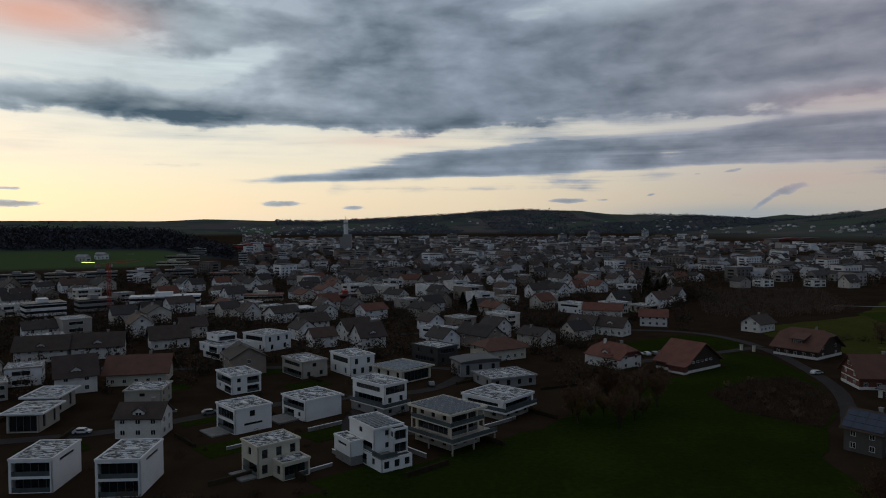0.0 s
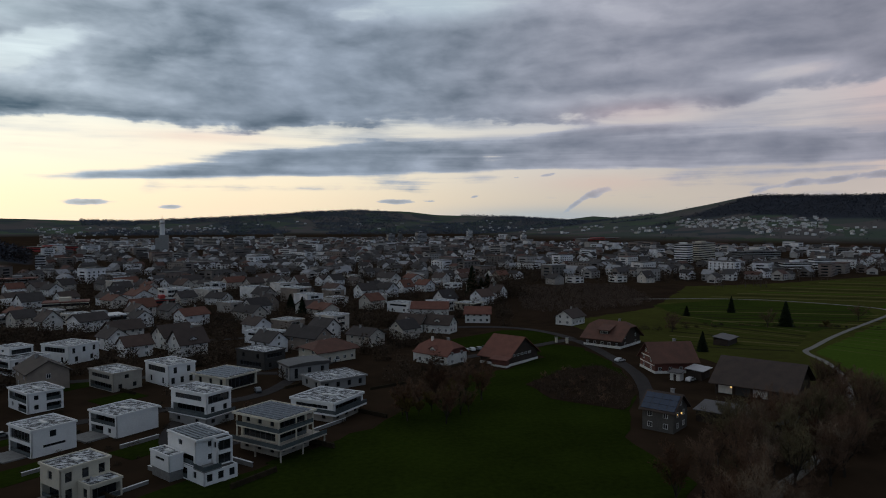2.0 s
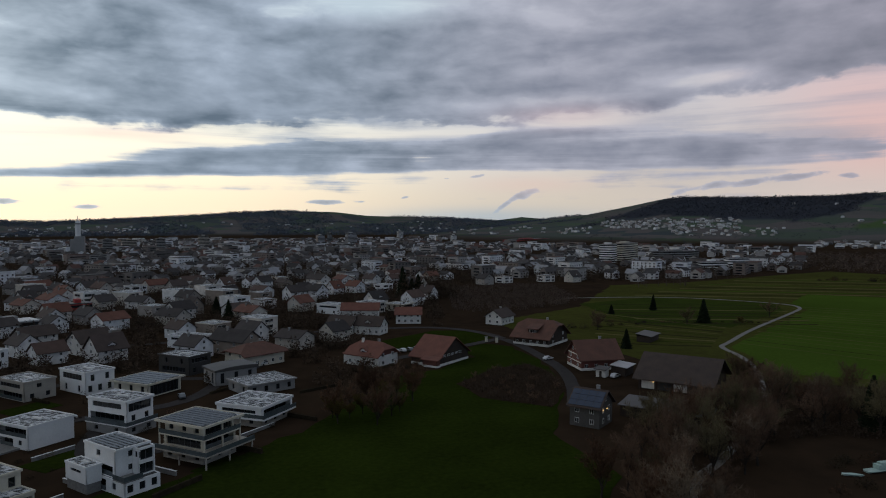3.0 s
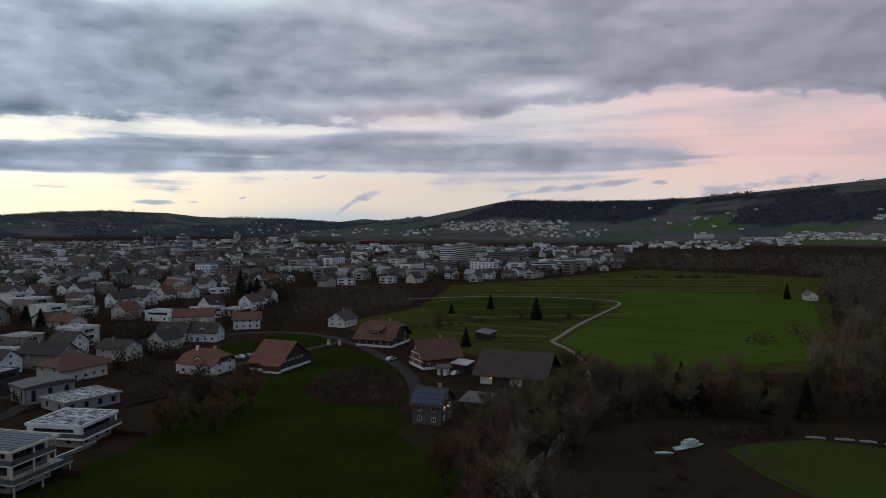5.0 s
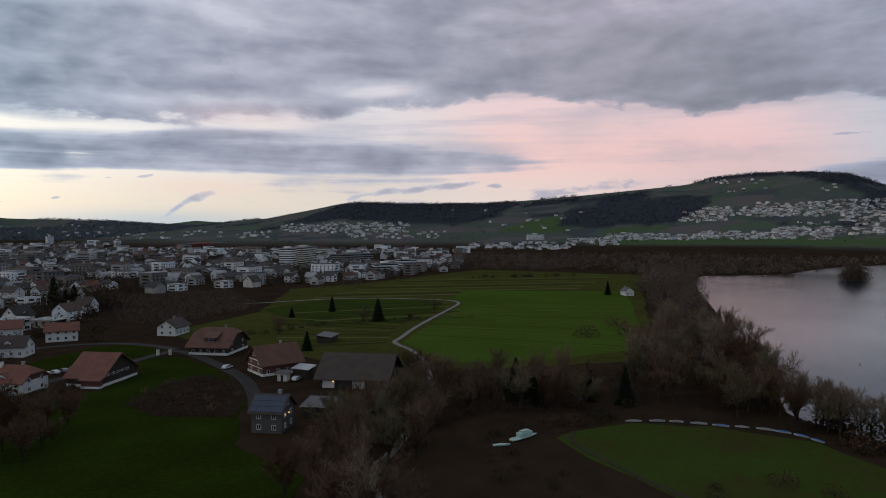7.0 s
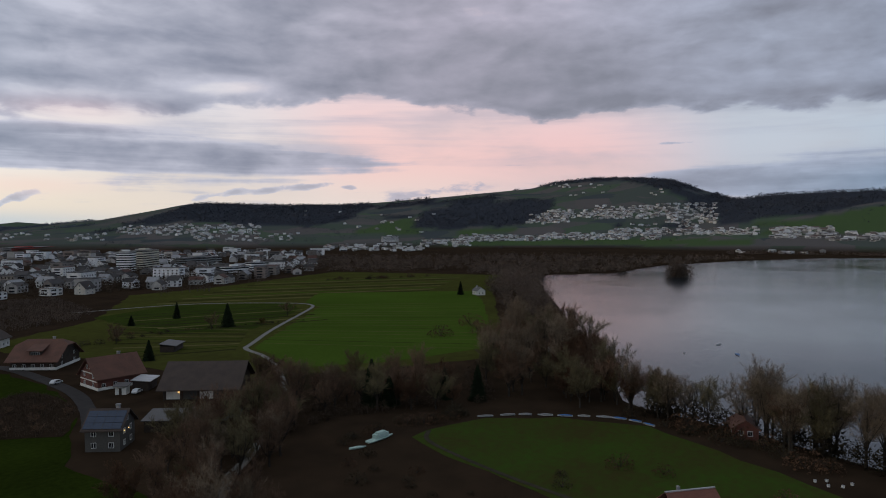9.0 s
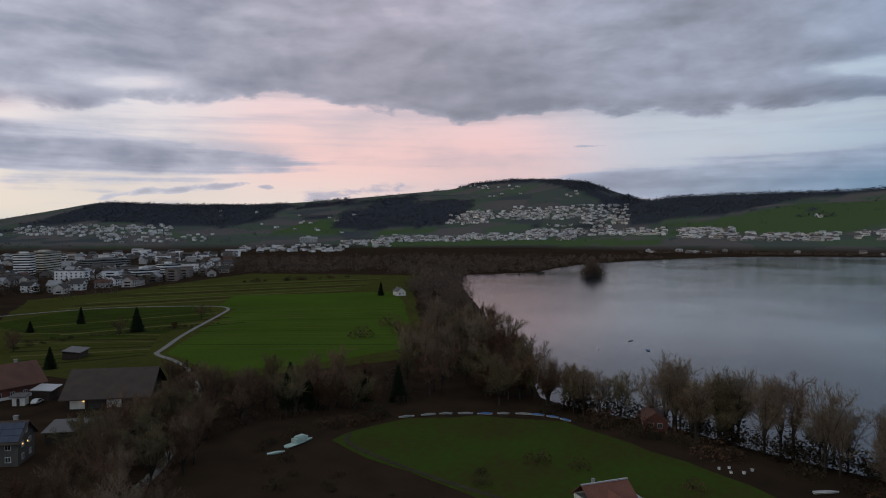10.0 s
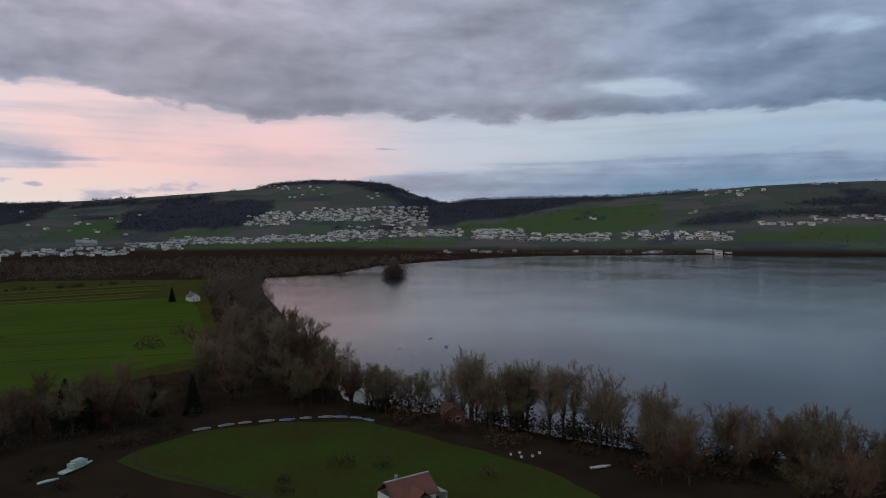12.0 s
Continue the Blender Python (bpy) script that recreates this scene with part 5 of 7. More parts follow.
TREES = [bare_tree(11, 16, 0.9, TWIG), bare_tree(12, 18, 0.75, TWIG), bare_tree(13, 14, 1.1, TWIG), bare_tree(14, 15, 0.9, RUST_LEAF, 0.07), bare_tree(15, 9, 1.1, YELLOW_LEAF, 0.10),
         bare_tree(16, 18, 0.6, TWIG_PALE, 0.0, 6), bare_tree(17, 17, 0.8, TWIG_OLIVE, 0.02, 6)]
SHORE_TREES = [TREES[5], TREES[6], TREES[0], TREES[1], TREES[3]]
FIRS = [conifer(21, 12, 3.9), conifer(22, 15, 4.2), conifer(23, 9, 3.6)]
BUSHES = [bush(31, 2.2, 2.4, HEDGE), bush(32, 1.6, 1.7, HEDGE), bush(33, 2.6, 2.6, RUST_LEAF), bush(34, 1.4, 1.5, HEDGE)]
USED = set()


def plant(kinds, k, x, y, size=1.0, turn=None, z=0.0):
    """The first planting moves the model itself, later ones copy it."""
    src = kinds[k % len(kinds)]
    rot = turn if turn is not None else (x * 37 + y * 17) % 360
    m = pose(x, y, z, 0, 0, rot)
    if src.name in USED:
        ob = copy_thing(src, m)
    else:
        USED.add(src.name)
        ob = src
        ob.matrix_basis = m
    ob.scale = (size, size, size * (0.94 + 0.12 * ((x * 7 + y * 3) % 1)))
    return ob


rng = random.Random(5)


def belt(line, width, count, kinds, lo, hi, weights=None):
    """Trees scattered along a line."""
    pts = [Vector(q) for q in line]
    lens = [(b - a).length for a, b in zip(pts, pts[1:])]
    for _ in range(count):
        u = rng.uniform(0, sum(lens))
        k = 0
        while u > lens[k] and k < len(lens) - 1:
            u -= lens[k]
            k += 1
        d = (pts[k + 1] - pts[k]).normalized()
        p = pts[k] + d * u + Vector((-d.y, d.x)) * rng.uniform(-width / 2, width / 2)
        kind = rng.choices(range(len(kinds)), weights)[0] if weights else rng.randrange(len(kinds))
        plant(kinds, kind, p.x, p.y, rng.uniform(lo, hi))


def grove(poly, count, kinds, lo, hi, weights=None, gap=3.5):
    """Trees scattered over an area, no two on one spot."""
    xs, ys = [q[0] for q in poly], [q[1] for q in poly]
    spots, tries = [], 0
    while len(spots) < count and tries < count * 60:
        tries += 1
        x, y = rng.uniform(min(xs), max(xs)), rng.uniform(min(ys), max(ys))
        if inside(x, y, poly) and all(math.hypot(x - a, y - b) > gap for a, b in spots):
            spots.append((x, y))
            kind = rng.choices(range(len(kinds)), weights)[0] if weights else rng.randrange(len(kinds))
            plant(kinds, kind, x, y, rng.uniform(lo, hi))


# wood on the west bank of the lake
grove([(178, 96), (202, 66), (262, 92), (330, 132), (320, 158), (256, 132), (214, 122)], 70, SHORE_TREES, 0.55, 0.98, [4, 4, 3, 3, 4], 4.4)
grove([(186, 72), (202, 62), (232, 80), (206, 94)], 16, SHORE_TREES, 0.5, 0.85, [5, 5, 2, 2, 3], 3.6)
# row along the near shore: low by the boathouse, tall beside it, lower again towards the south
belt([(199, 62), (193, 46), (190, 38)], 9, 14, SHORE_TREES, 0.5, 0.8, [5, 4, 2, 2, 2])
belt([(189, 32), (186, 22), (177, 2), (168, -14)], 11, 28, SHORE_TREES, 0.62, 0.98, [8, 3, 1, 2, 0])
belt([(166, -18), (160, -36), (159, -60)], 12, 28, SHORE_TREES, 0.5, 0.82, [7, 3, 2, 2, 1])
belt([(159, -60), (155, -85), (152, -120)], 12, 24, SHORE_TREES, 0.4, 0.62, [7, 3, 2, 2, 1])
# scrub wood on the bank south of the lawn
belt([(154, -20), (144, -42), (138, -62), (134, -90)], 16, 26, SHORE_TREES, 0.42, 0.72, [6, 3, 3, 2, 2])
# stream trees between farm and lawn
grove([(66, 84), (84, 96), (112, 128), (140, 132), (158, 118), (172, 102), (186, 124), (160, 150), (124, 150), (92, 134), (70, 112)], 56, SHORE_TREES, 0.45, 0.82, [1, 3, 5, 4, 3], 4.4)
grove([(150, 150), (168, 160), (182, 180), (168, 182), (150, 166)], 10, TREES[:4], 0.4, 0.6, [4, 3, 3, 2], 4)
grove([(108, 138), (124, 140), (128, 148), (112, 146)], 6, TREES[:4], 0.4, 0.6, [4, 3, 3, 2], 4)
belt([(74, 84), (93, 108), (109, 118), (134, 136), (155, 152)], 9, 22, SHORE_TREES, 0.45, 0.8, [2, 3, 4, 4, 3])
# coppice beside the villas and orchard on the dark plot
grove([(28, 180), (46, 172), (62, 192), (58, 208), (40, 200)], 16, [TREES[4], TREES[3], TREES[2]], 0.45, 0.75, [3, 3, 3], 3)
grove([(78, 206), (99, 226), (114, 212), (108, 190), (90, 177)], 14, [TREES[2]], 0.14, 0.24, None, 3)
for k, (x, y) in enumerate([(250, 294), (258, 347), (225, 341), (169, 245), (161, 127), (163, 122), (179, 113), (182, 103), (144, 466), (150, 470), (139, 472), (12, 425), (17, 386), (468, 280)]):
    plant(FIRS, k, x, y, (1.15, 0.7, 0.7, 0.75, 1.0, 1.05, 0.9, 0.8, 1.7, 1.5, 1.6, 1.2, 1.1, 0.8)[k])
for k, (x, y) in enumerate([(300, 168), (282, 180), (322, 186), (238, 292), (262, 281), (190, 300), (185, 292), (300, 300), (310, 152)]):
    plant(BUSHES if k in (0, 1, 2, 8) else TREES, 2 if k in (0, 1, 2, 8) else (2, 0, 3, 2, 4, 0, 2, 2, 3)[k], x, y, 2.2 + 0.3 * k if k < 3 else 2.4 if k == 8 else 0.5 + 0.05 * (k % 4))
belt([(150, 300), (200, 300), (215, 300)], 6, 10, BUSHES, 0.7, 1.3)
belt([(202, 314), (290, 278)], 4, 34, BUSHES, 0.35, 0.8)
belt([(128, 112), (150, 106), (166, 98)], 6, 24, BUSHES, 0.8, 1.4)
belt([(186, 58), (182, 34), (168, 8), (156, -14), (150, -50), (146, -100)], 7, 70, BUSHES, 1.0, 1.9)
belt([(520, 478), (585, 441), (633, 418)], 14, 18, BUSHES, 1.2, 2.2)
belt([(56, 240), (72, 238), (80, 246)], 2.5, 14, BUSHES, 0.5, 0.9)
belt([(-20, 128), (-46, 130), (-66, 124)], 8, 14, BUSHES, 0.5, 1.0)
grove([(-100, 140), (-80, 165), (-60, 160), (-60, 200), (-30, 215), (-10, 205), (10, 205), (30, 196), (12, 170), (-10, 172), (-30, 160), (-52, 150)], 70, BUSHES, 0.3, 0.75, None, 2.5)
grove([(122, 58), (150, 60), (146, 14), (128, 20)], 5, BUSHES, 0.8, 1.3, None, 6)
grove([(112, 40), (124, 90), (130, 100), (112, 100), (100, 60)], 16, BUSHES, 0.6, 1.2, None, 3)


# ---------------------------------------------------------------- town
def town_spot(x, y):
    r, b = math.hypot(x, y), math.degrees(math.atan2(x, y))
    if not -42 < b < 47.5:
        return False
    if b < -14 and r > 800:
        return b > -17.5 and r < 3000 and b > -16
    if b > 24 and r < 560 + (b - 24) * 6:
        return False
    if 14 < b <= 24 and r < 350 and x > 40:
        return False
    if inside(x, y, [(120, 330), (182, 535), (253, 550), (400, 520), (640, 580), (700, 300), (160, 200)]):
        return False
    return r < (2250 if b < 20 else 1750 - (b - 20) * 8)


def block_house(name, label, w, d, storeys, wall_mat):
    hs = thing(name, label, "house", group="town houses")
    h = storeys * 2.9
    t = 0.3
    x, y = w / 2, d / 2
    s = Shape().box(-x, x, -y, -y + t, -0.3, h).box(-x, x, y - t, y, -0.3, h).box(-x, -x + t, -y + t, y - t, -0.3, h).box(x - t, x, -y + t, y - t, -0.3, h)
    part("wall", s, wall_mat, hs)
    flat_roof(hs, -x, x, -y, y, h, wall_mat, 0.2)
    for st in range(storeys):
        z = 0.7 + st * 2.9
        add_window(hs, pose(-x + 0.8, -y - 0.1, z), w * 0.4, 1.7, None, 2)
        add_window(hs, pose(x - 0.8 - w * 0.25, -y - 0.1, z), w * 0.25, 1.5, None, 1)
        add_window(hs, pose(x + 0.1, -y * 0.6, z, 0, 0, 90), d * 0.5, 1.5, None, 1)
        add_window(hs, pose(-x - 0.1, y * 0.6, z, 0, 0, -90), d * 0.5, 1.5, None, 1)
    return hs


G = "town houses"
MODELS = [
    gable_house("pale rendered family house with a dark pitched roof", "house", 12, 10, 5.6, 9.4, WALLS, ROOFS, group=G, frame_mat=None, town=True),
    gable_house("rendered family house with a low pitched roof", "house", 14, 11, 5.4, 8.4, WALLS, ROOFS, group=G, frame_mat=None, town=True),
    gable_house("two-storey house with dormer and steep roof", "house", 11, 10, 5.2, 10.2, WALLS, ROOFS, dormer=True, group=G, frame_mat=None, town=True),
    gable_house("long semi-detached house with tiled roof", "house", 18, 10, 5.6, 9.2, WALLS, ROOFS, group=G, frame_mat=None, town=True),
    block_house("house", "cubic flat-roofed house with wide windows", 12, 11, 2, WALLS),
    block_house("house", "three-storey flat-roofed house with wide windows", 15, 12, 3, WALLS),
]
CLEAR = [(110, 325, 17), (82, 341, 17), (-215, 385, 32), (-180, 440, 34), (-190, 394, 15), (-64, 447, 14), (-117, 446, 16), (-240, 880, 60), (-340, 870, 60), (-310, 796, 30), (-345, 962, 25), (-310, 630, 40), (-205, 646, 25), (570, 826, 70), (-183, 1310, 40)]
near, far = [], []
trng = random.Random(77)
for i in range(-60, 130):
    for j in range(8, 140):
        x, y = i * 23.0 + (j % 2) * 9, j * 23.0
        x, y = x * 0.97 - y * 0.12, y * 0.97 + x * 0.12
        x, y = x + trng.uniform(-6, 6), y + trng.uniform(-6, 6)
        r = math.hypot(x, y)
        keep, turn, kind = trng.random(), trng.choice((36, 126)) + trng.uniform(-7, 7) + 14 * math.sin(x * 0.006) * math.cos(y * 0.005), trng.randrange(100)
        if r < 235 or not town_spot(x, y) or (j % 4 == 0 and r < 1400):
            continue
        if r < 700 and min(math.hypot(x - a, y - b) for a, b in VILLA_SPOTS) < 19:
            continue
        if any(math.hypot(x - a, y - b) < c for a, b, c in CLEAR):
            continue
        if keep > (0.84 if r < 500 else 0.66 if r < 1000 else 0.5) + 0.35 * noise.noise(Vector((x * 0.008, y * 0.008, 3.0))):
            continue
        (near if r < 640 else far).append((x, y, turn, kind))
near.sort(key=lambda q: math.hypot(q[0], q[1]))
far += near[230:]
near = near[:230]
for x, y, turn, kind in near:
    plant(MODELS, 0 if kind < 25 else 1 if kind < 45 else 2 if kind < 60 else 3 if kind < 74 else 4 if kind < 92 else 5, x, y, trng.uniform(0.85, 1.08), turn)


def far_house(sh, x, y, z, turn, w, d, h, rise):
    """Walls, roof and windows of one distant house."""
    m = pose(x, y, z, 0, 0, turn)
    a, b = w / 2, d / 2
    if rise:
        sh.add([(-a, -b, -3), (a, -b, -3), (a, b, -3), (-a, b, -3), (-a, -b, h), (a, -b, h), (a, b, h), (-a, b, h), (-a, 0, h + rise), (a, 0, h + rise)],
               [(0, 1, 5, 4), (2, 3, 7, 6), (1, 2, 6, 9, 5), (3, 0, 4, 8, 7)], 0, m)
        o = 0.6
        sh.add([(-a - o, -b - o, h - o * rise / b), (a + o, -b - o, h - o * rise / b), (a + o, b + o, h - o * rise / b), (-a - o, b + o, h - o * rise / b), (-a - o, 0, h + rise + 0.1), (a + o, 0, h + rise + 0.1)],
               [(0, 1, 5, 4), (2, 3, 4, 5)], 1, m)
    else:
        sh.box(-a, a, -b, b, -3, h, 0, m)
        sh.box(-a - 0.3, a + 0.3, -b - 0.3, b + 0.3, h, h + 0.4, 1, m)
    n = max(1, int(w / 4)) if math.hypot(x, y) < 1000 else 1
    u = a / n
    for st in range(max(1, int(h / 2.8))):
        for q in range(n):
            c = -a + 2 * u * (q + 0.5)
            k = 0.7 if n > 1 else a * 0.7
            for s in (-1, 1):
                sh.box(c - k, c + k, s * b - 0.06, s * b + 0.06, 0.8 + st * 2.8, 2.2 + st * 2.8, 2, m)
        if n > 1:
            for s in (-1, 1):
                sh.box(s * a - 0.06, s * a + 0.06, -b * 0.5, b * 0.5, 0.8 + st * 2.8, 2.2 + st * 2.8, 2, m)


sh = Shape()
for x, y, turn, kind in far:
    tall = kind > 88
    if kind < 82:
        far_house(sh, x, y, height_at(x, y), turn, trng.uniform(9, 14), trng.uniform(8, 11), trng.uniform(4.5, 6.5), trng.uniform(2.2, 4.0))
    else:
        far_house(sh, x, y, height_at(x, y), turn, trng.uniform(14, 34), trng.uniform(11, 16), trng.uniform(6, 10) + (4 if tall else 0), 0)
tagged(part("distant_houses", sh, [FAR_WALLS, FAR_ROOFS, GLASS]), "dim distant town houses spreading over the valley", "town", kind="stuff")
# villages at the foot and on the flank of the hills: bearing and height from the air, number, largest width
sh = Shape()
VILLAGES = [
    (64.6, 68, 0.35, 1.15, 60, 14), (66, 71, 0.75, 1.45, 90, 14), (70, 75, 0.75, 1.75, 120, 14), (74, 79.2, 0.9, 1.9, 110, 14), (75.5, 79.2, 0.35, 1.2, 70, 13), (71, 78, 0.05, 0.3, 10, 13),
]
VILLAGES += [
    (48, 56, -1.85, -1.3, 70, 17), (56, 60, -1.5, -0.95, 60, 17), (59, 66, -1.05, -0.62, 130, 15), (66, 75, -0.95, -0.48, 150, 15), (71, 82, -0.55, -0.05, 150, 14), (83, 87, -0.75, 0.0, 120, 16),
    (86.5, 94, -0.95, -0.4, 110, 16), (95, 103, -0.85, -0.2, 80, 17),
]
VILLAGES += [
    (105, 109, 0.25, 0.55, 18, 20), (108.5, 116, 0.4, 0.95, 30, 20), (80, 112, -1.95, -1.75, 26, 15), (101, 105.5, 2.55, 3.1, 14, 16),
    (99.5, 100.6, 1.2, 1.5, 4, 14), (92.3, 92.9, 0.8, 0.95, 3, 14), (108, 110, 3.15, 3.35, 5, 16), (66, 71.2, 3.25, 3.6, 15, 12), (68, 76, 2.6, 3.1, 8, 12), (35.5, 43, -0.5, 0.3, 150, 13), (32.5, 36, -0.4, 0.2, 60, 13),
    (38, 46, -1.0, -0.4, 40, 13), (46, 58, -0.3, 1.4, 16, 14), (-17, -10, -0.95, -0.3, 50, 15), (-10, -3, -0.7, -0.2, 60, 15), (-2, 20, -0.6, 0.2, 40, 14), (17, 32, -0.9, -0.3, 50, 14), (-28, -25, -2.7, -2.4, 4, 16),
]
for b0, b1, e0, e1, n, widest in VILLAGES:
    for _ in range(n):
        b, e = trng.uniform(b0, b1), trng.uniform(e0, e1)
        spot = slope_point(b, e)
        if not spot or inside(*spot, LAKE):
            continue
        x, y = spot
        far_house(sh, x, y, height_at(x, y), b + trng.choice((0, 0, 90)) + trng.uniform(-25, 25), trng.uniform(9, widest), trng.uniform(8, 11), trng.uniform(3.0, 5.4), trng.choice((0, 1.6, 2.2, 2.8)))
tagged(part("distant_village", sh, [VILLAGE_WALLS, VILLAGE_ROOFS, GLASS]), "white hillside villages beyond the lake", "village", kind="stuff")


# ---------------------------------------------------------------- distant trees
def clump(sh, x, y, z, r, h, n, rnd, low=0.15, flake=0.28):
    """A ragged crown of slender upward flakes over a short stem."""
    for _ in range(n):
        a, u = rnd.uniform(0, 6.283), rnd.random() ** 0.6
        e = low + (1 - low) * rnd.random() * (1 - 0.55 * u * u)
        c = (x + math.cos(a) * u * r, y + math.sin(a) * u * r, z + e * h)
        k = r * rnd.uniform(flake, 2 * flake)
        g = rnd.uniform(0, 6.283)
        d = (math.cos(a) * 0.5 + rnd.uniform(-0.8, 0.8), math.sin(a) * 0.5 + rnd.uniform(-0.8, 0.8), rnd.uniform(-0.2, 1.1))
        i = len(sh.v)
        sh.v += [(c[0] - math.cos(g) * k * 0.4, c[1] - math.sin(g) * k * 0.4, c[2]), (c[0] + math.cos(g) * k * 0.4, c[1] + math.sin(g) * k * 0.4, c[2] + k * 0.15), (c[0] + d[0] * k, c[1] + d[1] * k, c[2] + d[2] * k)]
        sh.f.append((i, i + 1, i + 2))
        sh.s.append(0)
    i = len(sh.v)
    sh.v += [(x - 0.25, y, z - 0.5), (x + 0.25, y, z - 0.5), (x, y + 0.3, z + 0.6 * h)]
    sh.f.append((i, i + 1, i + 2))
    sh.s.append(0)


crng = random.Random(9)
sh = Shape()
for _ in range(17000):
    b, r = crng.uniform(-42, 48), 235 * (2800 / 235) ** (crng.random() ** 0.8)
    x, y = r * math.sin(radians(b)), r * math.cos(radians(b))
    if r < 660 and any(abs(x - q[0]) < 10 and abs(y - q[1]) < 10 for q in near):
        continue
    if town_spot(x, y) and not (r < 420 and min(math.hypot(x - p, y - q) for p, q in VILLA_SPOTS) < 17):
        s = crng.uniform(0.6, 1.5)
        clump(sh, x, y, height_at(x, y), (2.2 if r < 600 else 3.0) * s, (5.0 if r < 600 else 6.6) * s, 110 if r < 600 else 46 if r < 1000 else 18, crng, 0.0, 0.20 if r < 600 else 0.26)
for _ in range(2300):
    b, r = crng.uniform(-42, 34), 225 + 500 * crng.random() ** 1.1
    x, y = r * math.sin(radians(b)), r * math.cos(radians(b))
    if any(abs(x - q[0]) < 8 and abs(y - q[1]) < 8 for q in near) or not town_spot(x, y) or min(math.hypot(x - p, y - q) for p, q in VILLA_SPOTS) < 17:
        continue
    s = crng.uniform(0.5, 1.3) * (0.8 if r < 330 else 1.0)
    clump(sh, x, y, 0, 2.5 * s, 6.0 * s, 110, crng, 0.0, 0.20)
for _ in range(16):
    clump(sh, crng.uniform(130, 178), crng.uniform(452, 486), 0, 5.0, 19 * crng.uniform(0.6, 1.1), 240, crng, 0.02, 0.16)
tagged(part("garden_trees", sh, SHRUB_FAR), "dark bare garden trees and hedges between the houses", "trees", kind="stuff")

sh = Shape()
for b0, b1, r0, r1, n, hh in ((44, 84, 840, 1250, 900, 9), (60, 80, 720, 900, 260, 9), (80, 118, 1480, 1540, 300, 7)):
    for _ in range(n):
        b, r = crng.uniform(b0, b1), crng.uniform(r0, r1)
        x, y = r * math.sin(radians(b)), r * math.cos(radians(b))
        if inside(x, y, LAKE) or math.hypot(x - 762, y - 184) < 60 or (r < 900 and inside(x, y, [(330, 500), (640, 560), (690, 360), (500, 268)])):
            continue
        clump(sh, x, y, 0, 5 * crng.uniform(0.7, 1.3), hh * crng.uniform(0.7, 1.3), 30, crng, 0.0)
bank = [(330, 132), (430, 184), (538, 242), (720, 322), (660, 345), (500, 266), (410, 214), (320, 158)]
for _ in range(900):
    x, y = crng.uniform(320, 720), crng.uniform(132, 345)
    if x > 332 and inside(x, y, bank):
        s = crng.uniform(0.45, 1.25)
        clump(sh, x, y, -0.2, 2.0 + 2.4 * s, 15 * s, 150, crng, 0.02, 0.11)
for _ in range(26):
    x, y = (345, 474) if crng.random() < 0.5 else (440, 515)
    clump(sh, x + crng.uniform(-45, 45), y + crng.uniform(-12, 12) + 10, 0, 3.0, 15 * crng.uniform(0.6, 1.1), 110, crng, 0.1, 0.12)
for _ in range(34):
    a, u = crng.uniform(0, 6.28), crng.random() ** 0.5
    clump(sh, 762 + math.cos(a) * u * 9, 184 + math.sin(a) * u * 13, -0.6, 5.0, (27 - 11 * u) * crng.uniform(0.8, 1.05), 120, crng, 0.0, 0.22)
for _ in range(46):
    b, r = crng.uniform(61.5, 66.3), crng.uniform(520, 640)
    clump(sh, r * math.sin(radians(b)), r * math.cos(radians(b)), -0.2, 5.5, 18 * crng.uniform(0.6, 1.1), 110, crng, 0.0, 0.16)
# bare orchard rows on the fallow field
for i in range(26):
    for j in range(40):
        u, v = i / 25, j / 39
        x, y = 136 + 100 * u + 60 * v, 350 + 30 * u + 190 * v
        x, y = x + crng.uniform(-1.0, 1.0), y + crng.uniform(-1.0, 1.0)
        if inside(x, y, [(140, 405), (182, 520), (250, 535), (315, 497), (222, 385), (160, 365)]) and crng.random() < 0.8:
            clump(sh, x, y, 0, 1.7, 3.4 * crng.uniform(0.7, 1.2), 40, crng, 0.1, 0.20)
tagged(part("shore_trees", sh, REED), "grey-brown alders and reeds along the far shore", "trees", kind="stuff")


sh = Shape()
for _ in range(3600):
    b, r = crng.uniform(-46, -14), crng.uniform(985, 1400)
    x, y = r * math.sin(radians(b)), r * math.cos(radians(b))
    if wooded(x, y) and height_at(x, y) > 2:
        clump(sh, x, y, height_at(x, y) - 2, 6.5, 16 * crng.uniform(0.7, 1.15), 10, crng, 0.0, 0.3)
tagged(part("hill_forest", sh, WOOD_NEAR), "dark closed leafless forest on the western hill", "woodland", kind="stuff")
sh, back = Shape(), Shape()
count = 0
while count < 26000:
    b, r = crng.uniform(-44, 120), crng.uniform(950, 4400)
    x, y = r * math.sin(radians(b)), r * math.cos(radians(b))
    if (b < -13.5 and r > 1450) or (b > -13.5 and r < 1950):
        continue
    z = height_at(x, y)
    if z < 4 or not wooded(x, y, z):
        continue
    count += 1
    s = crng.uniform(0.8, 1.3) * (1 if r < 2900 else 1.3)
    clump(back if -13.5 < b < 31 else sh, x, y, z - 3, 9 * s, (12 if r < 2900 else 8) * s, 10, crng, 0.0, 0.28)
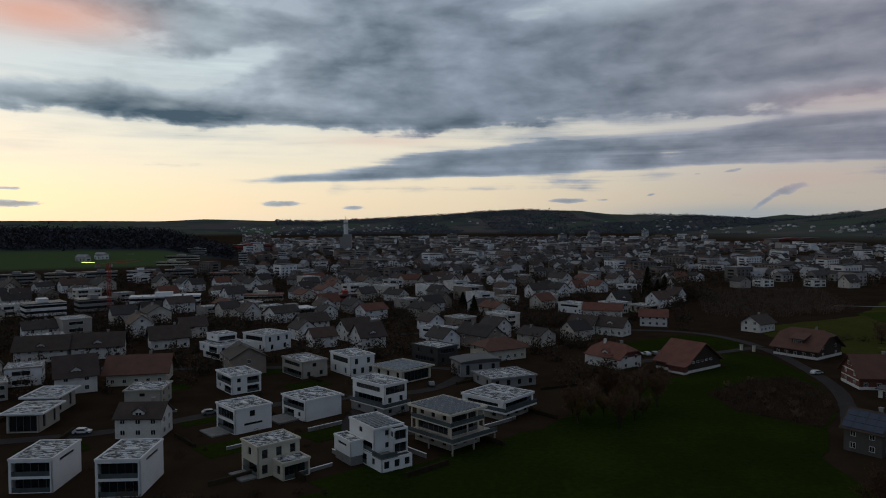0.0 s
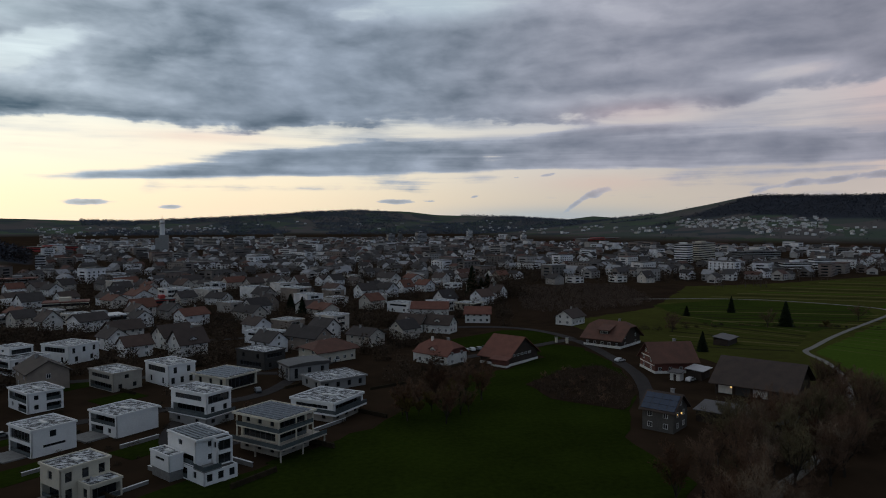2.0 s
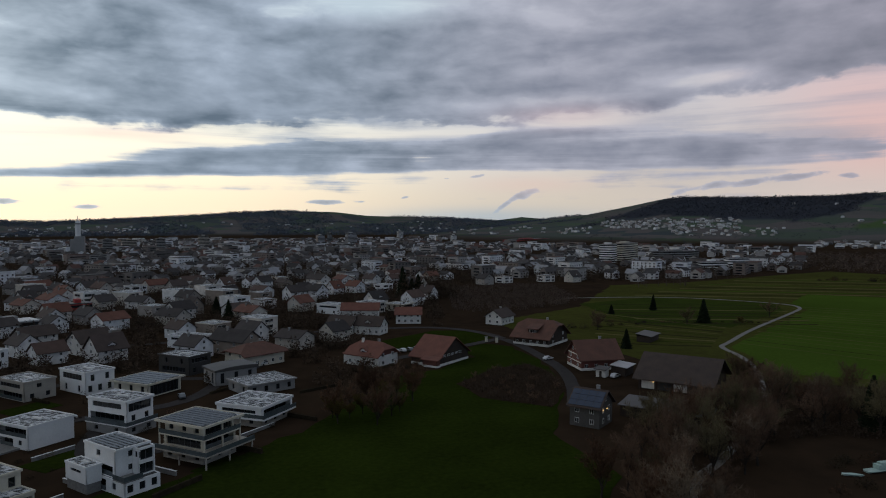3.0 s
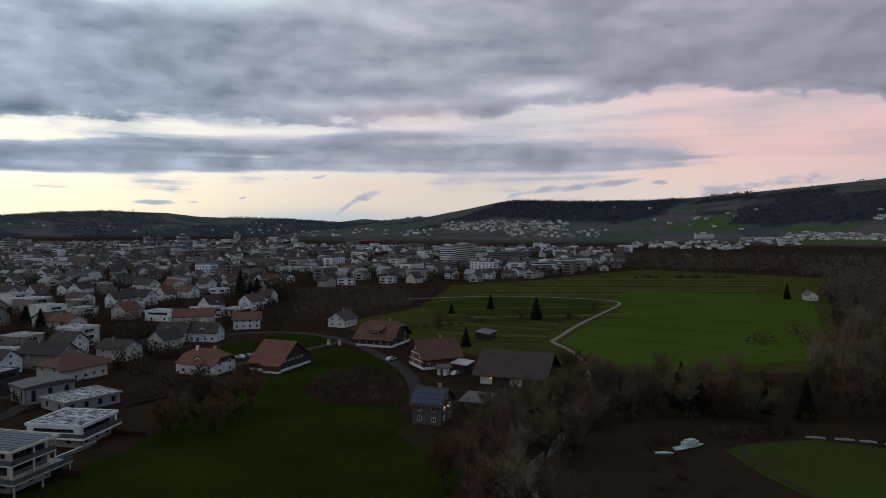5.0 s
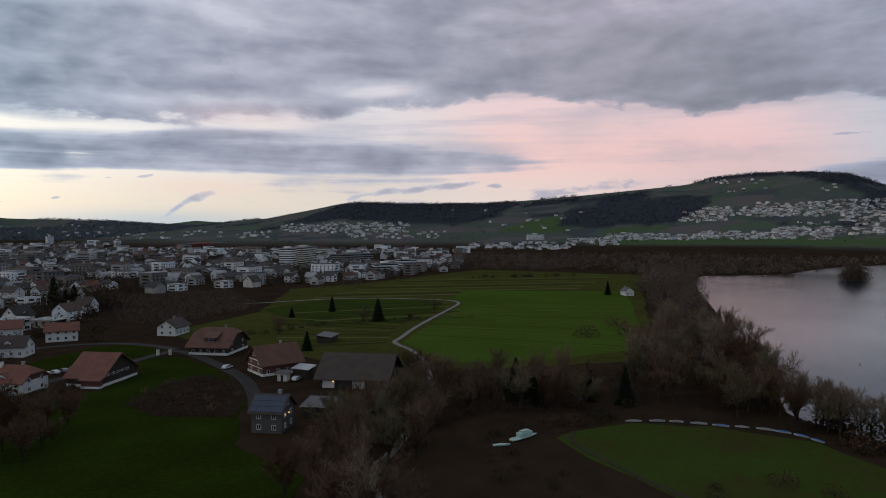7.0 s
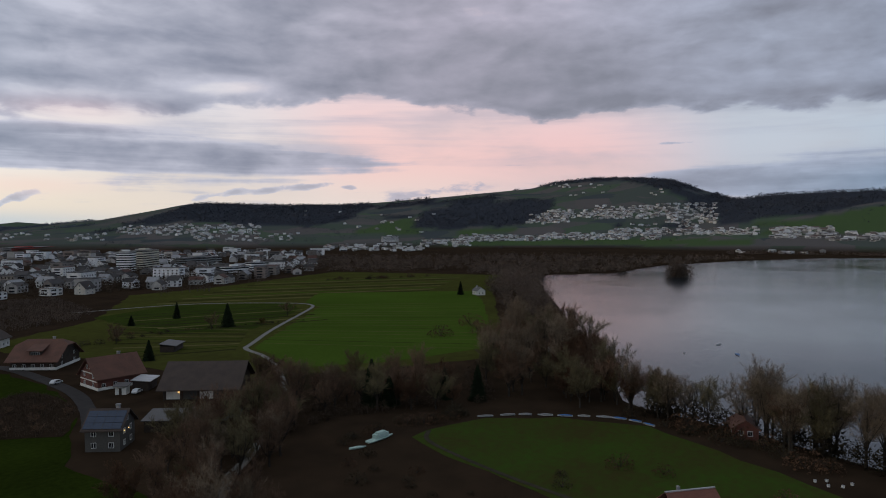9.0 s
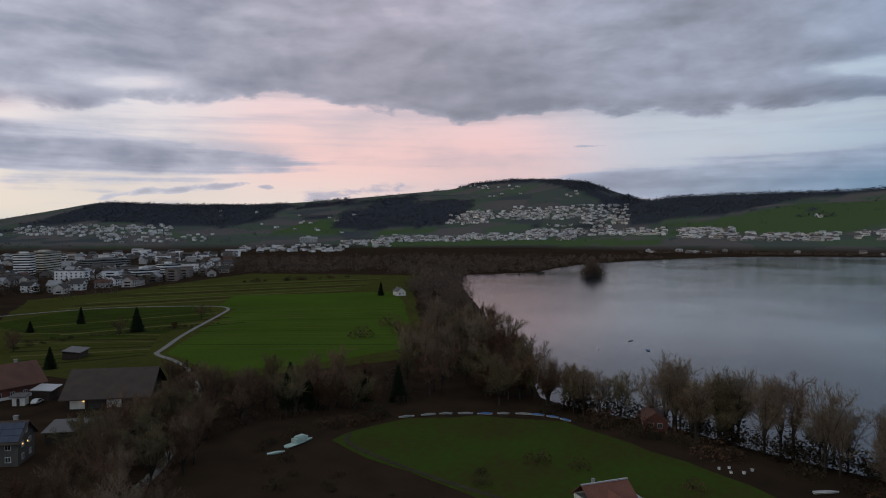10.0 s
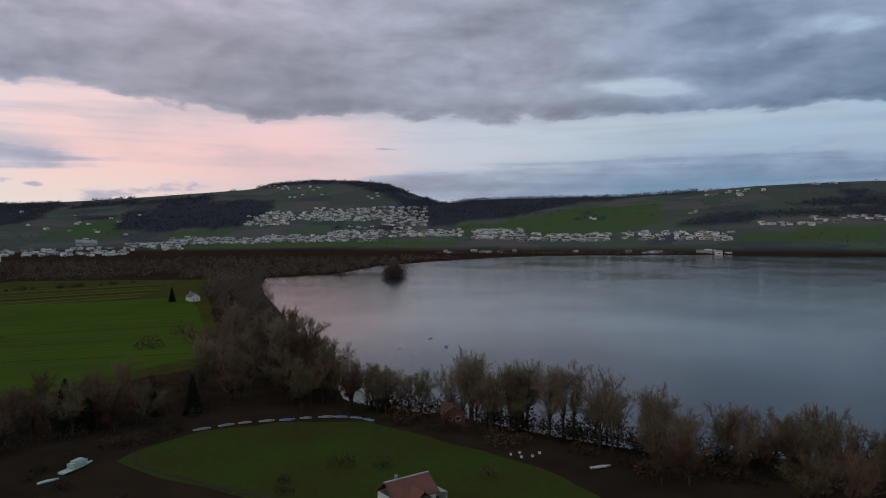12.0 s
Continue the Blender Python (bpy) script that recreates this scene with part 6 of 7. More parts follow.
# copses, hedgerows and single trees on the open slopes and among the villages
for _ in range(5200):
    b, r = crng.uniform(31, 120), crng.uniform(1700, 3600)
    x, y = r * math.sin(radians(b)), r * math.cos(radians(b))
    z = height_at(x, y)
    if z < 2 or noise.noise(Vector((x * 0.006, y * 0.006, 9.0))) < 0.12:
        continue
    clump(sh, x, y, z - 1, 6 * crng.uniform(0.6, 1.3), 9 * crng.uniform(0.6, 1.3), 10, crng, 0.0, 0.28)
tagged(part("horizon_woods", back, HAZY_RIDGE_WOOD), "woods on the far ridge painted blue-grey with haze", "woodland", kind="stuff")
tagged(part("hill_woods", sh, HAZY_WOOD), "dark leafless woods on the hill crests, tinted blue for haze", "woodland", kind="stuff")

def thicket(name, line, width, count, h, mat, label):
    """A wild hedge along a line, too dense to pick apart."""
    sh = Shape()
    pts = [Vector(q) for q in line]
    lens = [(b - a).length for a, b in zip(pts, pts[1:])]
    for _ in range(count):
        k = crng.choices(range(len(lens)), lens)[0]
        d = pts[k + 1] - pts[k]
        p = pts[k] + d * crng.random() + Vector((-d.y, d.x)).normalized() * crng.uniform(-width / 2, width / 2)
        q = h * crng.uniform(0.5, 1.1)
        clump(sh, p.x, p.y, -0.1, 0.55 * q, q, 90, crng, 0.0, 0.16)
    return tagged(part(name, sh, mat), label, "hedge", kind="stuff")


thicket("shore_hedge", [(195, 54), (189, 28), (177, 0), (167, -18), (161, -40), (160, -70), (155, -115)], 7, 260, 6.0, HEDGE, "brown wild hedge under the shore trees")
thicket("wood_edge_hedge", [(180, 99), (214, 123), (256, 134), (318, 160)], 6, 110, 3.8, SHRUB_FAR, "brown undergrowth along the edge of the lakeside wood")
thicket("stream_hedge", [(70, 92), (92, 116), (120, 134), (150, 132), (172, 110)], 12, 150, 3.4, SHRUB_FAR, "brown undergrowth along the stream")

sh = Shape()
plot = [(81, 209), (100, 226), (114, 228), (116, 212), (109, 192), (95, 174), (81, 189)]
for _ in range(620):
    x, y = crng.uniform(79, 118), crng.uniform(172, 230)
    if inside(x, y, plot):
        clump(sh, x, y, 0.1, 1.2, 1.9 * crng.uniform(0.5, 1.2), 40, crng, 0.0, 0.16)
tagged(part("vine_rows", sh, SHRUB_FAR), "low tangle of bare brown berry bushes", "bushes", kind="stuff")


# ---------------------------------------------------------------- landmarks of the town
def slab_block(x, y, turn, w, d, storeys, mat, label, z=0.0, bands=True, name="apartment_building", base=None, roof_mat=SHEET):
    """A block with a ribbon of windows on every storey of all four sides."""
    t = thing(name, label, "building", pose(x, y, z, 0, 0, turn))
    h = storeys * 3.0
    a, b = w / 2, d / 2
    part("wall", Shape().box(-a, a, -b, b, -0.4, h), mat, t)
    for st in range(storeys):
        part("window_band", Shape().box(-a - 0.05, a + 0.05, -b - 0.05, b + 0.05, st * 3.0 + 1.0, st * 3.0 + 2.4), GLASS, t)
    part("roof", Shape().box(-a - 0.3, a + 0.3, -b - 0.3, b + 0.3, h, h + 0.5), roof_mat, t)
    part("roof_room", Shape().box(-a * 0.3, a * 0.2, -b * 0.5, b * 0.5, h + 0.5, h + 2.6), mat, t)
    return t


slab_block(-179, 447, 18, 42, 14, 2, WHITE, "long white flat-roofed hall with ribbon windows", roof_mat=WHITE, name="hall")
slab_block(-222, 384, 40, 20, 16, 3, WHITE, "white three-storey office block", name="office_building")
slab_block(-204, 404, 40, 18, 14, 3, GREY, "grey three-storey office block", name="office_building")
slab_block(-64, 452, 20, 13, 11, 2, RED_PAINT, "bright red cubic house", name="house")
slab_block(-117, 452, 10, 24, 13, 2, CREAM, "cream block with a red-brown roof", name="hall", roof_mat=TILE_RED)
slab_block(-82, 378, 30, 20, 12, 2, GREY, "dark-roofed block with a white fascia", name="office_building", roof_mat=WHITE)
slab_block(-345, 972, 10, 24, 14, 6, GREY, "pale high-rise apartment slab", z=0)
slab_block(-261, 905, 10, 10, 10, 5, STEEL, "blue-grey tower block beside trees")
slab_block(-400, 888, 5, 46, 12, 4, GREY, "grey row of flats below the hill")
slab_block(-330, 878, 5, 40, 12, 4, BEIGE, "beige row of flats below the hill")
slab_block(-312, 800, 5, 32, 14, 3, CREAM, "yellowish four-square block of flats")
slab_block(-206, 655, 15, 28, 16, 2, GREY, "hall with a broad red roof", roof_mat=TILE_RED, name="hall")
for k in range(5):
    slab_block(-372 + k * 30, 606 + k * 14, 24, 25, 11, 3, (GREY, BEIGE, GREY, WHITE, GREY)[k], "three-storey row of flats with pale bands")
slab_block(-403, 1460, 35, 90, 24, 3, RED_PAINT, "long red industrial hall", name="hall")
slab_block(880, 1755, 30, 190, 30, 3, RED_PAINT, "very long dark red industrial hall", name="hall")
slab_block(519, 795, 35, 17, 18, 8, WHITE, "white hospital stair tower", name="hospital")
slab_block(574, 838, 35, 58, 18, 8, CREAM, "cream hospital slab with ribbon windows", name="hospital")
slab_block(650, 822, 5, 70, 16, 4, GREY, "long low clinic wing with glass bands", name="hospital")
slab_block(543, 626, -10, 30, 13, 3, WHITE, "white block of flats at the town edge")
slab_block(590, 640, -10, 24, 13, 4, WHITE, "white stepped block of flats at the town edge")
slab_block(1570, 1170, -40, 46, 18, 5, WHITE, "white slab-shaped hotel in the village", z=height_at(1570, 1170), name="hotel")
for x, y, w, n, m2 in ((292, 1700, 18, 8, STEEL), (314, 1695, 10, 10, GREY), (357, 1650, 24, 10, STEEL), (640, 2200, 18, 9, WHITE), (655, 1740, 14, 7, WHITE), (620, 1760, 12, 6, BEIGE), (-120, 1500, 26, 7, BEIGE), (-60, 1450, 16, 8, GREY), (20, 1560, 20, 9, BEIGE), (-150, 1420, 16, 8, GREY)):
    slab_block(x, y, 12, w, w * 0.7, n, m2, "tower block rising over the town centre", name="tower_block")

t = thing("silo_tower", "slender pale concrete tower above the town", "tower", pose(-183, 1310, 0))
part("shaft", Shape().tube((0, 0, -1), (0, 0, 58), 4.6, 4.2, 16), WHITE, t)
part("mast", Shape().tube((0, 0, 58), (0, 0, 66), 0.8, 0.4, 8), STEEL, t)
part("base", Shape().box(-11, 10, -8, 8, -1, 27).box(-5, 10, -7, 7, 27, 32), GREY, t)
part("platform", Shape().tube((0, 0, 52), (0, 0, 54), 5.4, 5.4, 16), GREY, t)


def crane(x, y, h, reach, turn):
    c = thing("tower_crane", "red lattice tower crane on a building site", "crane", pose(x, y, 0, 0, 0, turn))
    m = Shape()
    for a in (-0.7, 0.7):
        for b in (-0.7, 0.7):
            m.box(a - 0.12, a + 0.12, b - 0.12, b + 0.12, -0.3, h)
    for k in range(int(h / 1.6)):
        z = k * 1.6
        s = -1 if k % 2 else 1
        for b in (-0.7, 0.7):
            m.tube((-0.7 * s, b, z), (0.7 * s, b, z + 1.6), 0.07, 0.07, 4)
            m.tube((b, -0.7 * s, z), (b, 0.7 * s, z + 1.6), 0.07, 0.07, 4)
    part("mast", m, RED_PAINT, c)
    j = Shape().box(-9, reach, -0.5, -0.35, h, h + 0.2).box(-9, reach, 0.35, 0.5, h, h + 0.2).box(-2, reach, -0.08, 0.08, h + 1.2, h + 1.35)
    for k in range(int(reach / 1.5)):
        j.tube((k * 1.5, -0.4, h + 0.1), (k * 1.5 + 0.75, 0, h + 1.25), 0.05, 0.05, 4).tube((k * 1.5 + 0.75, 0, h + 1.25), (k * 1.5 + 1.5, 0.4, h + 0.1), 0.05, 0.05, 4)
    part("jib", j, RED_PAINT, c)
    part("counterweight", Shape().box(-9, -6.5, -0.8, 0.8, h - 1.6, h - 0.05), CONCRETE, c)
    part("cabin", Shape().box(0.8, 2.2, -0.7, 0.7, h - 2.0, h - 0.1), STEEL, c)
    part("foot", Shape().box(-2, 2, -2, 2, -0.3, 0.5), CONCRETE, c)


crane(-190, 394, 30, 26, 70)
t = thing("floodlight_row", "bright yellow-green floodlights of a sports ground", "lamp", pose(-410, 790, 0))
for k in range(4):
    part("pole", Shape().tube((k * 4, 0, -0.5), (k * 4, 0, 9), 0.15, 0.1, 6), STEEL, t)
    part("lamp_head", Shape().box(k * 4 - 1.6, k * 4 + 1.6, -0.4, 0.0, 9, 9.7), LIT_YELLOW, t, "lit yellow-green lamp head")

# houses at the near edge of the town
put(gable_house("white house with dark roof and central dormer", "house", 11, 8, 5.0, 7.8, PLASTER, TILE_DARK, 0.5, 0, 2, dormer=True), -74.5, 171, 2)
put(gable_house("twin-gabled white house under a dark roof", "house", 18, 11, 5.0, 9.4, PLASTER, TILE_DARK, 0.9, 0, 2, dormer=True), -154, 266, 18)
put(gable_house("twin-gabled white house under a dark roof", "house", 18, 11, 5.0, 9.4, PLASTER, TILE_DARK, 0.9, 0, 2, dormer=True), -136, 273, 18)
put(gable_house("broad chalet-like house with a wide dark roof", "house", 18, 14, 4.4, 8.6, CREAM, TILE_BROWN, 1.4, 0, 2), -101, 230, 12)
put(gable_house("white house with a dark pitched roof", "house", 15, 11, 4.8, 9.0, PLASTER, TILE_DARK, 1.0, 0, 2), -117, 294, 30)
put(gable_house("cream house with a low brown hipped roof", "house", 17, 13, 4.6, 7.6, CREAM, TILE_BROWN, 1.2, 5.5, 2), 21, 267, 30)
put(gable_house("white alpine house with balconies and a dark roof", "house", 13, 11, 5.4, 9.4, PLASTER, TILE_DARK, 1.0, 0, 2), -40, 312, 36)
put(gable_house("white town house with a dark roof", "house", 14, 10, 5.4, 8.6, PLASTER, TILE_DARK, 0.9, 0, 2), -64, 336, 36)
for x, y in ((67, 328), (79, 321)):
    put(gable_house("white house with a steep front gable and dark roof", "house", 13, 9, 4.4, 8.0, PLASTER, TILE_DARK, 0.7, 0, 2, dormer=True), x, y, -40)
put(gable_house("long white house with a red tile roof", "house", 20, 10, 4.8, 8.0, PLASTER, TILE_RED, 0.8, 0, 2), 87, 378, -18)
put(gable_house("white house with a red-brown tile roof", "house", 13, 9, 5.0, 8.0, PLASTER, TILE_RED, 0.8, 0, 2), 106, 349, -18)
simple_villa(78, 392, 40, 11, 17, 5.2, WHITE, "white flat-roofed villa with a pale roof", ("three", "strip"), ("two", "strip"), over=0.4)
simple_villa(116, 393, 40, 11, 12, 4.0, CREAM, "villa under a bright flat roof with deep eaves", ("big",), ("three",), over=1.0)
v = villa(6, 232, 20, "white house with a curved barrel-shaped roof")
block(v, 0, 14, 0, 10, 0, 4.6, GREY, ("three",), ("two",))
rim = [(-0.5 + 1.5 * k, 4.6 + 1.3 * math.sin(math.pi * (0.15 + 0.06 * k))) for k in range(11)]
outline = rim + [(14.5, 4.58), (-0.5, 4.58)]
n = len(outline)
s = Shape().add([(a, -0.5, b) for a, b in outline] + [(a, 10.5, b) for a, b in outline], [tuple(range(n)), tuple(range(n, 2 * n))[::-1]] + [(k, (k + 1) % n, n + (k + 1) % n, n + k) for k in range(n)])
tagged(part("roof", s, SHEET, v), "curved grey sheet roof")


# ---------------------------------------------------------------- fields: strips, furrows, reeds
frng = random.Random(3)


def strip(x0, y0, x1, y1, width, mat, name, label, z):
    return ribbon(name, [(x0, y0), ((x0 + x1) / 2 + frng.uniform(-2, 2), (y0 + y1) / 2 + frng.uniform(-2, 2)), (x1, y1)], width, mat, label, "field strip", z)


# tractor lines run from the bent path to the lakeside wood
for k in range(17):
    u = k / 16
    strip(222 + u * 128, 238 + u * 92, 262 + u * 160, 146 + u * 92, frng.uniform(0.4, 1.0), FURROW if k % 4 == 1 else DRY_STRIP, "tractor_line", "thin tractor line through the green crop", 0.13)
for k in range(13):
    u = k / 12
    strip(300 + u * 190, 425 + u * 90, 470 + u * 190, 315 + u * 75, frng.uniform(2, 6), (DRY_STRIP, FURROW, DRY_STRIP, FIELD)[k % 4], "mown_strip", "mown strip of yellowish winter grass", 0.08 + 0.004 * (k % 3))
for k in range(7):
    u = k / 6
    strip(222 + u * 22, 306 + u * 78, 300 + u * 42, 268 + u * 70, frng.uniform(1.5, 3.6), (FURROW, DRY_STRIP, FURROW)[k % 3], "mown_strip", "mown strip beside the hay meadow", 0.12 + 0.004 * (k % 3))


# ---------------------------------------------------------------- cars
def car(x, y, turn, paint, label):
    c = thing("car", label, "car", pose(x, y, 0.14, 0, 0, turn), "parked cars")
    prof = [(-2.1, 0.35), (2.1, 0.35), (2.15, 0.75), (1.3, 0.92), (0.7, 1.4), (-1.2, 1.45), (-1.95, 1.0), (-2.15, 0.8)]
    n = len(prof)
    s = Shape().add([(a, -0.85, b) for a, b in prof] + [(a, 0.85, b) for a, b in prof], [tuple(range(n)), tuple(range(n, 2 * n))[::-1]] + [(k, n + k, n + (k + 1) % n, (k + 1) % n) for k in range(n)])
    part("body", s, paint, c)
    for sy in (-1, 1):
        part("side_window", Shape().add([(-1.1, sy * 0.87, 0.95), (1.05, sy * 0.87, 0.95), (0.6, sy * 0.87, 1.33), (-1.05, sy * 0.87, 1.36), (-1.1, sy * 0.84, 0.95), (1.05, sy * 0.84, 0.95), (0.6, sy * 0.84, 1.33), (-1.05, sy * 0.84, 1.36)], [(0, 1, 2, 3), (4, 5, 6, 7), (0, 1, 5, 4), (2, 3, 7, 6)]), GLASS, c)
    part("windscreen", Shape().add([(1.27, -0.72, 0.97), (1.27, 0.72, 0.97), (0.76, 0.68, 1.38), (0.76, -0.68, 1.38)], [(0, 1, 2, 3)]).add([(1.24, -0.72, 0.95), (1.24, 0.72, 0.95), (0.73, 0.68, 1.36), (0.73, -0.68, 1.36)], [(3, 2, 1, 0)]), GLASS, c)
    for a in (-1.3, 1.3):
        for b in (-0.8, 0.8):
            part("wheel", Shape().tube((a, b - 0.1, 0.32), (a, b + 0.1, 0.32), 0.32, 0.32, 12), TYRE, c)


for k, (x, y) in enumerate([(76, 268.5), (79.2, 269.2), (82.4, 270), (85.5, 271)]):
    car(x, y, 100, (CAR_WHITE, CAR_WHITE, CAR_GREY, CAR_GREY)[k], ("small white car parked on the barn yard", "small white car parked on the barn yard", "grey car parked on the barn yard", "grey car parked on the barn yard")[k])
car(126.5, 234, 20, CAR_WHITE, "white car parked by the red farmhouse")
car(133, 199, 30, CAR_WHITE, "white car under the big barn roof")
car(-66.5, 141, 80, CAR_WHITE, "white van-like car between the villas")
car(14, 243, 10, CAR_GREY, "grey car on the estate road")
car(24, 262, 40, CAR_WHITE, "white car beside the brown-roofed house")
for x, y in ((120.3, 279), (124.2, 276.5)):
    t = thing("gate_pillar", "square pale gate pillar beside the lane", "pillar", pose(x, y, 0), "gate pillars")
    part("shaft", Shape().box(-0.45, 0.45, -0.45, 0.45, -0.3, 2.3), CREAM, t)
    part("cap", Shape().box(-0.6, 0.6, -0.6, 0.6, 2.3, 2.5), CONCRETE, t)


# ---------------------------------------------------------------- lakeside things
def hull(length, width, h, taper=0.5):
    """An open-ended boat body, pointed at the bow."""
    s = Shape()
    n = 8
    rings = []
    for k in range(n + 1):
        u = k / n
        w = width / 2 * (1 - max(0, (u - taper) / (1 - taper)) ** 2) * (0.85 + 0.15 * min(1, u * 4))
        lift = 0.25 * h * max(0, u - 0.6)
        rings.append([(u * length - length / 2, -w, h + lift), (u * length - length / 2, -w * 0.7, lift), (u * length - length / 2, w * 0.7, lift), (u * length - length / 2, w, h + lift)])
    vs = [p for r in rings for p in r]
    fs = [(4 * k + j, 4 * k + 4 + j, 4 * k + 5 + j, 4 * k + 1 + j) for k in range(n) for j in range(3)] + [(4 * k + 3, 4 * k + 7, 4 * k + 4, 4 * k) for k in range(n)] + [(0, 1, 2, 3)]
    return s.add(vs, fs)


def boat(x, y, turn, length, hull_mat, cover_mat, label, z=0.1):
    b = thing("boat", label, "boat", pose(x, y, z, 0, 0, turn), "boats laid up on the shore")
    part("hull", hull(length, length * 0.22, 0.34), hull_mat, b)
    rows = []
    for k in range(7):
        u = k / 6
        a, w = -length * 0.46 + u * length * 0.88, length * 0.125 * (1 - max(0, u - 0.5) ** 2 * 3.2)
        rows += [(a, -w, 0.35), (a, -w * 0.5, 0.36 + 0.17 * math.sin(math.pi * u)), (a, 0, 0.38 + 0.22 * math.sin(math.pi * u)), (a, w * 0.5, 0.36 + 0.17 * math.sin(math.pi * u)), (a, w, 0.35)]
    s = Shape().add(rows, [(5 * k + j, 5 * k + 5 + j, 5 * k + 6 + j, 5 * k + 1 + j) for k in range(6) for j in range(4)])
    part("cover", s, cover_mat, b)
    return b


SHORE = [(167, 92), (171.5, 87.5), (174.5, 83.5), (177, 78.5), (179, 73.5), (181.5, 69), (183.5, 64), (184.2, 60), (184, 55.5), (182.5, 51.5)]
for k, (x, y) in enumerate(SHORE):
    boat(x, y, (132, 130, 122, 116, 112, 112, 108, 98, 84, 70)[k], (4.4, 4.2, 3.6, 4.2, 4.2, 3.4, 4, 4, 3.6, 3.6)[k], BOAT_WHITE, BLUE_COVER if k in (4, 7, 8, 9) else CONCRETE,
         "rowing boat under a blue tarpaulin on the grass" if k in (4, 7, 8, 9) else "slim white rowing boat laid up on the grass")
b = boat(135.5, 104.2, -6, 9.0, MINT_COVER, MINT_COVER, "large boat wrapped in a mint-green tarpaulin")
part("covered_cabin", Shape().box(-2.0, 2.2, -0.8, 0.8, 0.6, 1.5).box(-1.2, 1.4, -0.6, 0.6, 1.5, 1.9), MINT_COVER, b)
b = boat(126.8, 104.2, -33, 4.2, MINT_COVER, MINT_COVER, "small boat under a mint-green tarpaulin")
boat(153.8, -9, -60, 5.2, BOAT_WHITE, BOAT_WHITE, "white canoe lying on the bank")
boat(307, 50, 200, 6, CAR_GREY, BLUE_COVER, "small moored boat on the open water", WATER_LEVEL - 0.1)
boat(330, 62, 160, 4, BOAT_WHITE, BOAT_WHITE, "small white moored boat on the water", WATER_LEVEL - 0.1)
for x, y in ((226, 62), (262, 40), (300, 70)):
    t = thing("mooring_buoy", "round white mooring buoy on the water", "buoy", pose(x, y, WATER_LEVEL), "mooring buoys")
    part("float", Shape().tube((0, 0, -0.2), (0, 0, 0.35), 0.35, 0.22, 10), BOAT_WHITE, t)
    part("ring", Shape().tube((0, 0, 0.35), (0, 0, 0.5), 0.08, 0.08, 6), STEEL, t)
for k, (x, y) in enumerate([(159, 11), (157.5, 8.5), (158.5, 6), (161, 4.5), (160.5, 9)]):
    t = thing("beehive", "pale box-shaped beehive at the hedge", "beehive", pose(x, y, 0.05, 0, 0, 20 + 9 * k) @ Matrix.Scale(0.5, 4), "beehives")
    part("body", Shape().box(-0.45, 0.45, -0.45, 0.45, 0.2, 1.1), PLASTER, t)
    part("lid", Shape().box(-0.55, 0.55, -0.55, 0.55, 1.1, 1.22), STEEL, t)
    for a in (-0.38, 0.3):
        part("foot", Shape().box(a, a + 0.08, -0.4, 0.4, -0.1, 0.2), TIMBER, t)

# boathouse, lake house, bathing house
bh = put(gable_house("rust-red timber boathouse at the water's edge", "boathouse", 9, 6, 2.6, 4.6, RED_TIMBER, TILE_BROWN, 0.5, 0, 1, name="boathouse", chimney=False), 187, 29, 15)
put(gable_house("small white field house with a grey roof by the lake wood", "house", 10, 7, 3.4, 6.0, PLASTER, SHEET, 0.5, 0, 1), 476, 268, 50)
put(gable_house("weathered timber hut among the lakeside trees", "hut", 8, 5, 2.6, 4.0, TIMBER, SHEET, 0.5, 0, 1, name="hut", chimney=False), 262, 112, 30)
lh = thing("lake_house", "house with crossing red-tiled and pale sheet roofs", "house", pose(127, 28.4, -0.1, 0, 0, -44) @ Matrix.Scale(0.64, 4))
part("wall", Shape().box(-7, 7, -5, -4.7, -0.3, 4.6).box(-7, 7, 4.7, 5, -0.3, 4.6).box(-7, -6.7, -4.7, 4.7, -0.3, 4.6).box(6.7, 7, -4.7, 4.7, -0.3, 4.6), PLASTER, lh)
for sy in (-1, 1):
    part("roof", Shape().add([(-7.8, sy * 5.9, 4.1), (7.8, sy * 5.9, 4.1), (7.8, 0, 8.4), (-7.8, 0, 8.4), (-7.8, sy * 5.9, 4.35), (7.8, sy * 5.9, 4.35), (7.8, 0, 8.65), (-7.8, 0, 8.65)],
         [(3, 2, 1, 0), (4, 5, 6, 7), (0, 1, 5, 4), (1, 2, 6, 5), (2, 3, 7, 6), (3, 0, 4, 7)]), TILE_RED, lh)
part("ridge_cap", Shape().box(-7.8, 7.8, -0.3, 0.3, 8.5, 8.78), STEEL, lh)
part("cross_wing", Shape().box(-3, 3, -8.5, -4.9, -0.3, 4.0), PLASTER, lh)
part("cross_roof", Shape().add([(-3.6, -9.2, 3.7), (0, -9.2, 6.9), (3.6, -9.2, 3.7), (-3.6, -1.5, 3.7), (0, -1.5, 6.9), (3.6, -1.5, 3.7), (-3.6, -9.2, 3.95), (0, -9.2, 7.15), (3.6, -9.2, 3.95), (-3.6, -1.5, 3.95), (0, -1.5, 7.15), (3.6, -1.5, 3.95)],
     [(0, 1, 4, 3), (1, 2, 5, 4), (6, 9, 10, 7), (7, 10, 11, 8), (0, 6, 7, 1), (1, 7, 8, 2), (0, 3, 9, 6), (2, 8, 11, 5), (3, 4, 10, 9), (4, 5, 11, 10)]), TILE_RED, lh)
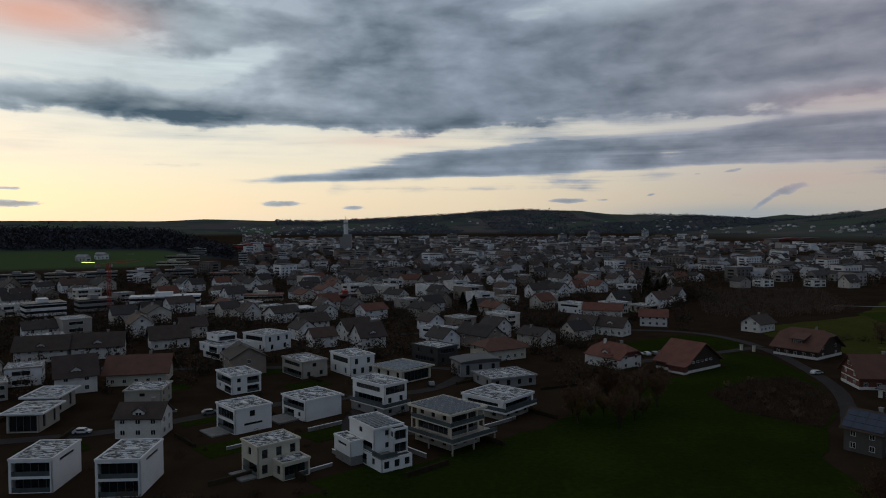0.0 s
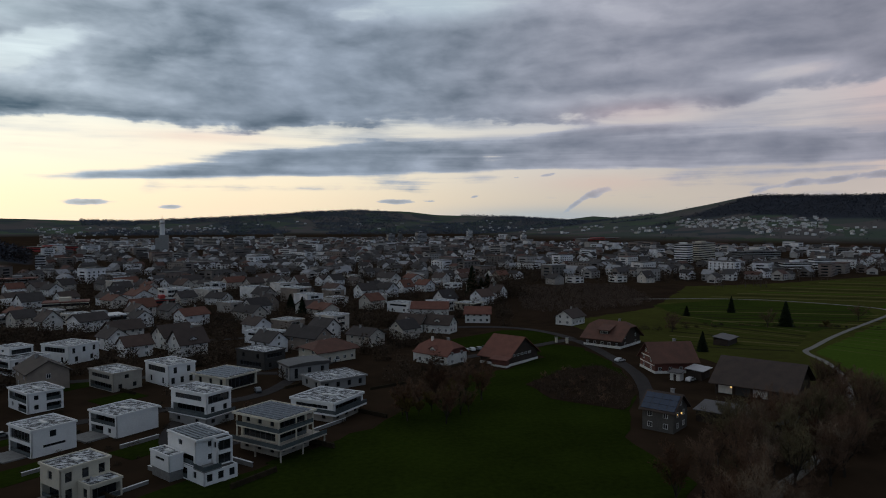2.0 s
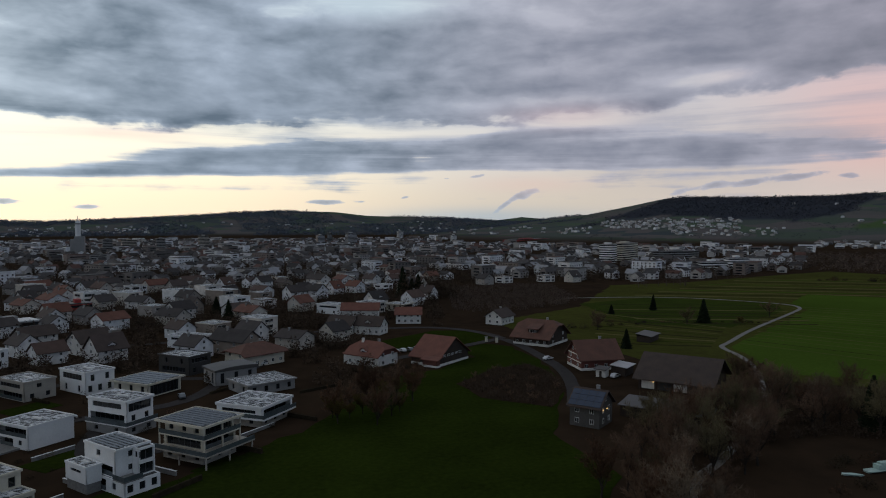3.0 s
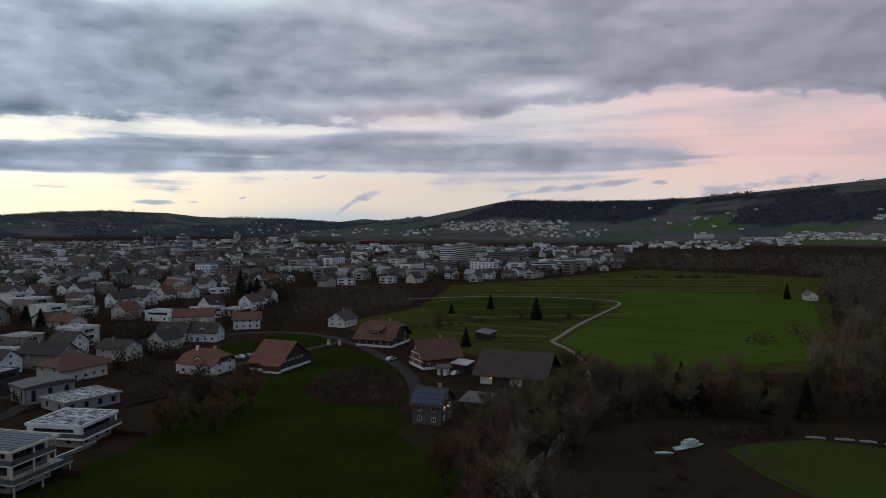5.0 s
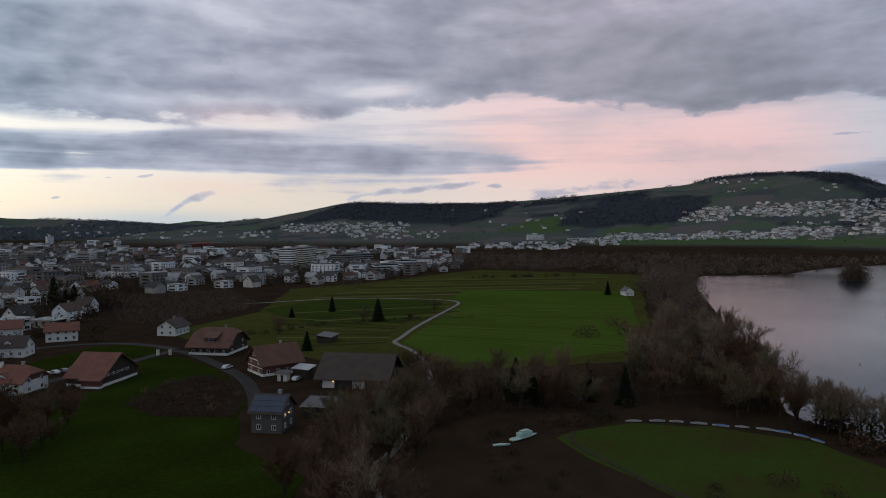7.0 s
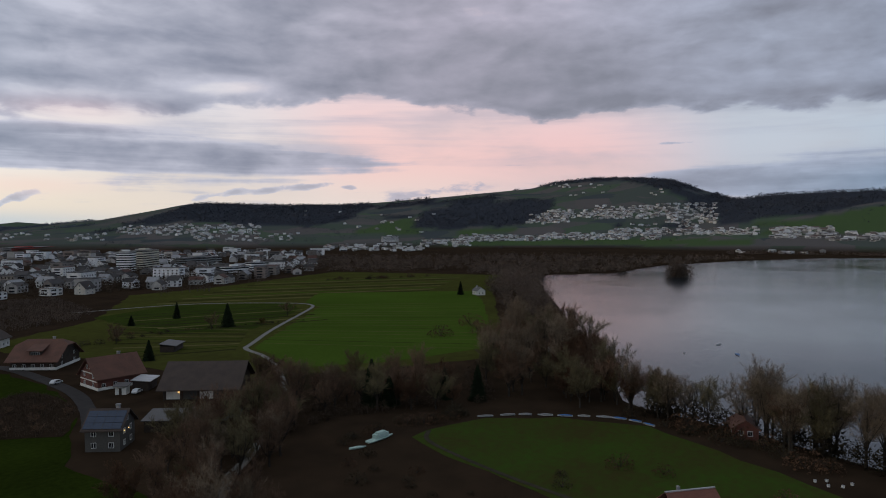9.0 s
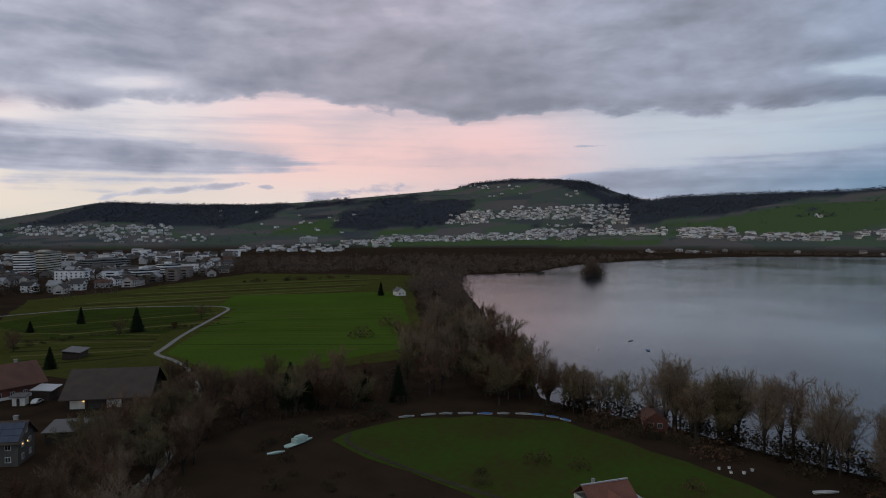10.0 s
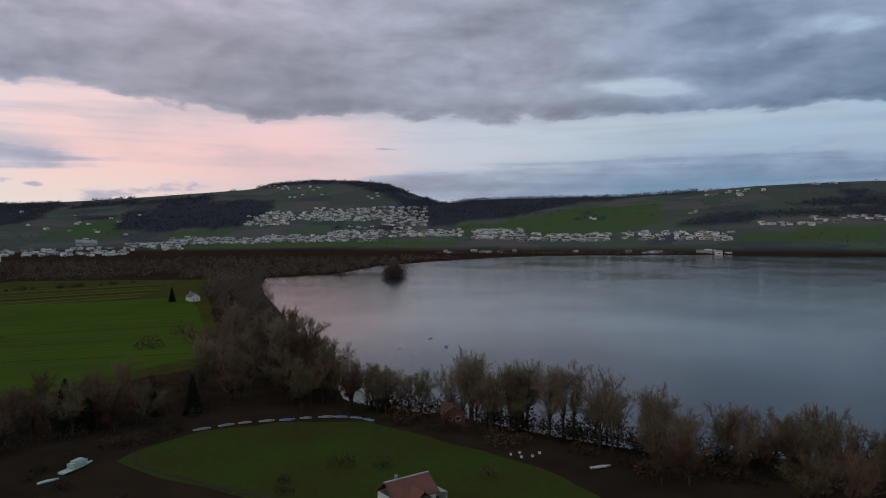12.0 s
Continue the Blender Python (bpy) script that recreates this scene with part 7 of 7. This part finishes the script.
part("winter_garden_roof", Shape().add([(7.1, -5, 4.0), (11.5, -5, 3.0), (11.5, 5, 3.0), (7.1, 5, 4.0), (7.1, -5, 4.2), (11.5, -5, 3.2), (11.5, 5, 3.2), (7.1, 5, 4.2)], [(3, 2, 1, 0), (4, 5, 6, 7), (0, 1, 5, 4), (1, 2, 6, 5), (2, 3, 7, 6), (3, 0, 4, 7)]), STEEL, lh)
part("winter_garden_wall", Shape().box(11.1, 11.3, -4.8, 4.8, -0.3, 3.0), PLASTER, lh)
part("chimney", Shape().box(-3.5, -2.7, 0.6, 1.4, 7.4, 9.6), GREY, lh)


# ---------------------------------------------------------------- gardens of the villas
def hedge(x, y, turn, length, h=1.3):
    t = thing("hedge", "clipped dark garden hedge between the plots", "hedge", pose(x, y, 0, 0, 0, turn), "garden hedges")
    s, r = Shape(), random.Random(int(x * 13 + y * 7))
    s.box(0.1, length - 0.1, -0.25, 0.25, -0.1, h * 0.8)
    for _ in range(int(length * 26)):
        a, b, c = r.uniform(0, length), r.uniform(-0.45, 0.45), r.uniform(0.05, h)
        k = r.uniform(0.12, 0.3)
        s.add([(a, b, c), (a + r.uniform(-k, k), b + r.uniform(-k, k), c + r.uniform(-k, k)), (a + r.uniform(-k, k), b + r.uniform(-k, k), c + r.uniform(-k, k))], [(0, 1, 2)])
    part("foliage", s, HEDGE, t)


def garden_wall(x, y, turn, length, h):
    t = thing("garden_wall", "low pale concrete retaining wall in a garden", "wall", pose(x, y, 0, 0, 0, turn), "garden walls")
    part("wall", Shape().box(0, length, -0.15, 0.15, -0.3, h), CONCRETE, t)
    part("coping", Shape().box(-0.05, length + 0.05, -0.2, 0.2, h, h + 0.08), WHITE, t)


for x, y, w, d in ((-52, 152, 16, 10), (-30, 163, 14, 9), (-66, 176, 12, 10), (-22, 132, 18, 8), (4, 148, 12, 8), (-92, 150, 14, 10), (-46, 214, 14, 10), (-90, 210, 14, 9), (-62, 236, 14, 8)):
    a = radians(42)
    c, s_ = math.cos(a), math.sin(a)
    patch("garden_lawn", [(x, y), (x + w * c, y + w * s_), (x + w * c - d * s_, y + w * s_ + d * c), (x - d * s_, y + d * c)], LAWN, "small dark green garden lawn beside a villa", "lawn", 0.07, 0.8)
grng = random.Random(41)
for x, y, turn, n in ((-47, 136, 42, 14), (-58, 160, 132, 12), (-24, 160, 42, 10), (-28, 138, 132, 10), (-8, 140, 42, 12), (14, 160, 132, 14), (30, 182, 132, 10), (-66, 200, 42, 14), (-46, 186, 132, 12), (-92, 160, 95, 14), (-66, 132, 92, 16), (-116, 170, 95, 16),
                      (-24, 222, 42, 10), (-40, 226, 132, 8), (4, 222, 42, 12), (-60, 222, 132, 10), (-90, 186, 5, 14), (30, 214, 24, 14), (-10, 246, 132, 10), (-30, 262, 42, 14), (-60, 262, 42, 12), (52, 240, -54, 14), (56, 236, 36, 16)):
    hedge(x, y, turn, n, grng.uniform(0.9, 1.7))
for x, y, turn, n, h in ((-50, 158, 42, 9, 0.8), (-30, 142, 42, 8, 0.7), (-20, 150, 132, 8, 0.9), (-4, 152, 132, 9, 1.0), (-60, 196, 42, 9, 0.8), (-34, 172, 42, 10, 0.9), (10, 174, 42, 12, 0.8), (-84, 190, 5, 10, 0.7)):
    garden_wall(x, y, turn, n, h)
for x, y, turn, paint in ((-32, 206, 20, CAR_WHITE), (-64, 188, 30, CAR_GREY), (-90, 171, 10, CAR_WHITE), (-4, 220, 100, CAR_GREY), (14, 252, 60, CAR_WHITE), (-50, 250, 5, CAR_GREY), (-120, 247, 0, CAR_WHITE)):
    car(x, y, turn, paint, "white car parked on the estate road" if paint is CAR_WHITE else "grey car parked on the estate road")

# strips across the rough pasture east of the farm
for k in range(10):
    u = k / 9
    strip(165 + u * 60, 262 + u * 96, 205 + u * 48, 236 + u * 44, frng.uniform(1.0, 3.2), (FURROW, HAY, DRY_STRIP)[k % 3], "pasture_strip", "mown strip across the rough pasture", 0.10 + 0.004 * (k % 3))
